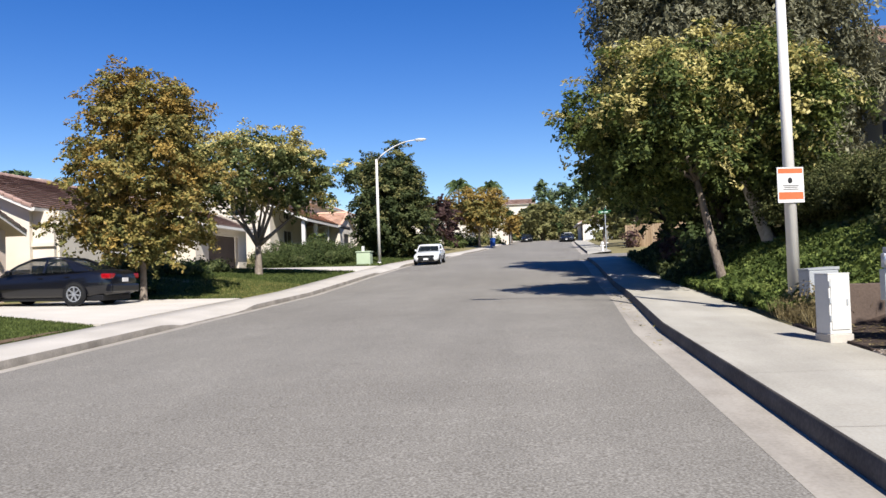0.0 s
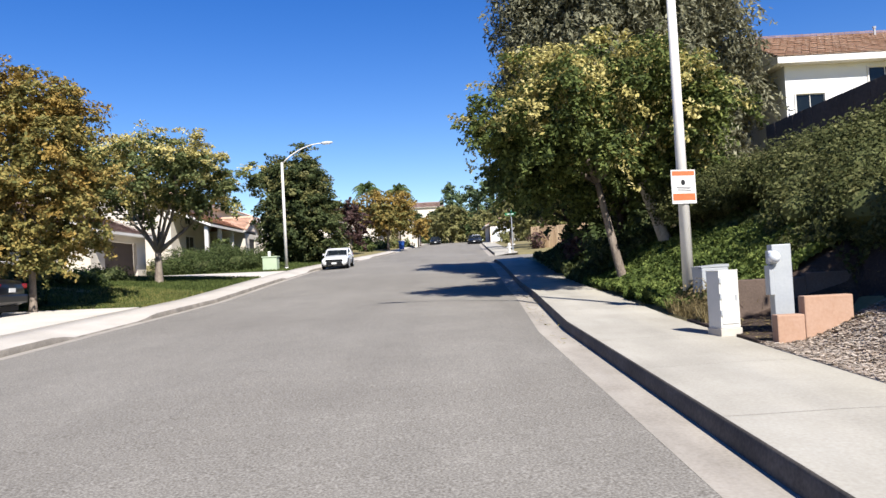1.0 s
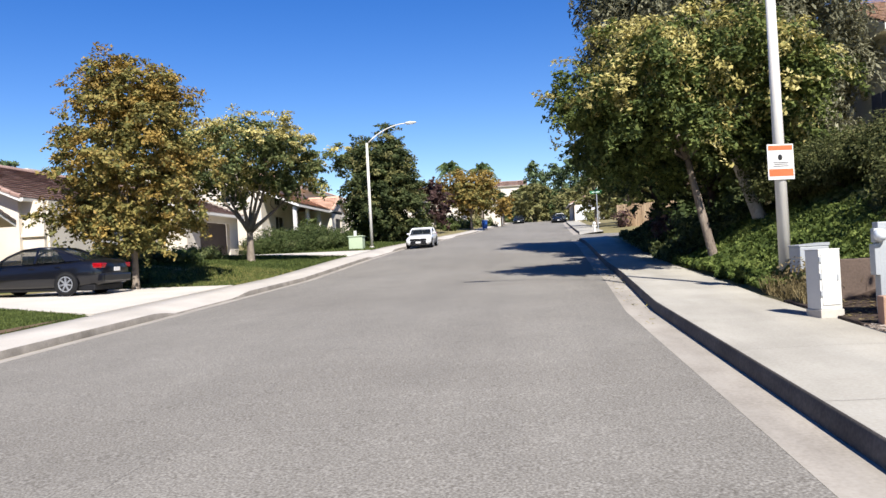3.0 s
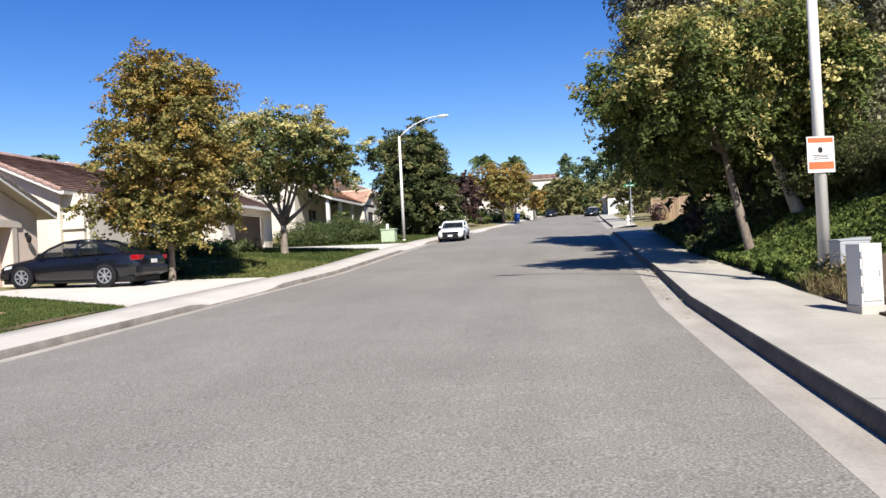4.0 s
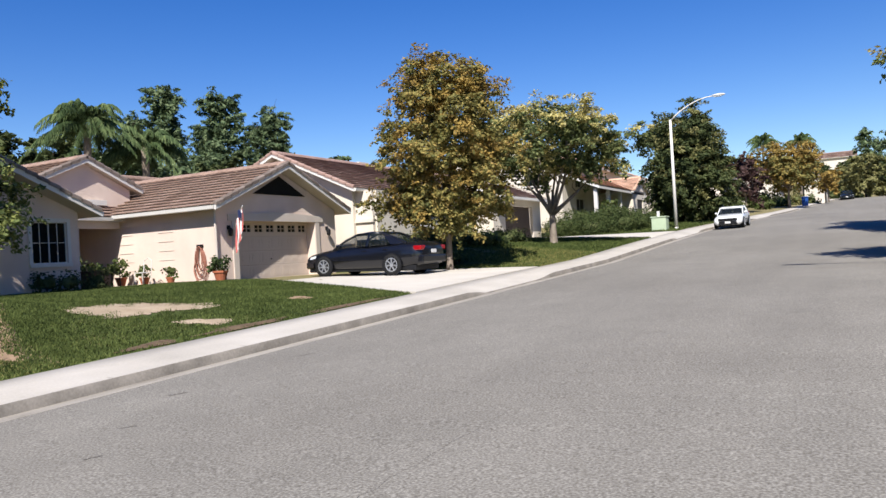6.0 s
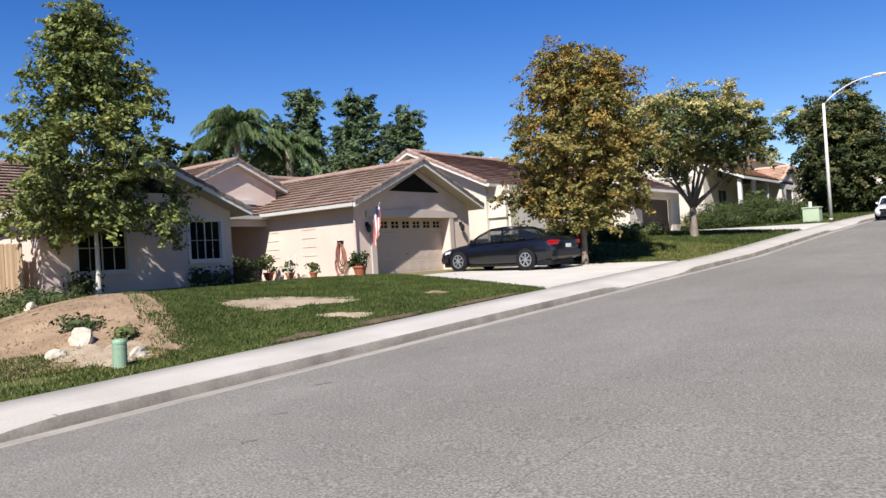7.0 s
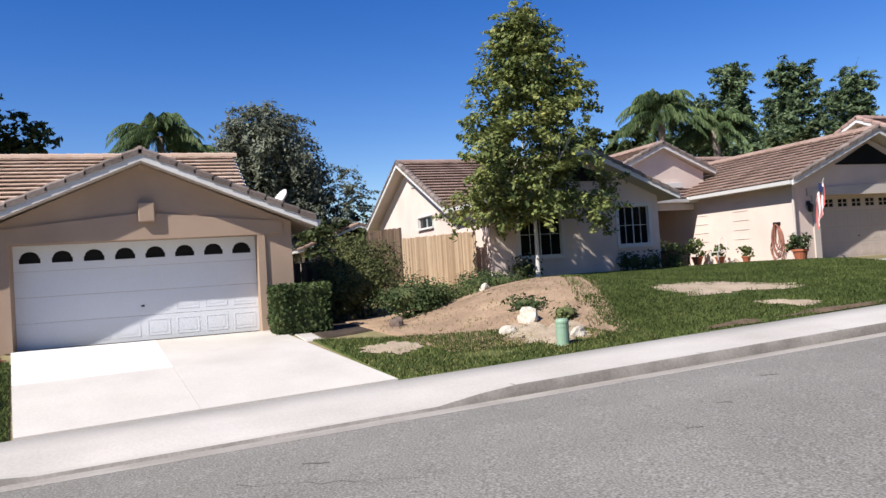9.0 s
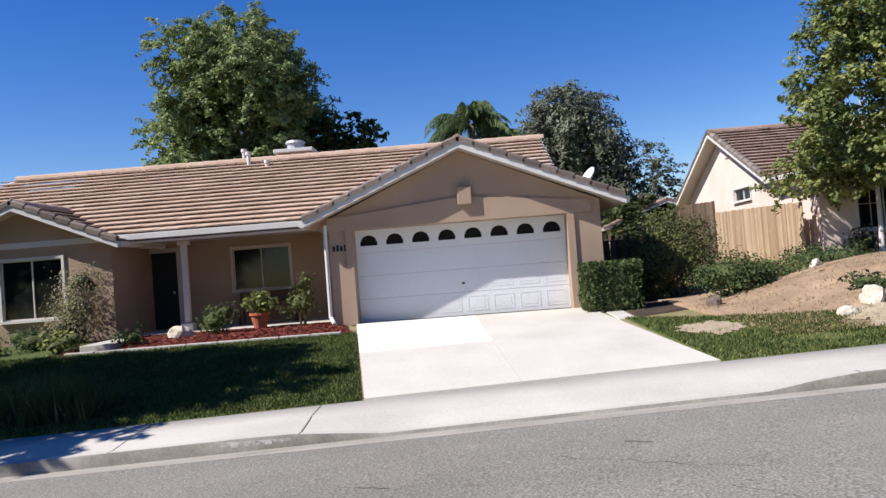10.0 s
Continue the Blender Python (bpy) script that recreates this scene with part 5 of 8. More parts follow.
tagged(part("stepping_slab", box(-17.6, -16.1, -8.2, -7.55, 0.45, 0.6, bevel=0.02), CONCRETE), "pale concrete step leading to the porch", "slab", "", "structure")
tagged(part("porch_floor", box(-21.3, -18.95, -8.8, -3.2, 0.2, PA + 0.02), CONCRETE), "concrete porch floor", "floor", "", "structure")
rock(-17.6, -6.6, 0.3, ROCK, "pale rounded stone in the red mulch", seed=2, flat=0.8)
bush("shrub", -18.0, -5.95, "loose green shrub in the red mulch", [(0, 0, 0.35, 0.35, 0.4, 0.35), (0.1, 0.3, 0.5, 0.3, 0.3, 0.25)], LEAF_SHRUB, 0.06, 150)
bush("shrub", -18.3, -3.95, "rose-like shrub with bare stems at the wall", [(0, 0, 0.55, 0.35, 0.4, 0.4), (0, 0.1, 0.95, 0.3, 0.3, 0.3)], LEAF_SHRUB, 0.06, 110)
bush("shrub", -16.7, -7.3, "small clipped round shrub by the step", [(0, 0, 0.2, 0.28, 0.33, 0.22)], LEAF_HEDGE, 0.05, 220)
bush("shrub", -18.3, -9.3, "tall wispy shrub in front of the window", [(0, 0, 0.8, 0.5, 0.6, 0.7), (0, 0.15, 1.4, 0.45, 0.5, 0.45), (0.1, -0.2, 0.4, 0.45, 0.55, 0.4)], LEAF_WISPY, 0.035, 620, 0.2, gap=0.5)
for k, (x, y) in enumerate(((-17.2, -9.0), (-17.4, -10.0), (-17.2, -10.9), (-17.6, -11.7), (-16.9, -9.6), (-16.5, -10.4), (-16.6, -11.3), (-17.9, -10.5), (-16.4, -8.8), (-17.8, -9.6))):
    bush("shrub", x, y, "low mounded plant in the window bed", [(0, 0, 0.2, 0.3, 0.4, 0.25)], (LEAF_SHRUB, LEAF_HEDGE, LEAF_FRESH)[k % 3], 0.06, 160)
for x, y in ((-10.6, -6.0), (-10.7, -6.7), (-10.5, -5.5)):
    blades("strappy_plant", [(x - 0.45, y - 0.45), (x + 0.45, y - 0.45), (x + 0.45, y + 0.45), (x - 0.45, y + 0.45)], 420, 0.5, 0.014, LEAF_SHRUB, "clump of strappy leaves beside the pavement", seed=int(-y * 10), category="plant")
pot = thing("plant_pot", (-18.6, -5.05, 0.55), 0, "terracotta pot with a leafy yellow-green plant", "plant pot")
part("pot", lathe([(0.15, 0), (0.22, 0.3), (0.25, 0.31), (0.25, 0.37), (0.22, 0.37), (0.2, 0.33)], (-18.6, -5.05, 0.55), 16), TERRACOTTA, pot)
pv, pf = leaf_quads(blob_points([(-18.6, -5.05, 1.15, 0.32, 0.34, 0.3)], 260, 0.6, 0.8, 0.1, 14), 0.09)
raw("foliage", pv, pf, LEAF_FRESH, pot)
bench = thing("bench", (-20.6, -5.3, PA + 0.02), 0, "dark wooden bench under the porch window", "bench")
part("seat", box(-20.9, -20.4, -6.2, -4.5, 1.0, 1.05, bevel=0.01), FENCE_DARK, bench)
part("backrest", box(-20.98, -20.93, -6.2, -4.5, 1.1, 1.4, bevel=0.01), FENCE_DARK, bench)
for x, y in ((-20.85, -6.1), (-20.45, -6.1), (-20.85, -4.6), (-20.45, -4.6)):
    part("leg", box(x - 0.03, x + 0.03, y - 0.03, y + 0.03, PA + 0.02, 1.0 if x > -20.6 else 1.4), FENCE_DARK, bench)

# trees that stand beside and behind the camera's view and shade the lawn
tree("street_tree", (-10.1, -11.7, gz(-10.1, -11.7)), "broad leafy street tree shading the lawn", spread(32, 3.1, 3.1, 2.6, 7.8, 1.3, 0.9, 21), LEAF_YELLOWGREEN, BARK, 1.9, 0.17, size=0.16, per_area=90, gap=0.6)
tree("street_tree", (-10.8, -16.5, gz(-10.8, -16.5)), "leafy street tree beyond the lawn", spread(14, 2.2, 2.4, 2.8, 8.0, 1.3, 0.9, 22), LEAF_YELLOWGREEN, BARK, 1.9, 0.16, size=0.17, per_area=85, gap=0.6)
tree("bank_tree", (8.5, 7.4, gz(8.5, 7.4)), "leafy tree on the bank shading the wood chips", spread(18, 1.5, 1.9, 1.5, 4.0, 0.95, 0.9, 23), LEAF_RIGHT, BARK, 1.8, 0.14, size=0.16, per_area=120, gap=0.6)
tree("bank_tree", (10.6, 8.4, gz(10.6, 8.4)), "leafy tree higher on the bank", spread(18, 1.7, 1.9, 1.2, 3.9, 1.0, 0.9, 24), LEAF_RIGHT, BARK, 1.4, 0.14, size=0.16, per_area=110, gap=0.6)

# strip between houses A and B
# side-yard sheet coloured dark for the shade beside the garage
SHADE_SOIL = material("garage_shade_soil", ["2c241c", "40352a", "55483a"], 0.95, 2, 20, 0.6, 0.02)
sheet("soil", [(-14.95, 3.15), (-15.3, 4.3), (-24.0, 6.5), (-24.0, 3.45)], SHADE_SOIL, "bare soil of the side yard, garage shade in its colour", "soil", 0.02)
hg = bush("hedge", -16.75, 3.15, "small box-clipped hedge beside the garage", [(0, 0, 0.55, 0.01, 0.01, 0.01)], LEAF_HEDGE, 0.05, 1)
# dark box added as the shaded inside of the hedge
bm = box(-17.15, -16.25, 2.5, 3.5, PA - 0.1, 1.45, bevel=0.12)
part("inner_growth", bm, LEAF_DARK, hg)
g0 = np.random.default_rng(31)
hp = g0.uniform([-17.22, 2.4, PA - 0.05], [-16.18, 3.6, 1.53], (9000, 3))
m0 = (np.abs((hp - [-16.7, 3.0, 1.0]) / [0.52, 0.6, 0.53]).max(1) > 0.86)
hv, hf = leaf_quads(hp[m0], 0.055)
raw("foliage", hv, hf, LEAF_HEDGE, hg)
sheet("garden_path", [(-14.9, 2.78), (-14.9, 3.1), (-24, 3.4), (-24, 2.9)], CONCRETE, "narrow concrete path along the garage wall", "path", 0.02)


def board_fence(p0, p1, z0, z1, mat, label, width=0.145, gap=0.008, rails=True, lean=0.0, z0b=None, z1b=None):
    """Upright boards between two plan points, each its own piece."""
    p0, p1 = Vector((*p0, 0)), Vector((*p1, 0))
    d = p1 - p0
    n = max(2, int(d.length / (width + gap)))
    ang = math.degrees(math.atan2(d.y, d.x))
    f = thing("fence", (p0.x, p0.y, z0), 0, label, "fence")
    z0b, z1b = z0 if z0b is None else z0b, z1 if z1b is None else z1b
    for k in range(n):
        t = k / n
        c = p0 + d * t
        a, b = z0 + (z0b - z0) * t, z1 + (z1b - z1) * t + random.uniform(-0.02, 0.02) * (0.2 if mat is FENCE_SOLID else 1.0)
        m = pose(c.x, c.y, 0, 0, 0, ang) @ pose(0, random.uniform(-0.006, 0.006), 0, 0, random.uniform(-0.6, 0.6) / max(1.0, b), 0)
        bm = bmesh.new()
        w = width
        ea, eb = (z0b - z0) / n, (z1b - z1) / n
        vs = [(0, 0, a), (w, 0, a + ea), (w, 0, b + eb - 0.03), (w - 0.03, 0, b + eb), (0.03, 0, b), (0, 0, b - 0.03)] if mat is not FENCE_SOLID else [(0, 0, a), (w, 0, a + ea), (w, 0, b + eb - 0.002), (w * 0.6, 0, b + eb * 0.6), (w * 0.3, 0, b + eb * 0.3), (0, 0, b)]
        f0 = [bm.verts.new(m @ Vector(v)) for v in vs]
        f1 = [bm.verts.new(m @ (Vector(v) + Vector((0, 0.02, 0)))) for v in vs]
        bm.faces.new(f0)
        bm.faces.new(list(reversed(f1)))
        for i in range(6):
            j = (i + 1) % 6
            bm.faces.new([f0[j], f0[i], f1[i], f1[j]])
        part("board", bm, mat, f)
    if rails:
        for h in (0.25, 0.8):
            za_, zb_ = z0 + (z1 - z0) * h, z0b + (z1b - z0b) * h
            q = Vector((-d.y, d.x, 0)).normalized() * 0.045
            part("rail", tube([p0 + q + Vector((0, 0, za_)), p1 + q + Vector((0, 0, zb_))], 0.035, 4), mat, f)
    return f


board_fence((-28.9, 9.3), (-21.62, 9.3), 0.95, 2.92, FENCE_WOOD, "light cedar board fence in front of the gable wall", z0b=1.1, z1b=2.72)
board_fence((-33.0, 9.0), (-28.9, 9.3), 0.9, 3.5, FENCE_DARK, "taller weathered fence behind the bushes", z1b=3.35)
board_fence((-20.4, 3.3), (-20.4, 5.3), 0.4, 2.05, FENCE_DARK, "dark weathered side-yard fence and gate")
board_fence((-29.0, 7.2), (-25.0, 7.8), 0.4, 2.35, FENCE_DARK, "weathered fence between the two houses", z0b=0.6, z1b=2.25)
bush("bush", -18.9, 5.2, "large dark rounded bush beside the fence", [(0, 0, 1.05, 1.05, 0.95, 1.0), (-0.5, -0.4, 1.25, 0.85, 0.85, 0.9), (0.2, -0.7, 0.8, 0.8, 0.7, 0.8)], LEAF_BROWNHEDGE, 0.042, 480, 0.12, gap=0.9)
bush("bush", -16.2, 5.3, "rounded dark green bush at the foot of the mound", [(0, 0, 0.42, 0.7, 0.75, 0.5), (0.1, 0.4, 0.4, 0.5, 0.5, 0.42)], LEAF_HEDGE, 0.042, 420, gap=0.9)
bush("bush", -17.0, 6.6, "low spreading ground cover on the mound", [(0, 0, 0.12, 0.9, 0.8, 0.25), (-0.6, 0.7, 0.1, 0.8, 0.6, 0.22), (0.7, -0.6, 0.15, 0.5, 0.5, 0.25)], LEAF_SHRUB, 0.042, 300)
bush("bush", -19.0, 8.2, "low spreading shrub in front of the fence", [(0, 0, 0.15, 1.3, 0.5, 0.3), (1.3, 0.1, 0.15, 0.9, 0.5, 0.25)], LEAF_HEDGE, 0.045, 320)
bush("shrub", -13.1, 6.5, "low juniper-like shrub on the bare mound", [(0, 0, 0.12, 0.3, 0.42, 0.14), (0.1, 0.3, 0.1, 0.25, 0.3, 0.12)], LEAF_HEDGE, 0.05, 220, 0.08)
bush("shrub", -12.0, 6.75, "low brownish shrub beside the stones", [(0, 0, 0.1, 0.25, 0.3, 0.14)], LEAF_SHRUB, 0.05, 220, 0.08)
rock(-12.4, 6.25, 0.24, ROCK, "rough white stone on the bare mound", seed=4, flat=0.9)
rock(-11.9, 5.6, 0.14, ROCK, "small rough white stone on the dirt", seed=5, flat=0.8)
rock(-10.75, 6.25, 0.15, ROCK, "small rough white stone behind the utility pedestal", seed=6, flat=0.8)
rock(-16.6, 7.3, 0.16, ROCK, "small pale stone at the top of the mound", seed=7, flat=0.9)
rock(-15.1, 4.65, 0.17, BLOCK_GREY, "grey stone at the foot of the mound", seed=8, flat=1.0)
dirt = [(-11.2, 4.3), (-10.3, 6.9), (-15.6, 9.6), (-15.6, 4.2)]
sheet("mound", dirt, DIRT, "bare tan dirt mound round the young tree", "dirt", 0.035, 24)
sheet("mound", [(-15.6, 4.2), (-15.6, 9.6), (-21.3, 10.6), (-21.3, 4.4)], DIRT, "bare tan dirt at the top of the mound", "dirt", 0.045, 12)
litter("dry_twigs", dirt, 110, 0.04, DRY_STEM, "dry leaves and twigs on the mound", 8, 0.045, "leaves")
litter("dirt_clods", dirt, 260, 0.02, DIRT, "clods and dry bits on the mound", 6, 0.04, "dirt")
blades("dry_grass", dirt, 45, 0.05, 0.01, GRASS_DRY, "sparse dry grass on the mound", patch=0.1, seed=9)
gs = [(L1 - 0.02, 2.98), (L1 - 0.02, 7.0), (-11.3, 6.6), (-14.9, 2.9)]
sheet("lawn", gs, LAWNSOIL, "patchy grass strip beside the driveway", "lawn", 0.03)
blades("grass", gs, 1300, 0.036, 0.01, GRASS, "green grass strip at the driveway corner", [(-12.5, 3.7, 1.0, 0.6), (-11.2, 6.0, 1.0, 0.8), (-10.6, 4.6, 0.4, 0.5)], seed=10)
blades("dry_grass", gs, 330, 0.034, 0.009, GRASS_DRY, "yellowed grass in the strip", seed=11)
lb = [(L1 - 0.02, 7.0), (L1 - 0.02, 16.1), (-19.0, 20.0), (-15.6, 9.0)]
sheet("lawn", lb, LAWNSOIL, "soil under the front lawn with bare patches", "lawn", 0.03, 20)
sheet("lawn", [(-15.6, 9.0), (-19.0, 20.0), (-21.3, 19.4), (-21.3, 9.4)], LAWNSOIL, "soil under the lawn before the house", "lawn", 0.028, 12)
bare = [(-13.0, 10.95, 1.2, 1.35), (-10.8, 10.55, 0.5, 0.42), (-11.6, 14.4, 0.3, 0.35), (-9.8, 8.5, 0.16, 0.7), (-9.78, 10.6, 0.18, 0.9), (-9.76, 13.6, 0.15, 1.3)]
blades("grass", [(-10.2, 6.3), (-9.7, 7.4), (-15.6, 9.9), (-15.6, 8.7)], 520, 0.045, 0.011, GRASS, "ragged grass edge creeping over the mound", patch=0.2, seed=19)
blades("grass", [(-9.65, 6.5), (-9.65, 7.7), (-13.0, 9.0), (-13.0, 7.7)], 900, 0.045, 0.011, GRASS, "thick grass at the corner of the mound", seed=20)
blades("grass", lb, 1100, 0.042, 0.011, GRASS, "green front lawn with bare patches", bare, seed=12)
blades("grass", [(-15.6, 9.0), (-19.0, 20.0), (-21.3, 19.4), (-21.3, 9.4)], 800, 0.042, 0.011, GRASS, "green lawn in front of the house", seed=13)
for i, (bx, by, rx, ry) in enumerate(bare + [(-12.5, 3.7, 0.9, 0.45), (-11.3, 6.0, 0.9, 0.7)]):
    n = 72
    bm = bmesh.new()
    c = bm.verts.new((bx, by, gz(bx, by) + 0.075))
    ring = []
    for k in range(n):
        a = 2 * math.pi * k / n
        q = 0.95 + 0.75 * noise.noise(Vector((math.cos(a) * 1.3, math.sin(a) * 1.3, i * 3.7))) + 0.4 * noise.noise(Vector((math.cos(a) * 4.5, math.sin(a) * 4.5, i * 3.7)))
        x, y = bx + rx * 0.95 * q * math.cos(a), by + ry * 0.95 * q * math.sin(a)
        x = min(x, L1 - 0.03)
        ring.append(bm.verts.new((x, y, gz(x, y) + 0.045)))
    for k in range(n):
        bm.faces.new([c, ring[k], ring[(k + 1) % n]])
    tagged(part("bare_patch", bm, BARE if rx > 0.45 else DIRT if rx > 0.25 else EDGE_SOIL), "bare worn dirt patch in the lawn", "dirt", "", "structure")

# driveway of house B
def zb(x, y):
    k = min(1.0, max(0.0, (L1 - x) / 7.4))
    return (float(z_road(y)) + 0.172) * (1 - k) + (PB - 0.005) * k + 0.02


dvb = thing("driveway", (-14.5, 21, 1.0), 0, "light concrete driveway with a dark sedan on it", "driveway", kind="structure")
ya = [(16.25, 20.1), (18.9, 21.9), (21.6, 23.7), (24.35, 25.7)]
for i in range(3):
    for j in range(3):
        u0, u1 = j / 3, (j + 1) / 3
        X0, X1 = L1 + (BX - L1) * u0 - 0.006, L1 + (BX - L1) * u1 + 0.006
        f = lambda k, u: ya[k][0] + (ya[k][1] - ya[k][0]) * u
        drive_slab([(X0, f(i, u0) + 0.006), (X0, f(i + 1, u0) - 0.006), (X1, f(i + 1, u1) - 0.006), (X1, f(i, u1) + 0.006)], DRIVE, dvb, zb)
lc = [(L1, 24.45), (L1, 40.6), (-19.6, 40.6), (-19.3, 26.2)]
sheet("lawn", lc, LAWNSOIL, "soil under the tree-shaded lawn", "lawn", 0.03, 20)
blades("grass", lc, 380, 0.08, 0.016, GRASS, "green and yellowing lawn under the street trees", seed=14)
blades("dry_grass", [(L1, 24.5), (L1, 31.0), (-13.0, 31.0), (-13.0, 25.2)], 420, 0.07, 0.014, GRASS_DRY, "yellowed grass beside the driveway", seed=15)
blades("dry_grass", [(L1, 24.6), (L1, 28.5), (-11.9, 28.0), (-12.6, 25.0)], 500, 0.05, 0.013, GRASS_DRY, "straw-yellow grass along the pavement", seed=18)
for k, (x, y) in enumerate(((-14.5, 26.4), (-15.6, 27.6), (-15.0, 29.0), (-16.6, 26.8), (-14.2, 30.2), (-16.8, 29.5), (-15.2, 31.6), (-16.9, 32.6), (-14.6, 33.8), (-16.2, 35.6), (-17.8, 28.2), (-18.0, 31.2))):
    bush("shrub", x, y, "low shrub growing in the shade of the tree", [(0, 0, 0.25, 0.6, 0.7, 0.4), (0.3, 0.5, 0.25, 0.5, 0.5, 0.35)], (LEAF_HEDGE, LEAF_SHRUB, LEAF_DARK)[k % 3], 0.09, 90, 0.16)
dvc = sheet("driveway", [(L1, 40.9), (L1, 46.9), (-18.6, 46.9), (-18.6, 41.9)], DRIVE, "pale concrete driveway leading to a garage", "driveway", 0.05)
sheet("lawn", [(L1, 47.0), (L1 + 1.2, 65.8), (-18.0, 65.8), (-18.0, 47.0)], LAWNSOIL, "lawn of the two-storey house", "lawn", 0.03)
blades("grass", [(L1, 47.0), (L1 + 1.2, 65.8), (-18.0, 65.8), (-18.0, 47.0)], 120, 0.1, 0.025, GRASS, "green lawn behind the lamp post", seed=16)
for k, (x, y, s) in enumerate(((-15.2, 48.6, 1.25), (-13.4, 50.4, 1.15), (-16.6, 50.2, 1.4), (-15.0, 52.2, 1.3), (-13.0, 53.0, 1.0), (-17.2, 48.2, 1.2))):
    bush("hedge", x, y, "large rounded dark green hedge mound in the front yard", [(0, 0, s * 0.42, s * 1.15, s * 1.15, s * 0.72), (s * 0.5, s * 0.4, s * 0.4, s * 0.85, s * 0.85, s * 0.55)], LEAF_MOUND, 0.06, 300, 0.13, gap=0.95)
bush("shrub", -15.9, 55.5, "spiky yellowish shrub beside the porch", [(0, 0, 0.9, 0.8, 0.8, 0.9)], LEAF_SHRUB, 0.16, 50, 0.25)
bush("shrub", -12.6, 60.5, "pale shrub beside the wall", [(0, 0, 0.8, 1.0, 1.0, 0.9)], LEAF_SHRUB, 0.16, 50, 0.25)


# ---------------------------------------------------------------- east bank
def cover(name, corners, n, size, mat, label, hmax=0.35, seed=41, category="ground cover", bump=1.4):
    """Leaves heaped over the land of a plan quad in mounds."""
    g = np.random.default_rng(seed)
    p = quad_points(corners, n, g)
    hz = np.array([0.5 + 0.5 * noise.noise(Vector((q[0] * bump, q[1] * bump, seed))) for q in p])
    z = z_ground(p[:, 0], p[:, 1]) + hmax * np.clip(hz, 0, 1) * (0.55 + 0.45 * g.random(len(p)))
    v, f = leaf_quads(np.stack([p[:, 0], p[:, 1], z], 1), size)
    return raw(name, v, f, mat, None, label, category, "stuff")


cover("ivy", [(4.1, 14.2), (4.35, 24.5), (6.9, 24.0), (6.6, 13.3)], 30000, 0.085, LEAF_IVY, "bright green ivy covering the foot of the bank", 0.5)
cover("ivy", [(4.35, 24.5), (5.0, 43.0), (9.0, 43.0), (6.9, 24.0)], 14000, 0.13, LEAF_DARK, "dark shaded ground cover under the trees", 0.8, 42)
cover("ivy", [(6.6, 13.0), (6.9, 24.0), (10.5, 25.5), (10.5, 16.0)], 9000, 0.1, LEAF_SHRUB, "dry thin growth higher on the bank", 0.3, 43)
chips = [(3.97, 2.0), (3.97, 10.1), (6.3, 10.1), (7.0, 2.0)]
sheet("mulch_bank", chips, CHIPS, "bank covered with bleached wood chips", "mulch", 0.03, 64)
# brown earth made darker, so that the bank's shade is in its colour
SOIL = material("leafy_soil_shade", ["2a211b", "3c3028", "54463a"], 0.95, 2.5, 22, 0.7, 0.02)
sheet("soil", [(4.0, 10.12), (4.0, 13.1), (6.5, 13.0), (6.3, 10.12)], SOIL, "leaf-strewn soil in the utility niche, shade in its dark colour", "soil", 0.05, 24)
sheet("soil", [(6.32, 7.6), (6.32, 13.2), (10.5, 13.5), (10.5, 6.4)], SOIL, "soil of the slope with the shade put into its dark colour", "soil", 0.05, 24)
litter("leaf_litter", [(4.05, 10.2), (4.05, 12.1), (10.0, 12.4), (9.5, 8.2)], 2600, 0.03, DRY_STEM, "dry brown leaves on the shaded soil", 50, 0.05, "leaves")
litter("wood_chips", chips, 42000, 0.026, CHIPS, "bleached wood chips and bark", 44, 0.035)
blades("dry_weeds", [(4.05, 12.4), (4.1, 14.6), (4.9, 14.8), (4.9, 12.2)], 700, 0.3, 0.008, DRY_STEM, "dry weedy plants at the foot of the pole", seed=45, category="weeds")
bush("shrub", 4.6, 13.6, "straggly dry shrub at the foot of the pole", [(0, 0, 0.25, 0.4, 0.45, 0.3), (-0.1, -0.6, 0.15, 0.35, 0.4, 0.24)], DRY_STEM, 0.035, 300)
cover("ivy", [(5.6, 12.9), (6.7, 16.5), (12.0, 14.5), (9.5, 8.6)], 26000, 0.055, LEAF_BROWNHEDGE, "dark tangled growth on the shaded slope", 0.55, 46)
cover("ivy", [(6.7, 12.6), (9.6, 9.6), (9.0, 7.0), (7.4, 9.6)], 10000, 0.055, LEAF_BROWNHEDGE, "dark low growth beside the wood chips", 0.4, 47)
cover("ivy", [(4.45, 12.45), (4.9, 14.2), (6.8, 14.2), (6.6, 12.45)], 9000, 0.075, LEAF_IVY, "yellow-green ivy above the niche wall", 0.4, 48)
cover("ivy", [(6.55, 10.3), (6.4, 12.6), (8.0, 13.2), (8.6, 10.0)], 15000, 0.055, LEAF_BROWNHEDGE, "dark low growth beside the niche", 0.6, 49)
for x, y in ((6.9, 12.9), (7.5, 11.7), (6.5, 14.0), (8.3, 10.6), (7.0, 11.0), (6.7, 12.2)):
    bush("shrub", x, y, "dark dense shrub on the shaded slope", [(0, 0, 0.45, 0.8, 0.8, 0.6), (0.3, 0.5, 0.7, 0.7, 0.7, 0.5)], LEAF_BROWNHEDGE, 0.046, 290, 0.14)
hpath = [(11.0, 11.0), (10.0, 13.5), (9.2, 15.5), (8.4, 17.5), (7.9, 19.3), (7.6, 21.2), (8.2, 23.4)]
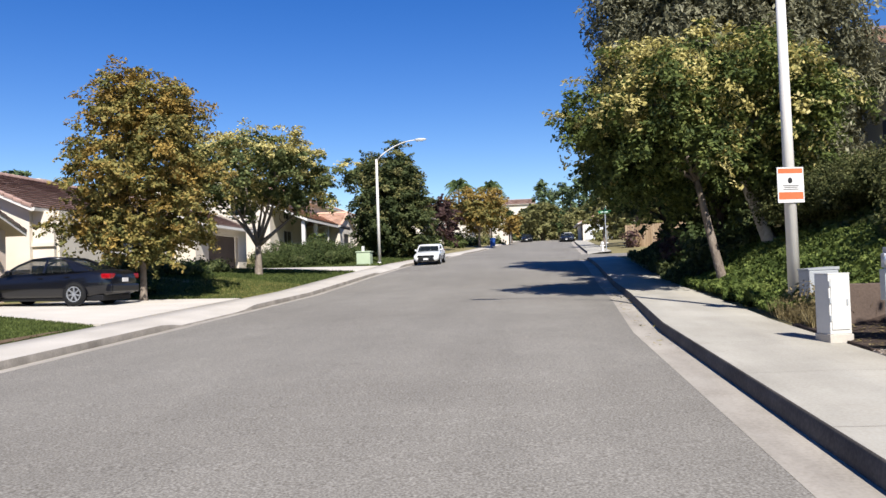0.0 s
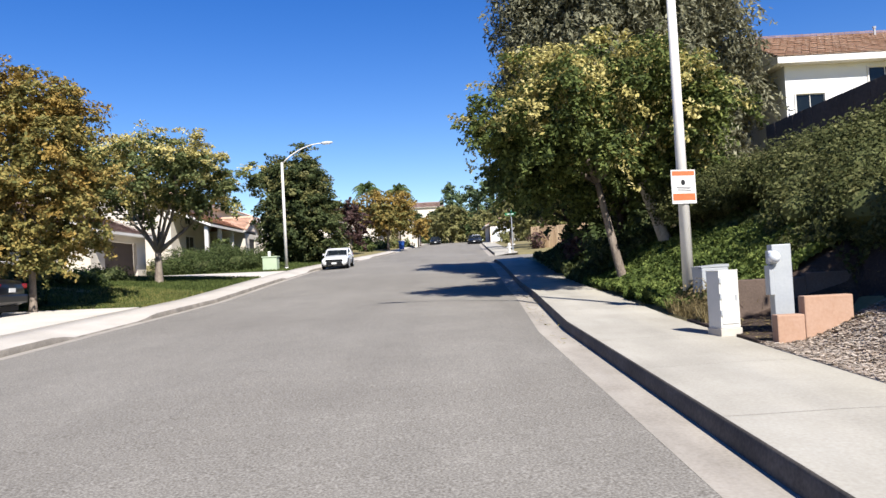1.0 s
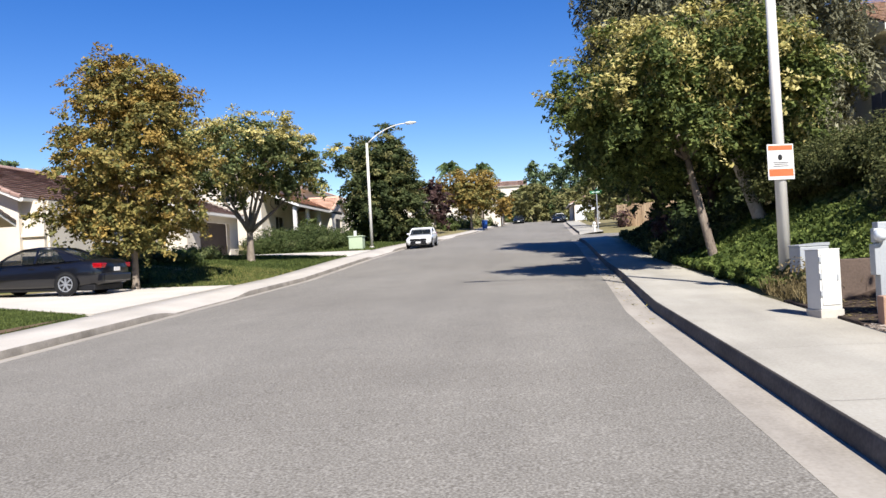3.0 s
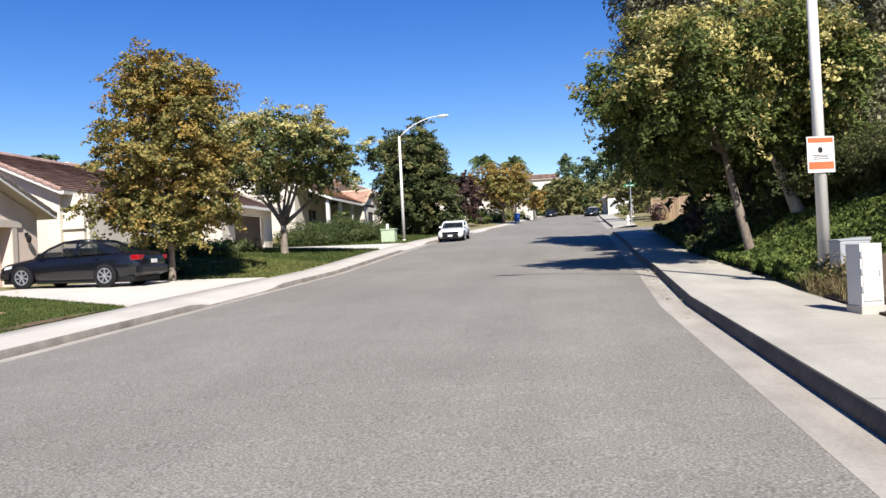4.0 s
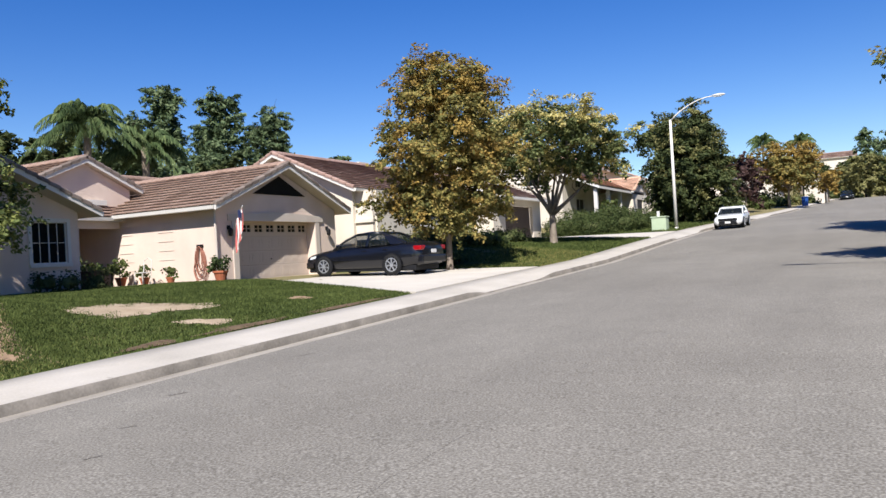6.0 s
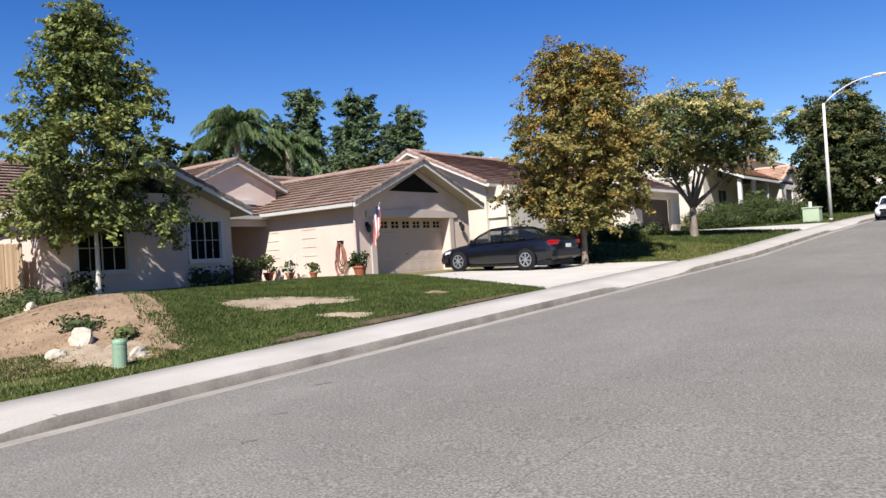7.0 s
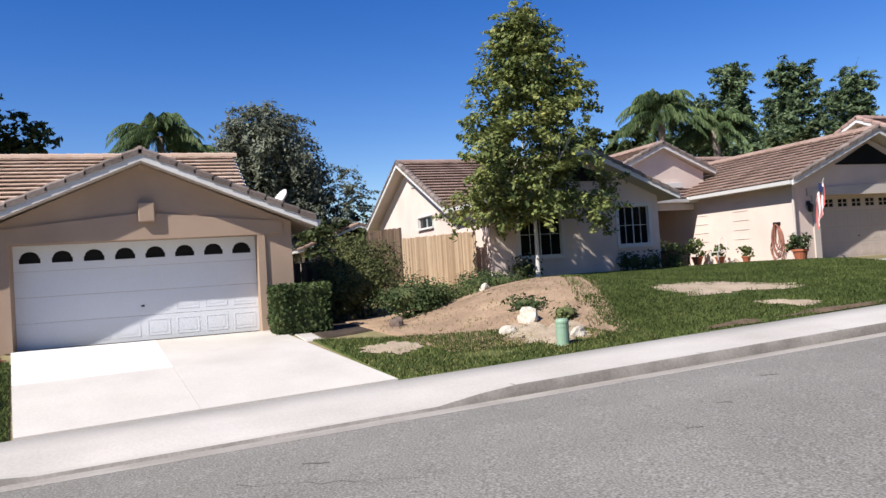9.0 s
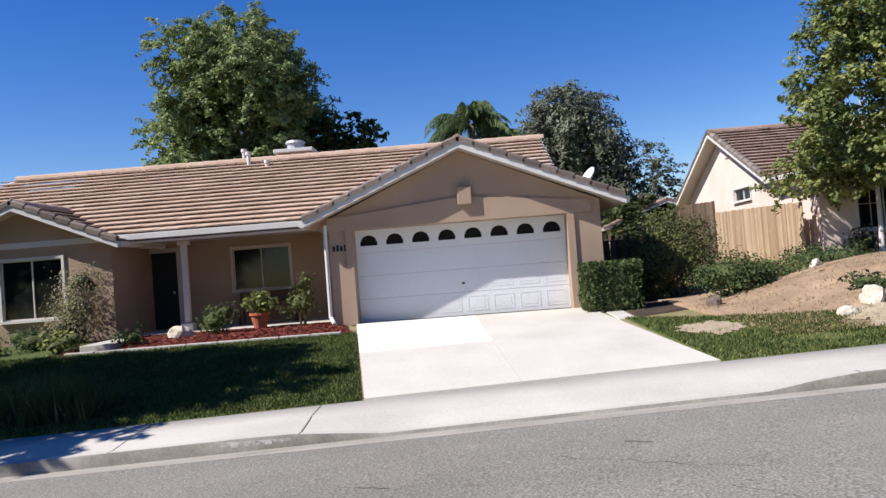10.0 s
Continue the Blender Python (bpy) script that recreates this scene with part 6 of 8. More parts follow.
for k, (x, y) in enumerate(hpath):
    h = (0.7, 0.7, 0.85, 1.15, 1.27, 1.5, 1.4)[k]
    bush("hedge", x, y, "overgrown dusty green hedge along the bank", [(0, 0, h * 0.45, 1.4, 1.4, h * 0.55), (-0.8, 0.5, h * 0.3, 1.1, 1.1, h * 0.5), (0.5, -0.6, h * 0.4, 1.1, 1.1, h * 0.5)], LEAF_BROWNHEDGE, 0.045, 460, 0.13, gap=0.95)
for k, (x, y) in enumerate(((8.6, 9.4), (7.4, 13.6), (7.7, 11.6), (7.2, 15.2), (7.6, 10.0), (9.4, 11.2), (8.9, 7.8))):
    bush("shrub", x, y, "dark shaded shrub below the hedge", [(0, 0, 0.5, 0.95, 1.0, 0.75), (0.4, 0.4, 0.9, 0.8, 0.8, 0.6)], LEAF_BROWNHEDGE, 0.05, 260, 0.15)
fz = lambda x, y: gz(x, y)
board_fence((10.4, 24.4), (12.6, 18.4), fz(10.4, 24.4) - 0.2, 5.75, FENCE_SOLID, "dark weathered fence along the top of the bank", 0.18, gap=0.001, z0b=fz(12.6, 18.4) - 0.2, z1b=6.5)
board_fence((12.6, 18.4), (15.5, 12.0), fz(12.6, 18.4) - 0.2, 6.5, FENCE_SOLID, "dark weathered fence higher on the bank", 0.18, gap=0.001, z0b=fz(15.5, 12) - 0.4, z1b=6.8)

# lamp post with a posted sign
def lamp_post(x, y, z, h, arm, rise, label, away=-1.0, sign=False):
    t = thing("street_lamp", (x, y, z), 0, label, "street lamp", "street lamps")
    part("base_plate", lathe([(0.18, 0), (0.18, 0.04), (0.12, 0.1)], (x, y, z), 12), METAL_POLE, t)
    part("pole", lathe([(0.112, 0.05), (0.075, h)], (x, y, z), 14), METAL_POLE, t, smooth=True)
    pts = [(x + away * arm * (k / 8), y, z + h - 0.1 + rise * math.sin(math.pi / 2 * k / 8) ** 0.8) for k in range(9)]
    part("arm", tube(pts, [0.045 - 0.012 * k / 8 for k in range(9)], 8), METAL_POLE, t, smooth=True)
    e = Vector(pts[-1])
    bm = bmesh.new()
    bmesh.ops.create_uvsphere(bm, u_segments=14, v_segments=8, radius=1.0)
    bm.transform(Matrix.Translation(e + Vector((away * 0.32, 0, 0.02))) @ Matrix.Diagonal((0.42, 0.14, 0.085, 1)))
    head = part("lamp_head", bm, BOX_WHITE, t, smooth=True)
    part("lens", box(e.x + away * 0.2 - 0.18, e.x + away * 0.2 + 0.3, y - 0.1, y + 0.1, e.z - 0.085, e.z - 0.06, bevel=0.01), CLEAR_LENS, head)
    return t


lamp_post(4.62, 14.85, gz(4.62, 14.85), 7.2, 2.8, 1.2, "pale concrete street lamp rising from the bank with a posted sign")
lamp_post(-10.3, 50.6, gz(-10.3, 50.6), 7.0, 2.7, 1.25, "pale concrete street lamp on the grass beside the pavement", 1.0)
lamp_post(8.3, 89.6, gz(8.3, 89.6), 7.0, 2.5, 1.2, "distant street lamp beyond the side street")
px, py, pz = 4.6, 14.85, 2.72
sg = thing("posted_sign", (px, py - 0.14, pz), 0, "white notice with orange bands fixed to the lamp post", "sign")
msg = pose(px, py - 0.125, pz, 0, 0, 14)
part("plate", box(-0.255, 0.255, -0.006, 0, 0, 0.64, bevel=0.0, m=msg), SIGN_WHITE, sg)
part("band", box(-0.235, 0.235, -0.009, -0.0065, 0.53, 0.615, m=msg), SIGN_ORANGE, sg, "orange band")
part("band", box(-0.235, 0.235, -0.009, -0.0065, 0.06, 0.19, m=msg), SIGN_ORANGE, sg, "orange band")
bm = bmesh.new()
bmesh.ops.create_circle(bm, cap_ends=True, segments=14, radius=0.045)
bm.transform(msg @ pose(-0.01, -0.009, 0.4, 90, 0, 0) @ Matrix.Diagonal((1, 1.2, 1, 1)))
part("emblem", bm, INK, sg, "small dark round emblem")
for z, w in ((0.3, 0.15), (0.27, 0.13), (0.235, 0.15)):
    part("text_bar", box(-w, w, -0.0085, -0.0065, z, z + 0.012, m=msg), INK, sg)
for z in (0.1, 0.55):
    part("strap", tube([msg @ Vector((-0.12, 0.005, z)), msg @ Vector((-0.1, 0.2, z)), msg @ Vector((0.1, 0.2, z)), msg @ Vector((0.12, 0.005, z))], 0.01, 5), GALV, sg)

# utility things at the foot of the bank
cb = thing("utility_cabinet", (3.92, 11.1, 0.62), 0, "off-white metal utility cabinet on a concrete pad", "utility box")
mcb = pose(3.9, 11.1, 0.11, 0, 0, 12)
part("pad", box(-0.165, 0.165, -0.175, 0.175, 0.42, 0.57, bevel=0.01, m=mcb), CONCRETE, cb)
part("body", box(-0.15, 0.15, -0.16, 0.16, 0.57, 1.36, bevel=0.012, m=mcb), BOX_WHITE, cb)
part("lid", box(-0.153, 0.153, -0.163, 0.163, 1.36, 1.375, bevel=0.005, m=mcb), BOX_WHITE, cb)
part("door", box(-0.125, 0.125, -0.172, -0.16, 0.63, 1.31, bevel=0.006, m=mcb), BOX_WHITE, cb)
for z in (0.75, 0.98, 1.2):
    part("hinge", box(-0.15, -0.125, -0.178, -0.161, z, z + 0.07, m=mcb), GALV, cb)
part("latch", box(0.085, 0.105, -0.182, -0.172, 0.95, 1.03, m=mcb), GALV, cb)
mt = thing("meter_pedestal", (4.44, 10.75, 0.75), 0, "grey galvanised meter pedestal with a glass meter", "electric meter")
part("post", box(4.44, 4.70, 10.66, 10.82, 0.5, 1.80, bevel=0.008), GALV, mt)
part("meter_box", box(4.38, 4.44, 10.64, 10.8, 1.12, 1.52, bevel=0.01), GALV, mt)
bm = bmesh.new()
bmesh.ops.create_uvsphere(bm, u_segments=14, v_segments=8, radius=0.085)
bm.transform(Matrix.Translation((4.44, 10.6, 1.63)))
part("meter_dome", bm, CLEAR_LENS, mt, "clear domed meter", smooth=True)
part("meter_socket", box(4.38, 4.44, 10.64, 10.74, 1.54, 1.72, bevel=0.01), GALV, mt)
tf = thing("transformer_box", (5.3, 14.2, 1.0), 0, "low grey-green transformer box half hidden in ivy", "utility box")
part("body", box(4.58, 5.06, 13.95, 14.5, 0.85, 1.5, bevel=0.02), GALV, tf)
part("lid", prism([(4.57, 13.94, 1.5), (5.07, 13.94, 1.5), (5.07, 13.94, 1.55), (4.57, 13.94, 1.52)], (0, 0.57, 0)), GALV, tf)


def plain_wall(y, z0, steps, mat, label, depth=0.2):
    """Rendered block wall with a stepped top: (x0, x1, top) lengths butted end to end."""
    w = thing("retaining_wall", (steps[0][0], y, z0), 0, label, "retaining wall")
    for x0, x1, top in steps:
        part("wall_length", box(x0, x1, y, y + depth, z0, top, bevel=0.018), mat, w)
    return w


plain_wall(9.95, 0.42, [(4.15, 4.5, 0.9), (4.503, 5.12, 1.12)], BLOCK_TAN, "low stepped tan retaining wall", 0.18)
plain_wall(12.2, 0.42, [(4.3, 5.6, 1.3), (5.603, 6.5, 1.36)], BLOCK_GREY, "shaded brown wall at the back of the utility niche")
rock(4.6, 10.3, 0.12, BLOCK_TAN, "broken piece of block on the chips", seed=12)

# trees along the east side
lt = thing("leaning_trunk", (6.5, 22.3, gz(6.5, 22.3)), 0, "leaning pale tree trunk on the bank", "tree")
bm = bmesh.new()
limb_tree(bm, (6.5, 22.3, gz(6.5, 22.3) - 0.1), (5.7, 22.8, 4.9), 0.2, 0.14, 0.05)
limb_tree(bm, (5.75, 22.75, 4.7), (5.0, 24.0, 7.2), 0.12, 0.03, 0.2)
part("trunk", bm, BARK_PALE, lt, smooth=True)
pv, pf = leaf_quads(blob_points([(5.2, 23.6, 6.9, 1.4, 1.4, 1.0), (6.4, 22.6, 4.6, 0.7, 0.7, 0.6)], 80, 0.6, 0.3, 0.25), 0.13)
raw("crown", pv, pf, LEAF_FRESH, lt)
tree("bank_tree", (6.6, 28.5, gz(6.6, 28.5)), "dense dark tree standing over the pavement", spread(16, 2.8, 2.6, 1.3, 6.6, 1.4, 0.9, 51), LEAF_DARK, BARK_DARK, 1.4, 0.18, size=0.13, per_area=85, per_clump=60, clump=0.34)
tree("bank_tree", (6.2, 37.5, gz(6.2, 37.5)), "dark leafy tree near the side street", spread(18, 3.2, 2.8, 3.0, 6.6, 1.3, 0.9, 52), LEAF_DARK, BARK_DARK, 1.6, 0.17, size=0.18, per_area=45)
tree("bank_tree", (9.6, 39.0, gz(9.6, 39.0)), "dark tree behind the pavement trees", spread(12, 3.0, 3.0, 2.0, 8.0, 1.8, 0.9, 53), LEAF_DARK, BARK_DARK, 1.6, 0.18, size=0.2, per_area=40)
for k, (x, y) in enumerate(((5.6, 25.8), (6.0, 28.3), (5.7, 31.0), (6.2, 34.0), (7.0, 26.5), (7.6, 32.0))):
    bush("shrub", x, y, "dark rounded shrub under the trees", [(0, 0, 0.5, 0.9, 1.0, 0.75), (0.3, 0.6, 0.6, 0.8, 0.8, 0.6)], (LEAF_DARK, LEAF_HEDGE, LEAF_PURPLE)[k % 3], 0.11, 70, 0.18)
tree("eucalyptus", (10.9, 33.5, gz(10.9, 33.5)), "second tall eucalyptus beside the white house", spread(24, 2.1, 2.2, 1.2, 12.6, 1.5, 1.4, 54), LEAF_EUC, BARK_PALE, 4.0, 0.26, size=0.09, per_area=150, droop=1.4, clump=0.5, aspect=3.2, gap=0.25, per_clump=60)

# beyond the side street
board_fence((7.8, 67.5), (11.2, 66.0), 3.2, 5.3, FENCE_WOOD, "reddish board fence on the corner lot", 0.18)
board_fence((11.2, 66.0), (20.0, 63.0), 3.2, 5.3, FENCE_WOOD, "board fence along the side street", 0.18)
tree("far_tree", (9.8, 72.0, 3.6), "brownish street tree behind the corner fence", spread(9, 2.4, 2.4, 2.5, 6.0, 1.4, 0.9, 61), LEAF_OLIVE, BARK, 2.0, 0.15, size=0.22, per_area=28)
tree("far_tree", (7.2, 80.0, 4.2), "street tree near the distant lamp", spread(12, 1.9, 1.9, 1.8, 4.6, 1.0, 0.9, 62), LEAF_OLIVE, BARK, 2.0, 0.15, size=0.22, per_area=28)
for k, (x, y, h) in enumerate(((13.4, 75.0, 5.6), (16.2, 73.0, 6.4), (19.0, 71.0, 6.0), (11.9, 83.0, 6.2), (15.0, 88.0, 7.0), (22.0, 74.0, 6.5))):
    tree("far_tree", (x, y, gz(x, y)), "bushy tree behind the corner lot", spread(9, 1.9, 1.9, 1.2, h - 1.0, 1.3, 0.9, 170 + k), (LEAF_DARK, LEAF_OLIVE, LEAF_DARK)[k % 3], BARK_DARK, 1.2, 0.15, size=0.2, per_area=40, clump=0.34)
for x, y, s in ((9.2, 113.0, 1.0), (11.4, 111.0, 1.2), (13.2, 108.0, 1.3), (8.6, 104.0, 0.7)):
    bush("shrub", x, y, "olive shrub in front of the distant garage", [(0, 0, 0.8 * s, 1.1 * s, 1.1 * s, 1.0 * s)], LEAF_OLIVE, 0.2, 34, 0.25)
bush("shrub", 10.9, 65.2, "purple-leaved shrub against the fence", [(0, 0, 0.9, 0.8, 0.8, 0.9)], LEAF_PURPLE, 0.16, 50, 0.25)
bush("shrub", 8.2, 66.6, "purple-leaved shrub at the fence corner", [(0, 0, 0.8, 0.7, 0.7, 0.8)], LEAF_PURPLE, 0.16, 50, 0.25)
ss = thing("street_sign", (5.6, 61.5, 3.1), 0, "green street-name sign on a steel post", "sign")
part("post", tube([(5.6, 61.5, 2.9), (5.6, 61.5, 5.95)], 0.035, 8), GALV, ss)
part("blade", box(5.1, 6.1, 61.47, 61.5, 5.98, 6.18), SIGN_GREEN, ss, "green sign blade")
part("blade", box(5.58, 5.61, 61.0, 62.0, 6.2, 6.4), SIGN_GREEN, ss, "green sign blade")
part("text_bar", box(5.25, 5.95, 61.462, 61.469, 6.05, 6.11), SIGN_WHITE, ss)
hyd = thing("fire_hydrant", (5.2, 60.3, 3.0), 0, "pale fire hydrant at the street corner", "hydrant")
part("barrel", lathe([(0.14, 0), (0.14, 0.06), (0.1, 0.08), (0.1, 0.55), (0.14, 0.58), (0.12, 0.7), (0.04, 0.78)], (5.2, 60.3, 2.95), 12), BOX_WHITE, hyd)
part("nozzle", tube([(5.02, 60.3, 3.4), (5.38, 60.3, 3.4)], 0.06, 8), BOX_WHITE, hyd)

# west side beyond the lamp
tree("far_tree", (-6.5, 93.0, 4.8), "orange-brown street tree far up the road", spread(22, 3.1, 2.8, 2.6, 6.5, 1.2, 0.8, 63), LEAF_AUTUMN, BARK, 2.0, 0.17, size=0.2, per_area=50, clump=0.5, per_clump=30, accent=LEAF_RUST, share=0.5, accent_name="rust_leaves")
tree("far_tree", (-9.5, 80.0, 4.2), "purple-leaved tree up the road", spread(8, 1.8, 1.8, 1.8, 4.8, 1.2, 0.9, 64), LEAF_PURPLE, BARK, 1.6, 0.12, size=0.22, per_area=28, clump=0.35)
tree("far_tree", (-3.2, 112.0, 5.9), "small orange tree near the crest", spread(9, 1.3, 1.5, 1.6, 3.6, 0.9, 0.9, 65), LEAF_RUST, BARK, 1.6, 0.12, size=0.26, per_area=22, clump=0.35)
for x, y, s, lf in ((-9.3, 97.5, 1.1, LEAF_OLIVE), (-8.0, 100.5, 0.9, LEAF_SHRUB), (-10.6, 95.0, 1.3, LEAF_DARK), (-6.6, 108.0, 1.0, LEAF_OLIVE), (-8.8, 88.0, 0.8, LEAF_SHRUB), (-5.4, 116.0, 0.9, LEAF_DARK)):
    bush("shrub", x, y, "shrub in a front yard up the road", [(0, 0, 0.7 * s, 1.2 * s, 1.2 * s, 0.9 * s)], lf, 0.2, 34, 0.25)
board_fence((-11.5, 101.5), (-7.2, 101.0), 4.9, 6.2, FENCE_DARK, "low brown fence before the pale house", 0.2)
bush("shrub", -10.0, 76.0, "yellow-green shrub beside the pavement", [(0, 0, 0.7, 1.2, 1.2, 0.9)], LEAF_SHRUB, 0.18, 40, 0.25)
wb = thing("wheelie_bin", (-5.35, 100.0, 4.95), 0, "blue recycling bin standing at the kerb", "bin")
part("bin_body", prism([(-5.65, 99.7, 5.0), (-5.05, 99.7, 5.0), (-5.0, 99.66, 6.0), (-5.7, 99.66, 6.0)], (0, 0.7, 0)), BLUE_PLASTIC, wb)
part("lid", box(-5.75, -4.95, 99.6, 100.45, 6.0, 6.1, bevel=0.03), BLUE_PLASTIC, wb)
for x in (-5.62, -5.08):
    part("wheel", tube([(x - 0.04, 100.35, 5.1), (x + 0.04, 100.35, 5.1)], 0.12, 10), RUBBER, wb)


def far_house(x0, x1, y0, y1, z0, h, ridge, axis, wall, tile, label, windows=(), door=None):
    hs = thing("house", ((x0 + x1) / 2, (y0 + y1) / 2, z0), 0, label, "house", "distant houses")
    simple_wall(hs, "x", x1 - 0.2, 0.2, y0, y1, z0 - 2, z0 + h, wall)
    simple_wall(hs, "x", x0, 0.2, y0, y1, z0 - 2, z0 + h, wall)
    my, mx = (y0 + y1) / 2, (x0 + x1) / 2
    if axis == "y":
        gable_wall(hs, "y", y0, 0.2, mx, (x1 - x0) / 2, z0 - 2, z0 + h, z0 + ridge - 0.2, wall)
        gable_roof(hs, "y", mx, z0 + ridge, (x1 - x0) / 2 + 0.5, z0 + h - 0.1, y0 - 0.4, y1 + 0.4, tile, TRIM, True, True, tile)
    else:
        simple_wall(hs, "y", y0, 0.2, x0, x1, z0 - 2, z0 + h, wall)
        gable_roof(hs, "x", my, z0 + ridge, (y1 - y0) / 2 + 0.5, z0 + h - 0.1, x0 - 0.4, x1 + 0.4, tile, TRIM, True, True, tile)
    for a0, a1, c0, c1 in windows:
        window(hs, "y", y0, -1, a0, a1, z0 + c0, z0 + c1, TRIM, 2)
    if door:
        part("garage_door", box(*door), DOOR_WHITE, hs)
    return hs


far_house(-52, -45, 8.5, 15, 0.6, 2.7, 4.0, "x", STUCCO_B, TILE_B, "tile-roofed house beyond the back fence")
far_house(-21, -12, 84, 93, 5.0, 2.8, 4.6, "y", STUCCO_C, TILE_D, "cream house behind the street trees", [(-15.5, -14, 1, 2.3)])
far_house(-16, -8.5, 104, 113, 6.0, 2.7, 4.2, "y", STUCCO_C, TILE_C, "pale house far up the road", [(-12, -10.6, 1, 2.2)])
far_house(-6.5, -3.6, 118, 124, 6.4, 2.6, 3.8, "y", STUCCO_C, TILE_D, "small cream gabled garage near the crest")
far_house(7.2, 12.5, 118, 128, 6.2, 2.5, 3.7, "y", STUCCO_C, TILE_D, "cream house with white garage door near the crest", [], (7.8, 11.2, 117.9, 117.98, 6.1, 8.3))
far_house(-10.5, 0.5, 235, 244, 19.2, 3.0, 4.7, "x", STUCCO_C, TILE_C, "house on the far hilltop", [(-8, -6, 1, 2.2), (-4, -2, 1, 2.2)])
far_house(5.5, 15, 190, 199, 12.0, 3.0, 4.8, "x", STUCCO_C, TILE_D, "long pale house on the far slope", [(8, 10, 1, 2.2)])
for k, (x, y, z) in enumerate(((-3.4, 148, 7.2), (-2.0, 150, 7.3), (-0.6, 153, 7.5))):
    bush("hedge", x, y, "very dark clipped hedge near the crest", [(0, 0, 1.0, 1.6, 1.5, 1.2)], LEAF_DARK, 0.3, 22, 0.35, z=z)


def conifer(x, y, z, h, r, leaf, label, seed, size=0.15, n=26, dens=85, clump=0.42, per_clump=40):
    """A broad pine: rounded, uneven clumps of needles about a straight trunk."""
    g = np.random.default_rng(seed)
    blobs = []
    for i in range(n):
        k = (i + 0.5) / n
        a = i * 2.4 + g.uniform(-0.5, 0.5)
        w = r * (0.45 + 0.75 * math.sin(math.pi * min(1.0, 0.18 + 0.8 * k))) * g.uniform(0.35, 1.0) * (1 - 0.45 * k)
        q = r * g.uniform(0.26, 0.42)
        blobs.append((math.cos(a) * w, math.sin(a) * w, h * (0.25 + 0.73 * k) - q * 0.6, q, q, q * 0.9))
    return tree("pine", (x, y, z), label, blobs, leaf, BARK_DARK, h * 0.75, 0.22, [(0, 0, h * 0.95)], size=size, per_area=dens, clump=clump, gap=0.35, per_clump=per_clump, shell=0.7, aspect=2.6)


def palm(x, y, z, h, r, label, seed, n=46):
    g = np.random.default_rng(seed)
    t = thing("palm", (x, y, z), 0, label, "palm tree")
    bm = bmesh.new()
    limb_tree(bm, (x, y, z - 0.2), (x, y, z + h), 0.28, 0.2, 0.1, 8, 10)
    part("trunk", bm, BARK, t, smooth=True)
    V, F = [], []
    for k in range(n):
        a, el = g.random() * 6.283, g.uniform(-0.3, 1.4)
        L = r * g.uniform(0.8, 1.15)
        rib = []
        for j in range(9):
            s = j / 8
            d = L * s
            rib.append(np.array([x + math.cos(a) * math.cos(el) * d, y + math.sin(a) * math.cos(el) * d, z + h + math.sin(el) * d - 0.62 * L * s ** 2.6]))
        for j in range(1, 8):
            ax = rib[j + 1] - rib[j - 1]
            ax /= np.linalg.norm(ax)
            side = np.array([-math.sin(a), math.cos(a), 0])
            for q in np.linspace(0, 1, 8):
                c = rib[j] + (rib[j + 1] - rib[j]) * q
                for sgn in (-1, 1):
                    tip = c + (side * sgn * g.uniform(0.35, 0.6) + ax * 0.4 + np.array([0, 0, -g.uniform(0.5, 1.0)])) * L * 0.27 * (1.15 - j / 9)
                    i = len(V)
                    V += [c - ax * 0.03, c + ax * 0.03, tip + ax * 0.012, tip - ax * 0.012]
                    F.append((i, i + 1, i + 2, i + 3))
    raw("fronds", np.array(V), F, LEAF_PALM, t)
    return t


# background trees behind the west houses
tree("cottonwood", (-43.0, -12.0, 0.0), "large dense cottonwood behind the tan house", spread(58, 5.9, 5.4, 4.6, 15.4, 1.7, 1.1, 71, 0.1), LEAF_COTTON, BARK_PALE, 5.0, 0.4, size=0.13, per_area=115, clump=0.42, gap=0.2, per_clump=56)
tree("cottonwood", (-44.0, -6.8, 0.0), "darker tree beside the cottonwood", spread(12, 1.6, 1.6, 3.0, 10.0, 1.3, 1.2, 72), LEAF_DARK, BARK_DARK, 4.0, 0.25, size=0.26, per_area=26, clump=0.45)
tree("pepper_tree", (-50.0, 6.6, -0.3), "grey-green drooping pepper tree behind the roof", spread(28, 3.7, 3.6, 3.5, 11.8, 1.7, 1.1, 73, 0.2), LEAF_GREY, BARK, 4.0, 0.35, size=0.12, per_area=82, droop=1.0, clump=0.6, aspect=2.8, per_clump=50)
tree("pepper_tree", (-49.0, 11.0, -0.3), "grey-green tree with open crown", spread(10, 1.8, 1.8, 3.0, 8.0, 1.3, 1.1, 74), LEAF_GREY, BARK, 3.0, 0.25, size=0.13, per_area=62, clump=0.4, per_clump=50)
palm(-46.0, 0.9, -0.3, 10.4, 3.1, "feathery queen palm behind the tan house", 75)
palm(-47.0, 2.6, -0.3, 9.2, 2.6, "feathery palm beside the pepper tree", 76)
for k, (x, y, r) in enumerate(((-44, 9.5, 1.3), (-46, 14.0, 1.9), (-52, 16, 2.2), (-54, 11.0, 2.2))):
    tree("far_tree", (x, y, 0.2), "rounded dark tree behind the back fence", spread(8, r, r, 1.0, 4.6, r * 0.75, 0.9, 80 + k), LEAF_DARK, BARK_DARK, 1.2, 0.15, size=0.22, per_area=30, clump=0.35)
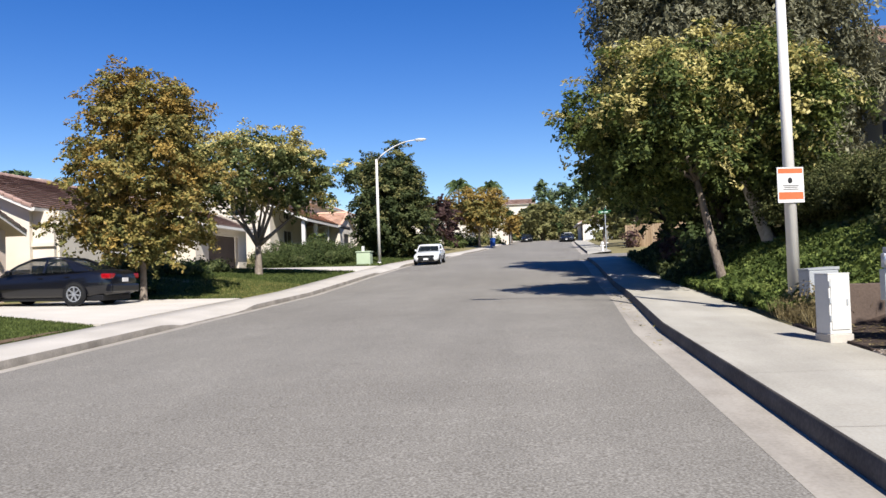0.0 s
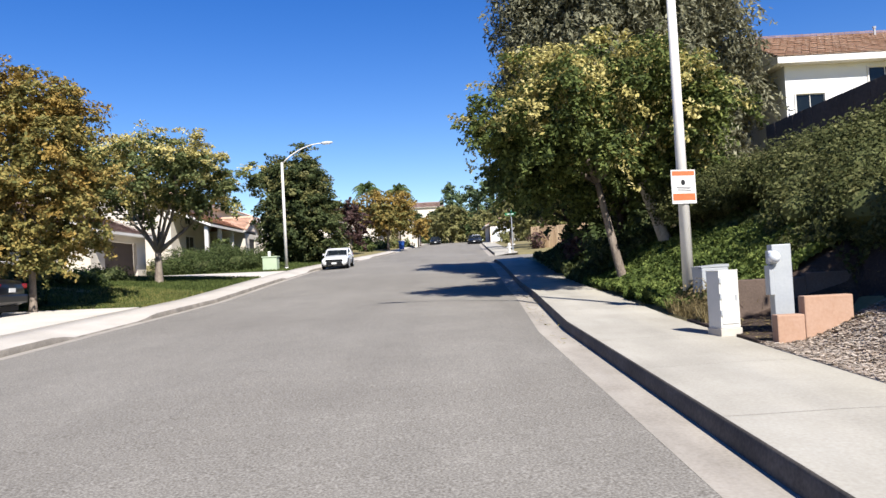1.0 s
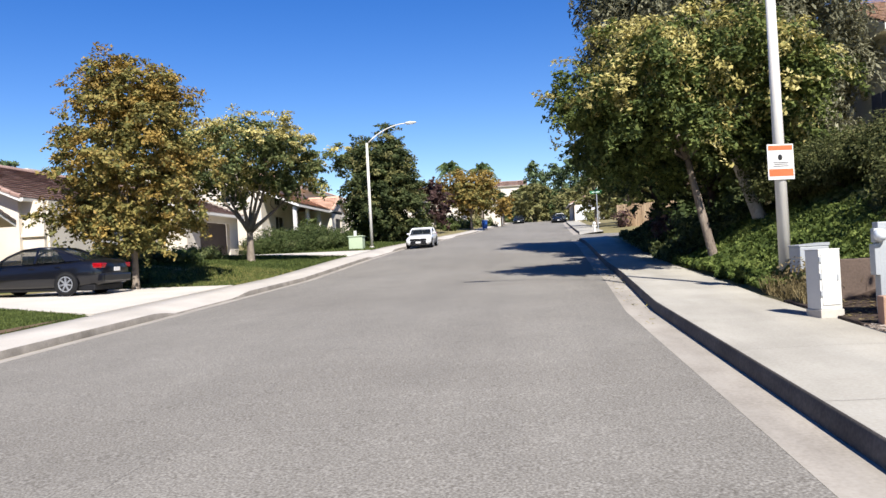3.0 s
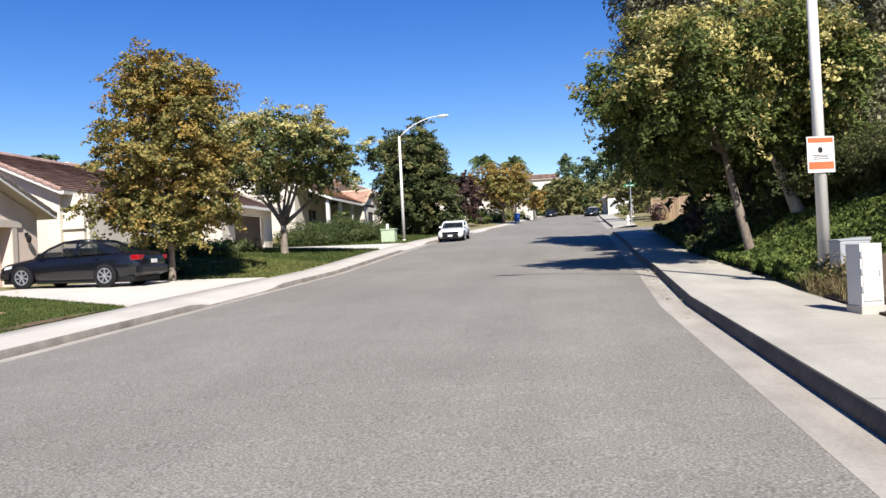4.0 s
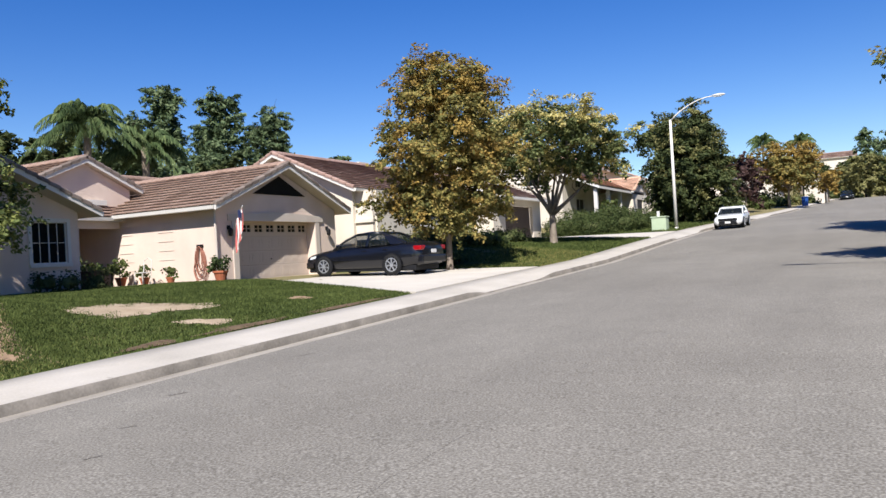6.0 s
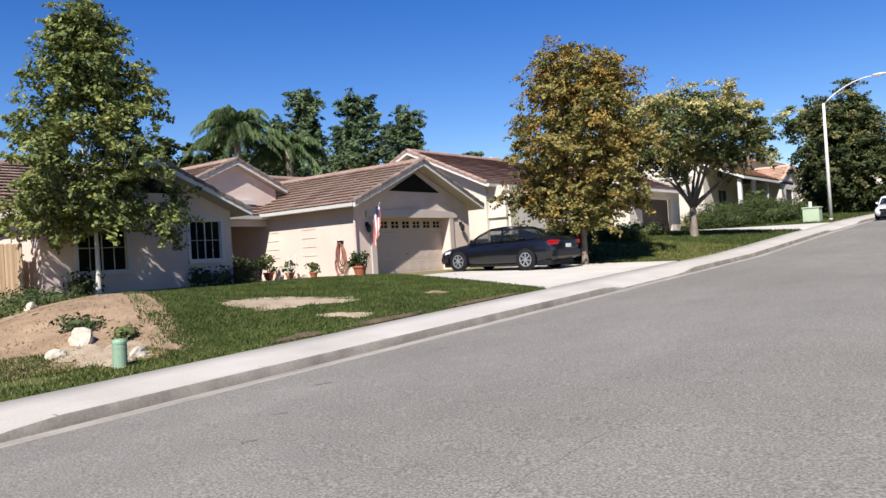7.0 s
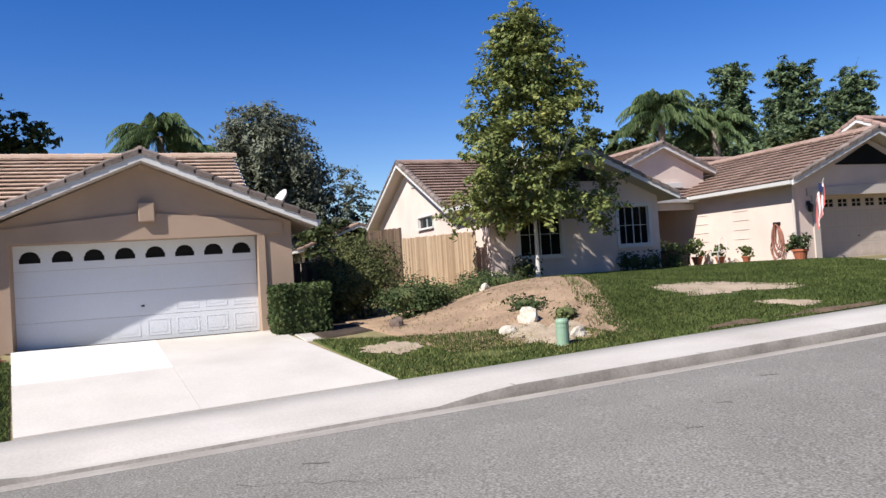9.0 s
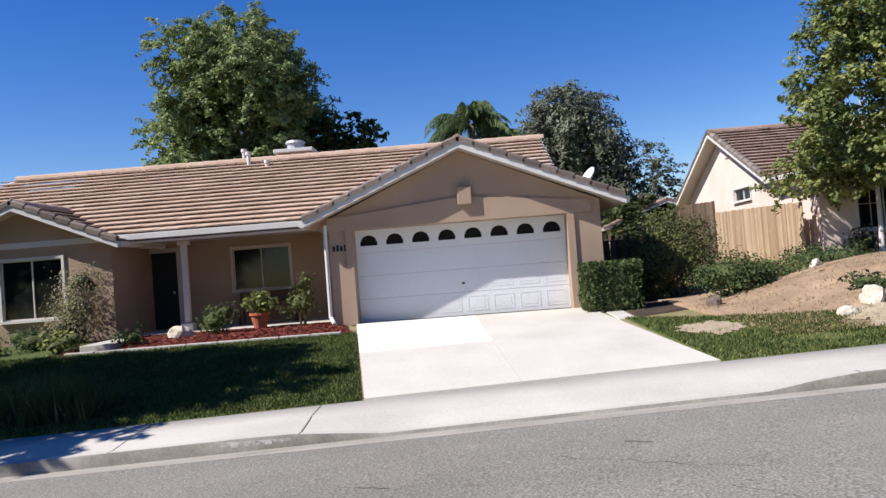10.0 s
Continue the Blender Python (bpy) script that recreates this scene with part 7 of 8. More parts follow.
for k, (az, d, top, r) in enumerate(((-47.8, 62, 12.9, 2.4), (-44.0, 62, 12.4, 2.4), (-40.4, 66, 11.3, 2.1), (-49.6, 68, 10.8, 1.8), (-45.2, 70, 10.0, 2.4), (-41.5, 70, 10.2, 2.2), (-28.5, 60, 10.0, 1.4))):
    x, y = math.sin(radians(az)) * d, math.cos(radians(az)) * d
    conifer(x, y, 0.8, 1.65 + d * math.tan(radians(top + 0.35)) - 0.8, r, LEAF_PINE, "dark pine rising behind the beige house", 90 + k)
palm(math.sin(radians(-52.7)) * 46, math.cos(radians(-52.7)) * 46, 0.8, 9.0, 3.0, "queen palm behind the beige house", 101)
palm(math.sin(radians(-49.2)) * 47, math.cos(radians(-49.2)) * 47, 0.8, 7.9, 2.6, "shorter palm behind the beige house", 102)
for k, (az, d, top) in enumerate(((-56, 50, 10.3), (-54.5, 52, 9.8), (-51, 52, 10.0), (-58.5, 50, 9.9), (-61, 48, 8.6), (-47, 52, 8.4), (-44, 52, 8.2), (-64, 50, 9.0), (-36.5, 56, 8.2))):
    x, y = math.sin(radians(az)) * d, math.cos(radians(az)) * d
    h = 1.65 + d * math.tan(radians(top)) - 0.8
    tree("far_tree", (x, y, 0.8), "bushy green tree behind the beige house", spread(9, 2.2, 2.2, 2.5, h - 1.2, 1.5, 0.9, 110 + k), (LEAF_DARK, LEAF_PALM, LEAF_PINE)[k % 3], BARK_DARK, 2.0, 0.2, size=0.26, per_area=22, clump=0.4)
# trees on the far slope
def on_hill(az, d, top):
    """Place and height of a far tree whose top stands at an angle over the eye."""
    x, y = math.sin(radians(az)) * d, math.cos(radians(az)) * d
    zb_ = gz(x, y)
    return x, y, zb_, max(3.0, 1.65 + d * math.tan(radians(top)) - zb_)


for k, (az, d, top, r) in enumerate(((0.7, 172, 6.8, 2.3), (1.5, 184, 6.2, 2.2), (2.2, 176, 6.6, 2.1), (2.8, 188, 6.3, 2.3), (3.4, 174, 6.9, 2.4), (4.2, 180, 6.7, 2.6), (5.0, 186, 6.5, 2.6))):
    x, y, zb_, h = on_hill(az, d, top)
    conifer(x, y, zb_, h, r, LEAF_PINE, "distant pine on the hill", 130 + k, 0.36, 18, 16, 0.8, 24)
for k, (az, d, top, r, lf) in enumerate(((0.6, 136, 5.1, 2.7, LEAF_OLIVE), (2.9, 134, 4.5, 2.3, LEAF_OLIVE), (1.7, 142, 4.6, 2.2, LEAF_PALM), (-0.4, 150, 4.4, 2.2, LEAF_OLIVE), (-2.2, 160, 4.6, 2.6, LEAF_DARK), (-6.6, 150, 5.4, 3.2, LEAF_DARK), (-8.2, 148, 5.6, 3.4, LEAF_OLIVE), (-5.2, 158, 5.2, 2.8, LEAF_PALM), (4.2, 140, 4.8, 2.6, LEAF_DARK), (5.4, 138, 5.0, 3.0, LEAF_OLIVE), (6.8, 142, 5.4, 3.2, LEAF_DARK), (8.2, 144, 5.6, 3.2, LEAF_DARK), (-0.2, 215, 4.9, 2.6, LEAF_DARK), (-2.4, 220, 4.9, 2.6, LEAF_PINE))):
    x, y, zb_, h = on_hill(az, d, top)
    tree("far_tree", (x, y, zb_), "distant leafy tree up the hill", spread(12, r, r, h * 0.25, h - r * 0.35, r * 0.5, 0.9, 150 + k), lf, BARK_DARK, h * 0.3, 0.22, size=0.34, per_area=22, clump=0.6, per_clump=24)
palm(-14.5, 152, 7.5, 11.5, 3.4, "distant palm over the houses", 161)
palm(-8.4, 150, 7.5, 10.6, 3.4, "second distant palm over the houses", 162)


# ---------------------------------------------------------------- cars
def loft(stations, section, cap=True):
    bm = bmesh.new()
    rings = []
    for st in stations:
        half = section(*st[1:])
        ring = [(st[0], y, z) for y, z in half] + [(st[0], -y, z) for y, z in reversed(half) if y > 1e-6]
        rings.append([bm.verts.new(p) for p in ring])
    for a, b in zip(rings, rings[1:]):
        n = len(a)
        for k in range(n):
            bm.faces.new([a[k], a[(k + 1) % n], b[(k + 1) % n], b[k]])
    if cap:
        bm.faces.new(rings[0])
        bm.faces.new(list(reversed(rings[-1])))
    bmesh.ops.recalc_face_normals(bm, faces=bm.faces[:])
    return bm


def wheel(car, x, y, r, side, spokes=7):
    w = new("wheel")
    w.parent = car
    w.location = (x, y, r)
    s = side
    prof = [(r * 0.66, 0.0), (r * 0.66, -0.1), (r * 0.9, -0.1), (r * 0.99, -0.07), (r, 0), (r * 0.99, 0.07), (r * 0.9, 0.1), (r * 0.66, 0.1), (r * 0.66, 0.0)]
    bm = lathe(prof, (0, 0, 0), 28, False)
    bm.transform(pose(0, 0, 0, 90, 0, 0))
    part("tyre", bm, RUBBER, w, "", False, True)
    bm = bmesh.new()
    add_tube(bm, [(0, s * 0.085, 0), (0, s * 0.1, 0)], [r * 0.18, r * 0.16], 14)
    for k in range(spokes):
        m = pose(0, 0, 0, 0, 360 * k / spokes, 0)
        add_box(bm, -0.021, -0.004, s * 0.07, s * 0.104, r * 0.12, r * 0.64, m)
        add_box(bm, 0.004, 0.021, s * 0.07, s * 0.104, r * 0.12, r * 0.64, m)
    ring = lathe([(r * 0.60, -0.02), (r * 0.68, -0.02), (r * 0.68, 0.02), (r * 0.60, 0.02), (r * 0.60, -0.02)], (0, 0, 0), 28, False)
    ring.transform(pose(0, s * 0.085, 0, 90, 0, 0))
    me = bpy.data.meshes.new("r")
    ring.to_mesh(me)
    ring.free()
    bm.from_mesh(me)
    bpy.data.meshes.remove(me)
    part("rim", bm, ALLOY, w, "bright alloy rim with thin spokes", False)
    bm = lathe([(r * 0.6, 0), (r * 0.6, 0.01)], (0, 0, 0), 20)
    bm.transform(pose(0, s * 0.03, 0, 90, 0, 0))
    part("brake_disc", bm, BLACK_PLASTIC, w, "", False)


def car(loc, rz, paint, label, L=4.8, W=1.82, H=1.45, wb=2.74, front=0.98, boxy=False):
    """x runs from the nose (0) to the tail (L); y is the width."""
    c = thing("car", loc, rz, label, "car")
    k, w = L / 4.8, W / 1.82
    hz = H / 1.45
    if boxy:
        body = [(0, .70, .36, .60, .70), (.06, .86, .24, .64, .76), (.5, .9, .22, .72, .82), (1.35, .91, .21, .80, .90), (2.5, .91, .21, .84, .93), (3.7, .91, .22, .86, .95), (4.3, .9, .25, .88, .99), (4.72, .86, .3, .86, .99), (4.8, .76, .38, .78, .92)]
        roof = [(1.3, .80, .88, .80, .90), (1.95, .84, .9, .72, 1.28), (2.3, .86, .9, .73, 1.35), (3.2, .86, .92, .72, 1.35), (3.6, .84, .94, .70, 1.31), (4.25, .80, .97, .78, .99)]
    else:
        body = [(0, .52, .34, .58, .64), (.1, .70, .26, .62, .70), (.28, .80, .21, .66, .75), (.7, .88, .19, .74, .83), (1.35, .90, .19, .82, .93), (2.4, .91, .19, .87, .96), (3.5, .91, .20, .91, 1.0), (4.15, .89, .23, .93, 1.06), (4.55, .84, .28, .92, 1.06), (4.75, .74, .34, .86, 1.0), (4.8, .66, .42, .78, .90)]
        roof = [(1.28, .74, .90, .74, .93), (1.75, .80, .93, .64, 1.24), (2.15, .82, .94, .60, 1.40), (2.7, .83, .96, .60, 1.45), (3.2, .82, .98, .58, 1.42), (3.65, .79, 1.0, .58, 1.27), (4.2, .72, 1.03, .70, 1.07)]

    def sec(hw, zb_, zs, zt):
        hw *= w
        return [(0, zb_ * hz), (hw * .82, zb_ * hz), (hw * .96, (zb_ + .1) * hz), (hw, (zb_ + zs) / 2 * hz), (hw * .985, zs * hz - .05), (hw * .93, zs * hz + .0), (hw * .78, (zt - .015) * hz), (0, zt * hz)]

    def sec2(hw, zb_, tw, zt):
        hw, tw = hw * w, tw * w
        return [(0, zb_ * hz), (hw, zb_ * hz), (hw + (tw - hw) * .5, (zb_ + zt) / 2 * hz + .01), (tw, (zt - .05) * hz), (tw * .85, (zt - .015) * hz), (0, zt * hz)]
    bm = loft([(a * k, *r) for a, *r in body], sec)
    bmesh.ops.subdivide_edges(bm, edges=[e for e in bm.edges if abs(e.verts[0].co.x - e.verts[1].co.x) > .3], cuts=2)
    part("body", bm, paint, c, "", False, True)
    part("greenhouse", loft([(a * k, *r) for a, *r in roof], sec2), CAR_GLASS, c, "tinted see-through glass", False, True)
    for x0, y0, y1 in ((2.15, -.62, -.1), (2.15, .1, .62), (3.1, -.62, -.1), (3.1, .1, .62)):
        part("seat", box(x0 * k, (x0 + .2) * k, y0 * w, y1 * w, .8 * hz, 1.2 * hz, bevel=.05), BLACK_PLASTIC, c, "", False)
    mid = roof[1:-1] if boxy else roof[2:5]
    top = [(a * k, b, d + .0, e, f) for a, b, d, e, f in mid]
    part("roof_panel", loft([(a, e + .012, f - .075, e + .012, f + .012) for a, b, d, e, f in top], lambda hw, zb_, tw, zt: [(0, zb_ * hz), (hw * w, zb_ * hz), (hw * w, (zt - .03) * hz), (hw * w * .86, (zt - .003) * hz), (0, zt * hz)]), paint, c, "", False, True)
    for s in (-1, 1):
        def Pt(i, f):
            a, b, d, e, t = roof[i]
            yb, yt = b * w, e * w
            return (a * k, s * (yb + (yt - yb) * f + .006), (d + (t - .05 - d) * f) * hz)
        n = len(roof)
        part("front_pillar", tube([Pt(0, 1), Pt(1, 1), Pt(2, 1)], .035, 6), paint, c, "", False)
        part("rear_pillar", tube([Pt(n - 3, 1), Pt(n - 2, 1), Pt(n - 1, 1)], .05, 6), paint, c, "", False)
        part("centre_pillar", tube([Pt(n // 2, 0), Pt(n // 2, 1)], .035, 6), paint, c, "", False)
        a0, a1 = roof[n - 3], roof[n - 1]
        quarter = [Pt(n - 2, 0), Pt(n - 1, .9), Pt(n - 2, 1), Pt(n - 3, 1)]
        part("quarter_panel", prism([Vector(q) for q in quarter], (0, s * .012, 0)), paint, c, "", False)
        for xx in (front * k, front * k + wb):
            bm = lathe([(.372, 0), (.372, .005)], (0, 0, 0), 26)
            bm.transform(pose(xx, s * (.912 * w), .335 * hz, 90 if s < 0 else -90, 0, 0))
            part("wheel_arch", bm, BLACK_PLASTIC, c, "", False)
            wheel(c, xx, s * (.84 * w), .335, s)
        part("door_handle", box((2.55) * k, (2.72) * k, s * .905 * w, s * .925 * w, .80 * hz, .83 * hz, bevel=.005), paint if not boxy else BLACK_PLASTIC, c, "", False)
        part("door_handle", box((3.38) * k, (3.55) * k, s * .905 * w, s * .925 * w, .83 * hz, .86 * hz, bevel=.005), paint if not boxy else BLACK_PLASTIC, c, "", False)
        part("mirror", box(1.55 * k, 1.72 * k, s * .86 * w, s * 1.0 * w, .92 * hz, 1.04 * hz, bevel=.03), paint, c, "", False)
        part("side_trim", box(1.3 * k, 3.6 * k, s * .905 * w, s * .922 * w, .5 * hz, .54 * hz, bevel=.004), paint if not boxy else BLACK_PLASTIC, c, "", False)
        part("tail_lamp", box(4.5 * k, 4.79 * k, s * .50 * w, s * .835 * w, .78 * hz, .93 * hz, bevel=.03), RED_LENS, c, "red tail lamp", False)
        part("headlamp", prism([(.05 * k, s * .57 * w, .56 * hz), (.29 * k, s * .795 * w, .57 * hz), (.6 * k, s * .872 * w, .62 * hz), (.33 * k, s * .64 * w, .6 * hz)], (0.03, 0, .09 * hz)), CLEAR_LENS, c, "clear headlamp", False)
    part("front_bumper", loft([(-.03, .48), (.06, .68), (.25, .80), (.5, .865)], lambda hw: [(0, .25 * hz), (hw * w * .93, .25 * hz), (hw * w + .012, .31 * hz), (hw * w + .012, .45 * hz), (hw * w * .96, .49 * hz), (0, .49 * hz)]), BLACK_PLASTIC if boxy else paint, c, "", False)
    part("rear_bumper", box(4.62 * k, 4.84 * k, -.78 * w, .78 * w, .36 * hz, .62 * hz, bevel=.05), BLACK_PLASTIC if boxy else paint, c, "", False)
    part("grille", box(-.015, .12, -(.60 if boxy else .42) * w, (.60 if boxy else .42) * w, (.50 if boxy else .54) * hz, .66 * hz, bevel=.015), BLACK_PLASTIC, c, "", False)
    # black box below the floor, added as the dark shade under the car
    part("underbody_shade", box(.25 * k, 4.55 * k, -.78 * w, .78 * w, .13 * hz, .3 * hz, bevel=.03), BLACK_PLASTIC, c, "", False)
    part("number_plate", box(-.05, -.03, -.16, .16, .34 * hz, .46 * hz), SIGN_WHITE, c, "blank white number plate", False)
    part("number_plate", box(4.80 * k, 4.815 * k, -.16, .16, .68 * hz, .80 * hz), SIGN_WHITE, c, "blank white number plate", False)
    return c


# nose towards the garage, tail towards the street
pitch_b = zb(-14.9, 22.3)
cd = car((-17.2, 22.35, pitch_b - 0.02), 0, CAR_DARK, "dark grey sedan parked on the driveway")
cd.matrix_world = pose(-17.25, 22.35, zb(-16.0, 22.3) + 0.03, 0, math.degrees(math.atan2(zb(-16.2, 22.3) - zb(-13.5, 22.3), 2.7)), 0)
cw = car((-6.95, 49.2, float(z_road(49.2))), 90, CAR_WHITE, "old white hatchback with black bumpers parked at the kerb", 4.2, 1.66, 1.38, 2.45, 0.86, True)
cw.matrix_world = pose(-6.95, 49.0, float(z_road(49.8)) + 0.0, 0, 0, 90) @ pose(0, 0, 0, 0, -2.9, 0)
for k, (x, y, rz, p, lab) in enumerate(((4.9, 118.0, 90, CAR_DARK, "dark car parked near the crest"), (5.6, 126.0, 90, CAR_WHITE, "pale car parked near the crest"), (-1.2, 128.0, 90, CAR_DARK, "dark car parked beside the hedge"))):
    car((x, y, float(z_road(y)) + 0.05), rz, p, lab)

# ---------------------------------------------------------------- yard things of house B
GB = PB
fl = thing("flag", (BX + 0.1, 20.45, 3.0), 0, "faded striped cloth flag hanging limp from a pole", "flag")
part("flag_pole", tube([(BX + 0.02, 20.5, 2.75), (BX + 0.75, 20.3, 3.75)], 0.016, 6), BOX_WHITE, fl)
for k in range(9):
    bm = bmesh.new()
    vs = []
    n = 8
    for j in range(n + 1):
        t = j / n
        for e in (0, 1):
            q = (k + e) / 9
            fold = 0.035 * math.sin(q * 15 + 2 * t)
            vs.append(bm.verts.new((BX + 0.74 - 0.46 * q + 0.02 * math.sin(5 * t + k), 20.27 + 0.12 * q + fold, 3.7 - 0.6 * q - (0.8 + 0.2 * q) * t)))
    for j in range(n):
        bm.faces.new([vs[2 * j], vs[2 * j + 1], vs[2 * j + 3], vs[2 * j + 2]])
    part("stripe", bm, FLAG_RED if k % 2 == 0 else FLAG_WHITE, fl)
part("canton", box(BX + 0.62, BX + 0.75, 20.19, 20.202, 3.32, 3.6), FLAG_BLUE, fl)
lamp = thing("wall_lamp", (BX + 0.05, 20.3, 2.9), 0, "black wall lantern beside the garage door", "wall lamp")
part("bracket", box(BX, BX + 0.1, 20.26, 20.34, 2.95, 3.1), BLACK_PLASTIC, lamp)
part("lantern", lathe([(0.04, 0), (0.08, 0.05), (0.09, 0.22), (0.03, 0.3)], (BX + 0.14, 20.3, 2.72), 10), BLACK_PLASTIC, lamp)
lamp2 = thing("wall_lamp", (BX + 0.05, 26.0, 2.9), 0, "black wall lantern beside the garage door", "wall lamp")
part("bracket", box(BX, BX + 0.1, 25.9, 25.98, 2.95, 3.1), BLACK_PLASTIC, lamp2)
part("lantern", lathe([(0.04, 0), (0.08, 0.05), (0.09, 0.22), (0.03, 0.3)], (BX + 0.14, 25.94, 2.72), 10), BLACK_PLASTIC, lamp2)
SY = BM - 3.45
for i, x in enumerate((-24.0, -21.9)):
    tr = thing("trellis", (x, SY - 0.03, GB), 0, "thin wall trellis of short horizontal bars", "trellis")
    for j in range(6):
        part("rung", tube([(x - 0.38, SY - 0.012, GB + 0.55 + 0.33 * j), (x + 0.38, SY - 0.012, GB + 0.55 + 0.33 * j)], 0.008, 5), TRIM_B, tr)
hr = thing("garden_hose", (-20.2, SY - 0.15, GB), 0, "red garden hose coiled on a wall hook", "hose")
for j in range(8):
    r0, r1 = 0.30 - 0.03 * j, 0.66 - 0.045 * j
    pts = [(-20.2 + r0 * math.cos(a) * (1.15 if math.sin(a) < 0 else 0.85), SY - 0.06 - 0.03 * (j % 3), GB + 1.28 - r1 + r1 * math.sin(a)) for a in [2 * math.pi * q / 24 for q in range(25)]]
    part("coil", tube(pts, 0.017, 6), HOSE_RED, hr)
part("hook", box(-20.32, -20.08, SY - 0.1, SY, GB + 1.25, GB + 1.35), BLACK_PLASTIC, hr)


def potted(x, y, s, leaf, label, tall=1.0):
    z = gz(x, y) + 0.03
    t = thing("plant_pot", (x, y, z), 0, label, "plant pot")
    part("pot", lathe([(0.16 * s, 0), (0.24 * s, 0.3 * s), (0.27 * s, 0.31 * s), (0.27 * s, 0.38 * s), (0.23 * s, 0.38 * s)], (x, y, z), 14), TERRACOTTA, t)
    v, f = leaf_quads(blob_points([(x, y, z + (0.38 + 0.25 * tall) * s, 0.36 * s, 0.36 * s, 0.3 * s * tall)], 240, 0.6, 0.8, 0.08, 14), 0.08)
    raw("foliage", v, f, leaf, t)


potted(-19.0, 19.35, 0.95, LEAF_HEDGE, "large terracotta pot with a round green shrub")
potted(-21.1, 19.1, 0.6, LEAF_SHRUB, "small pot with a little plant by the wall")
potted(-22.4, 19.1, 0.7, LEAF_SHRUB, "small pot with a little plant by the wall")
potted(-23.5, 19.0, 0.8, LEAF_SHRUB, "medium pot with spiky leaves by the wall", 1.5)
potted(-24.4, 18.8, 0.7, LEAF_HEDGE, "medium pot with a leafy plant near the entry", 1.6)
gc = thing("garden_chair", (-22.0, 18.7, GB), 0, "small white metal garden chair", "chair")
zc = gz(-22, 18.7) + 0.03
part("seat", box(-22.22, -21.8, 18.5, 18.9, zc + 0.42, zc + 0.45, bevel=0.01), TRIM, gc)
for x, y in ((-22.2, 18.52), (-21.82, 18.52), (-22.2, 18.88), (-21.82, 18.88)):
    part("leg", tube([(x, y, zc), (x, y, zc + 0.43)], 0.014, 6), TRIM, gc)
part("backrest", tube([(-22.2, 18.9, zc + 0.43), (-22.2, 18.95, zc + 0.85), (-22.0, 18.96, zc + 0.95), (-21.82, 18.95, zc + 0.85), (-21.82, 18.9, zc + 0.43)], 0.014, 6), TRIM, gc)
gt = thing("planter_stand", (-23.2, 18.4, GB), 0, "dark metal stand with hanging leaves", "planter")
zt_ = gz(-23.2, 18.4) + 0.03
part("tray", box(-23.5, -22.95, 18.2, 18.6, zt_ + 0.45, zt_ + 0.52, bevel=0.01), BLACK_PLASTIC, gt)
for x, y in ((-23.45, 18.25), (-23.0, 18.25), (-23.45, 18.55), (-23.0, 18.55)):
    part("leg", tube([(x, y, zt_), (x, y, zt_ + 0.45)], 0.016, 6), BLACK_PLASTIC, gt)
v_, f_ = leaf_quads(blob_points([(-23.2, 18.4, zt_ + 0.6, 0.35, 0.25, 0.18)], 200, 0.6, 0.8, 0.08, 14), 0.08)
raw("foliage", v_, f_, LEAF_SHRUB, gt)
wbx = thing("planter_box", (-24.0, 17.9, GB), 0, "dark low planter box with small plants near the entry", "planter")
part("box_body", box(-24.6, -23.3, 17.6, 18.1, gz(-24, 17.8) - 0.02, gz(-24, 17.8) + 0.62, bevel=0.02), FENCE_DARK, wbx)
v_, f_ = leaf_quads(blob_points([(-24.2, 17.85, gz(-24, 17.8) + 0.85, 0.35, 0.25, 0.3), (-23.6, 17.85, gz(-24, 17.8) + 0.75, 0.2, 0.2, 0.2)], 120, 0.6, 0.6, 0.1, 12), 0.09)
raw("foliage", v_, f_, LEAF_SHRUB, wbx)
for x, y in ((-21.0, 15.2), (-21.0, 14.4), (-21.1, 16.2), (-21.0, 10.6)):
    bush("shrub", x, y, "dark low shrub against the front wall", [(0, 0, 0.3, 0.4, 0.5, 0.4)], LEAF_DARK, 0.07, 150)
pl = thing("wall_plaque", (-25.0, 18.3, 4.6), 0, "white box light under the entry gable", "light")
part("box_body", box(-25.0, -24.85, 17.75, 18.1, 4.35, 4.7, bevel=0.01), TRIM, pl)
part("ledge", box(-25.0, -24.8, 18.1, 19.6, 4.2, 4.4, bevel=0.01), TRIM, pl)

# pedestals and boxes along the pavement
up = thing("utility_pedestal", (-10.25, 5.7, gz(-10.25, 5.7)), 0, "pale green cylindrical utility pedestal in the grass", "utility box")
z0_ = gz(-10.25, 5.7)
part("tube", lathe([(0.095, -0.05), (0.095, 0.36), (0.1, 0.36), (0.1, 0.39), (0.085, 0.42), (0.03, 0.43)], (-10.25, 5.7, z0_), 18), GREEN_ENAMEL, up, smooth=False)
part("band", lathe([(0.099, 0.3), (0.099, 0.33)], (-10.25, 5.7, z0_), 18), GREEN_ENAMEL, up)
gb = thing("utility_box", (-11.0, 49.2, 2.3), 0, "pale green transformer box on the grass", "utility box")
part("body", box(-11.45, -10.55, 48.8, 49.6, gz(-11, 49.2) - 0.05, gz(-11, 49.2) + 0.85, bevel=0.03), GREEN_PALE, gb)
part("lid", box(-11.5, -10.5, 48.75, 49.65, gz(-11, 49.2) + 0.85, gz(-11, 49.2) + 0.92, bevel=0.02), GREEN_PALE, gb)
part("vent_post", box(-11.15, -11.0, 49.1, 49.25, gz(-11, 49.2) + 0.92, gz(-11, 49.2) + 1.25), SIGN_WHITE, gb)

TAR = material("old_tar", ["575149", "67615a"], 0.9, 3, 30, 0.3, 0.004)
JOINT = material("joint_dirt", ["6c655c", "80786e"], 0.95, 3, 30, 0.2, 0.003)
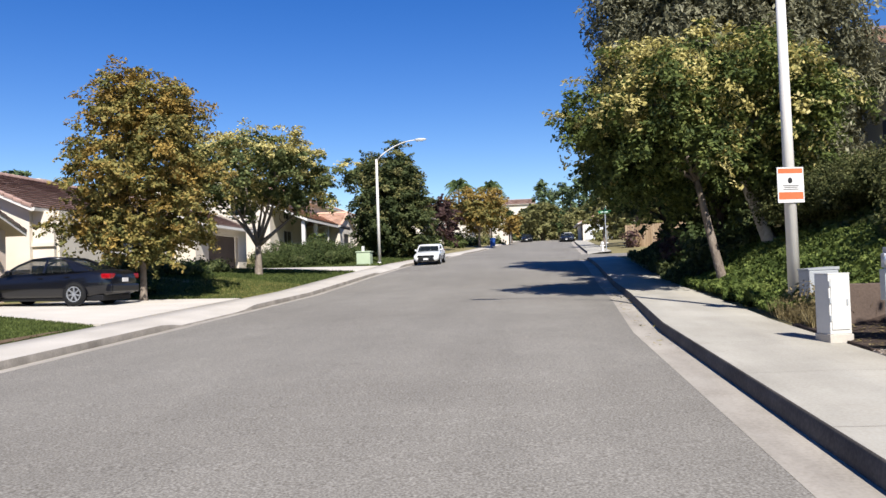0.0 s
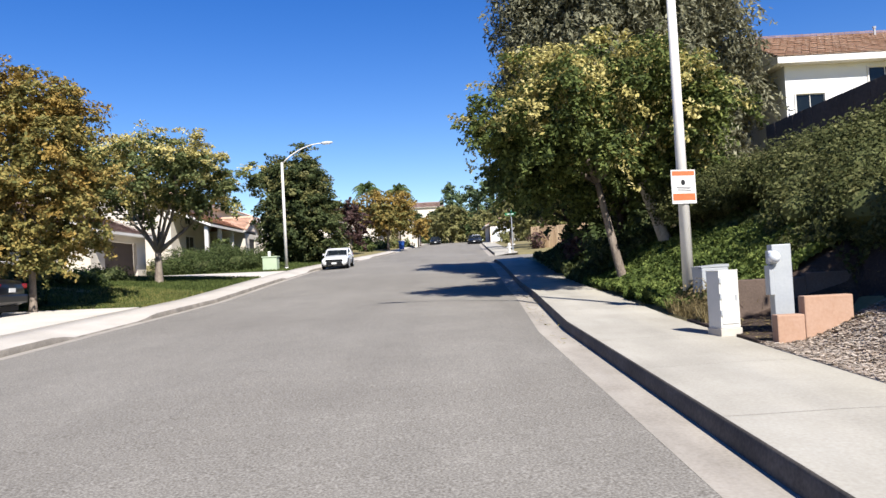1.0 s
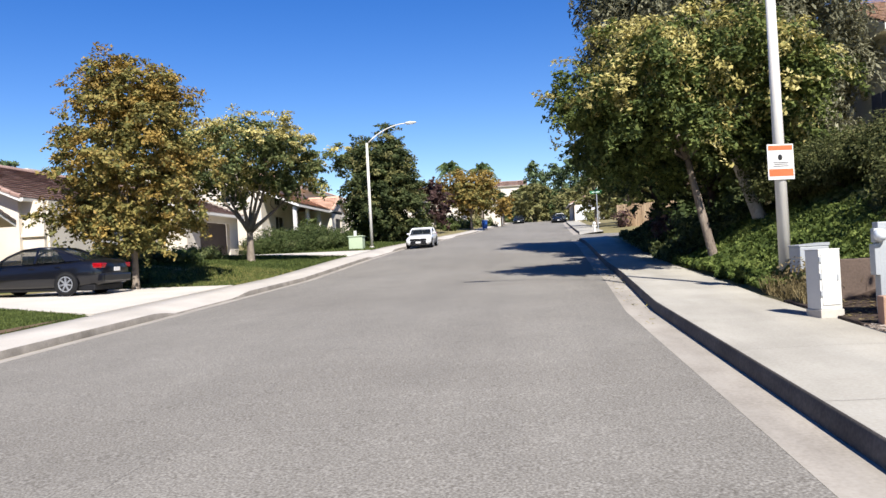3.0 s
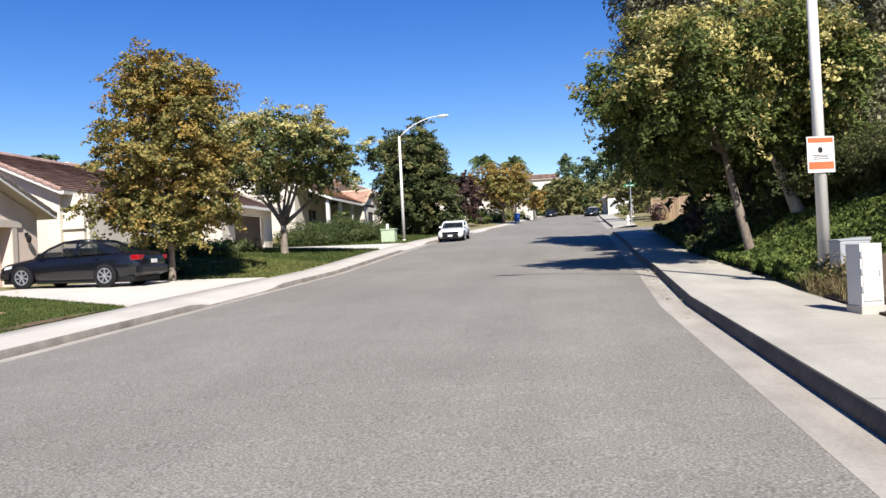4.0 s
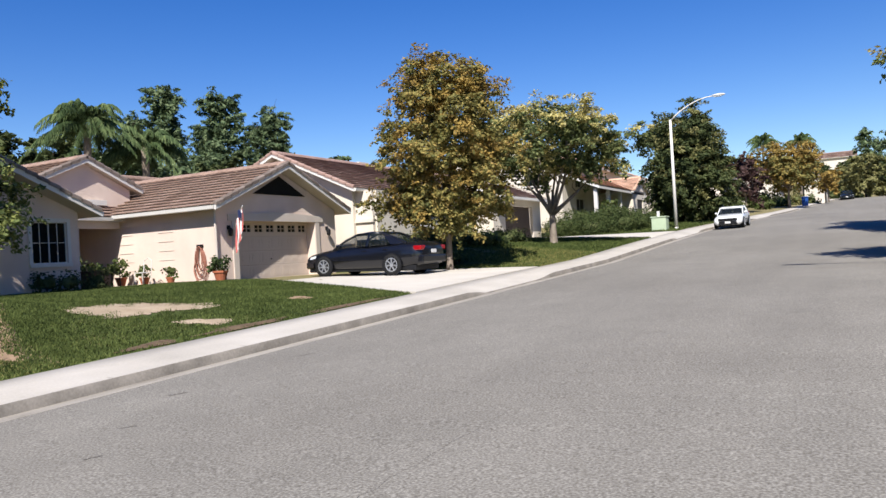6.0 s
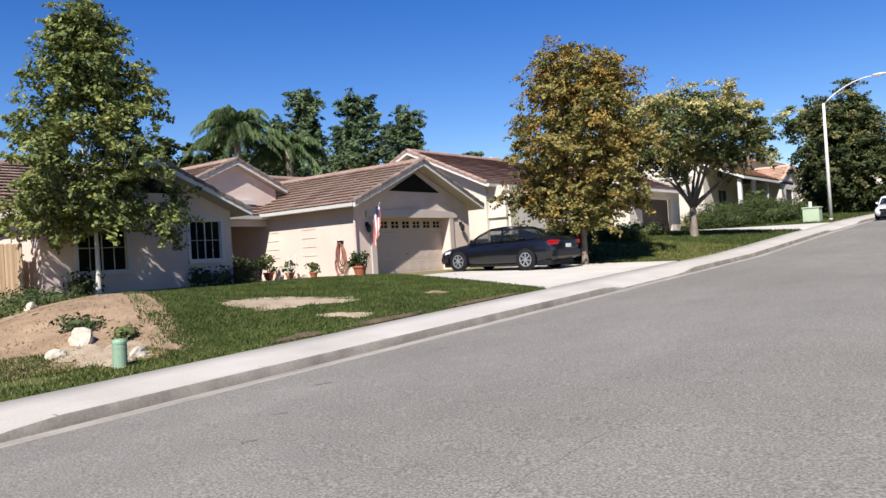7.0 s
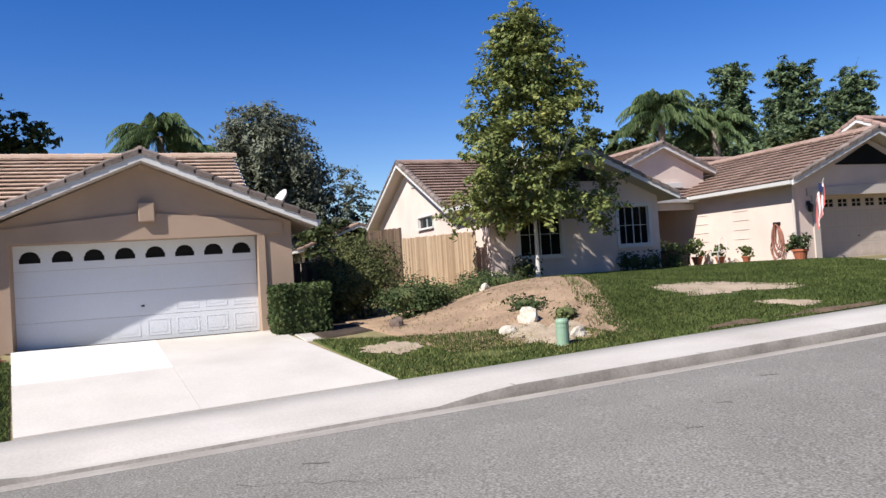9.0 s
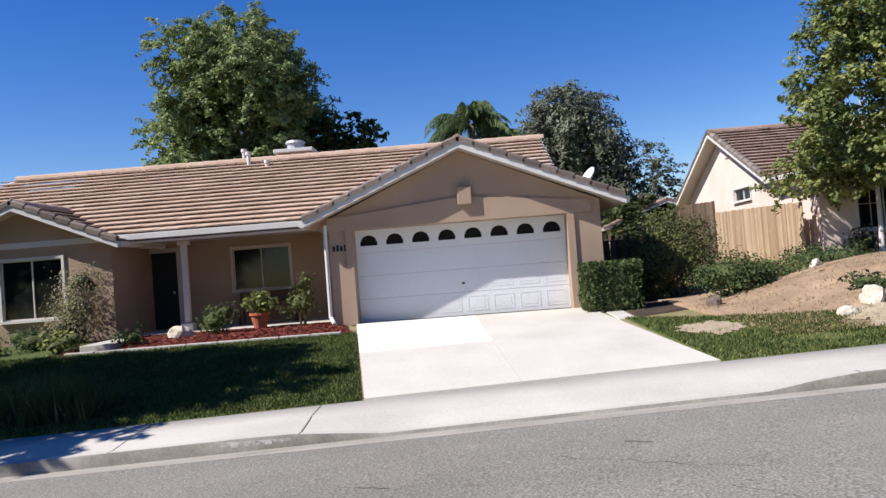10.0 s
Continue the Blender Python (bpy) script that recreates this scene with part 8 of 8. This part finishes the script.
# marks on the street: joints of the gutter and pavement, drain marks, cracks, painted kerb number
for sgn, ys in ((-1, [-8.4, -6.3, -3.95, -1.9, 3.95, 6.64, 9.0, 11.4, 13.8, 16.6, 26.5, 29.0, 31.5, 34.0, 36.5]), (1, [1.5, 4.0, 6.4, 8.8, 11.2, 13.6, 16.0, 18.4, 20.8])):
    for y in ys:
        hw, wk = HALF_SIDE[sgn], WALK_SIDE[sgn]
        hk_ = kerb_height(y, DROPS_L, 0.112) if sgn < 0 else kerb_height(y, DROPS_R, 0.165)
        bm = bmesh.new()
        p = [(hw + 0.02, 0.0), (hw + 0.037, hk_ + 0.002), (hw + KERB_W, hk_ + 0.002), (hw + KERB_W + 0.5 * wk, 0.35 * hk_ + 0.65 * 0.15 + 0.023), (hw + KERB_W + wk - 0.02, 0.174)]
        if sgn < 0 and y > 0:
            p = p[:3]
        hj = 0.006 if sgn < 0 else 0.003
        fl_ = float(flare(y)) if sgn > 0 else 0.0
        a = [bm.verts.new((float(x_mid(y)) + sgn * o + fl_, y - hj, float(z_road(y)) + h)) for o, h in p]
        b = [bm.verts.new((float(x_mid(y)) + sgn * o + fl_, y + hj, float(z_road(y)) + h)) for o, h in p]
        for k in range(len(p) - 1):
            bm.faces.new([a[k], a[k + 1], b[k + 1], b[k]])
        tagged(part("pavement_joint", bm, JOINT), "narrow dark joint across kerb and pavement", "joint", "", "structure")


def crack(pts, w, label, mat=None):
    bm = bmesh.new()
    rows = []
    for i, (x, y) in enumerate(pts):
        d = Vector((pts[min(i + 1, len(pts) - 1)][0] - pts[max(i - 1, 0)][0], pts[min(i + 1, len(pts) - 1)][1] - pts[max(i - 1, 0)][1], 0)).normalized()
        n = Vector((-d.y, d.x, 0)) * w * random.uniform(0.4, 1.2)
        o = abs(x - float(x_mid(y)))
        z = float(z_road(y)) + np.interp(o, [0, E_ROAD / 2, 4.9, 9], [0.06, 0.045, 0.0, 0.0]) + 0.004
        rows.append((bm.verts.new((x + n.x, y + n.y, z)), bm.verts.new((x - n.x, y - n.y, z))))
    for a, b in zip(rows, rows[1:]):
        bm.faces.new([a[0], a[1], b[1], b[0]])
    tagged(part("road_crack", bm, mat or TAR), label, "crack", "", "structure")


def wander(x0, y0, x1, y1, n, amp):
    return [(x0 + (x1 - x0) * k / n + random.uniform(-amp, amp), y0 + (y1 - y0) * k / n + random.uniform(-amp, amp)) for k in range(n + 1)]


crack(wander(-2.9, 2.2, -2.75, 12.5, 60, 0.03), 0.0016, "fine crack along the middle seam of the street")
crack(wander(-5.4, 1.6, -4.2, 2.4, 14, 0.05), 0.003, "short crack in the asphalt")
crack(wander(-6.6, 0.6, -5.7, 1.9, 12, 0.05), 0.004, "short dark crack in the asphalt")
for x, y, l in ((-7.2, 8.7, 0.3), (-7.0, 6.3, 0.18), (-6.2, 5.0, 0.15), (-5.6, 4.2, 0.12), (-6.9, 1.2, 0.2), (-6.3, -1.0, 0.25), (-6.8, 22.5, 0.5), (-5.9, 26.0, 0.5), (-5.2, 14.0, 0.2)):
    crack(wander(x, y, x + l * 0.5, y + l, 5, 0.03), 0.013, "dark tar spot on the asphalt")
bm = bmesh.new()
xk = float(x_mid(0)) - HALF_SIDE[-1]
add_box(bm, xk - 0.02, xk - 0.012, -2.72, -1.98, float(z_road(-2.3)) + 0.012, float(z_road(-2.3)) + 0.078)
for k in range(5):
    y = -2.62 + 0.12 * k
    add_box(bm, xk - 0.012, xk - 0.009, y, y + 0.08, float(z_road(y)) + 0.025 + 0.006 * (k % 2), float(z_road(y)) + 0.07)
tagged(part("kerb_mark", bm, SCUFF), "worn white painted bars on the kerb face", "paint mark", "", "structure")
# a few leaves along the kerbs
litter("fallen_leaves", [(1.7, 12), (2.2, 30), (2.9, 30), (2.2, 12)], 160, 0.035, LEAF_AUTUMN, "fallen leaves in the gutter", 71, 0.37, "leaves")
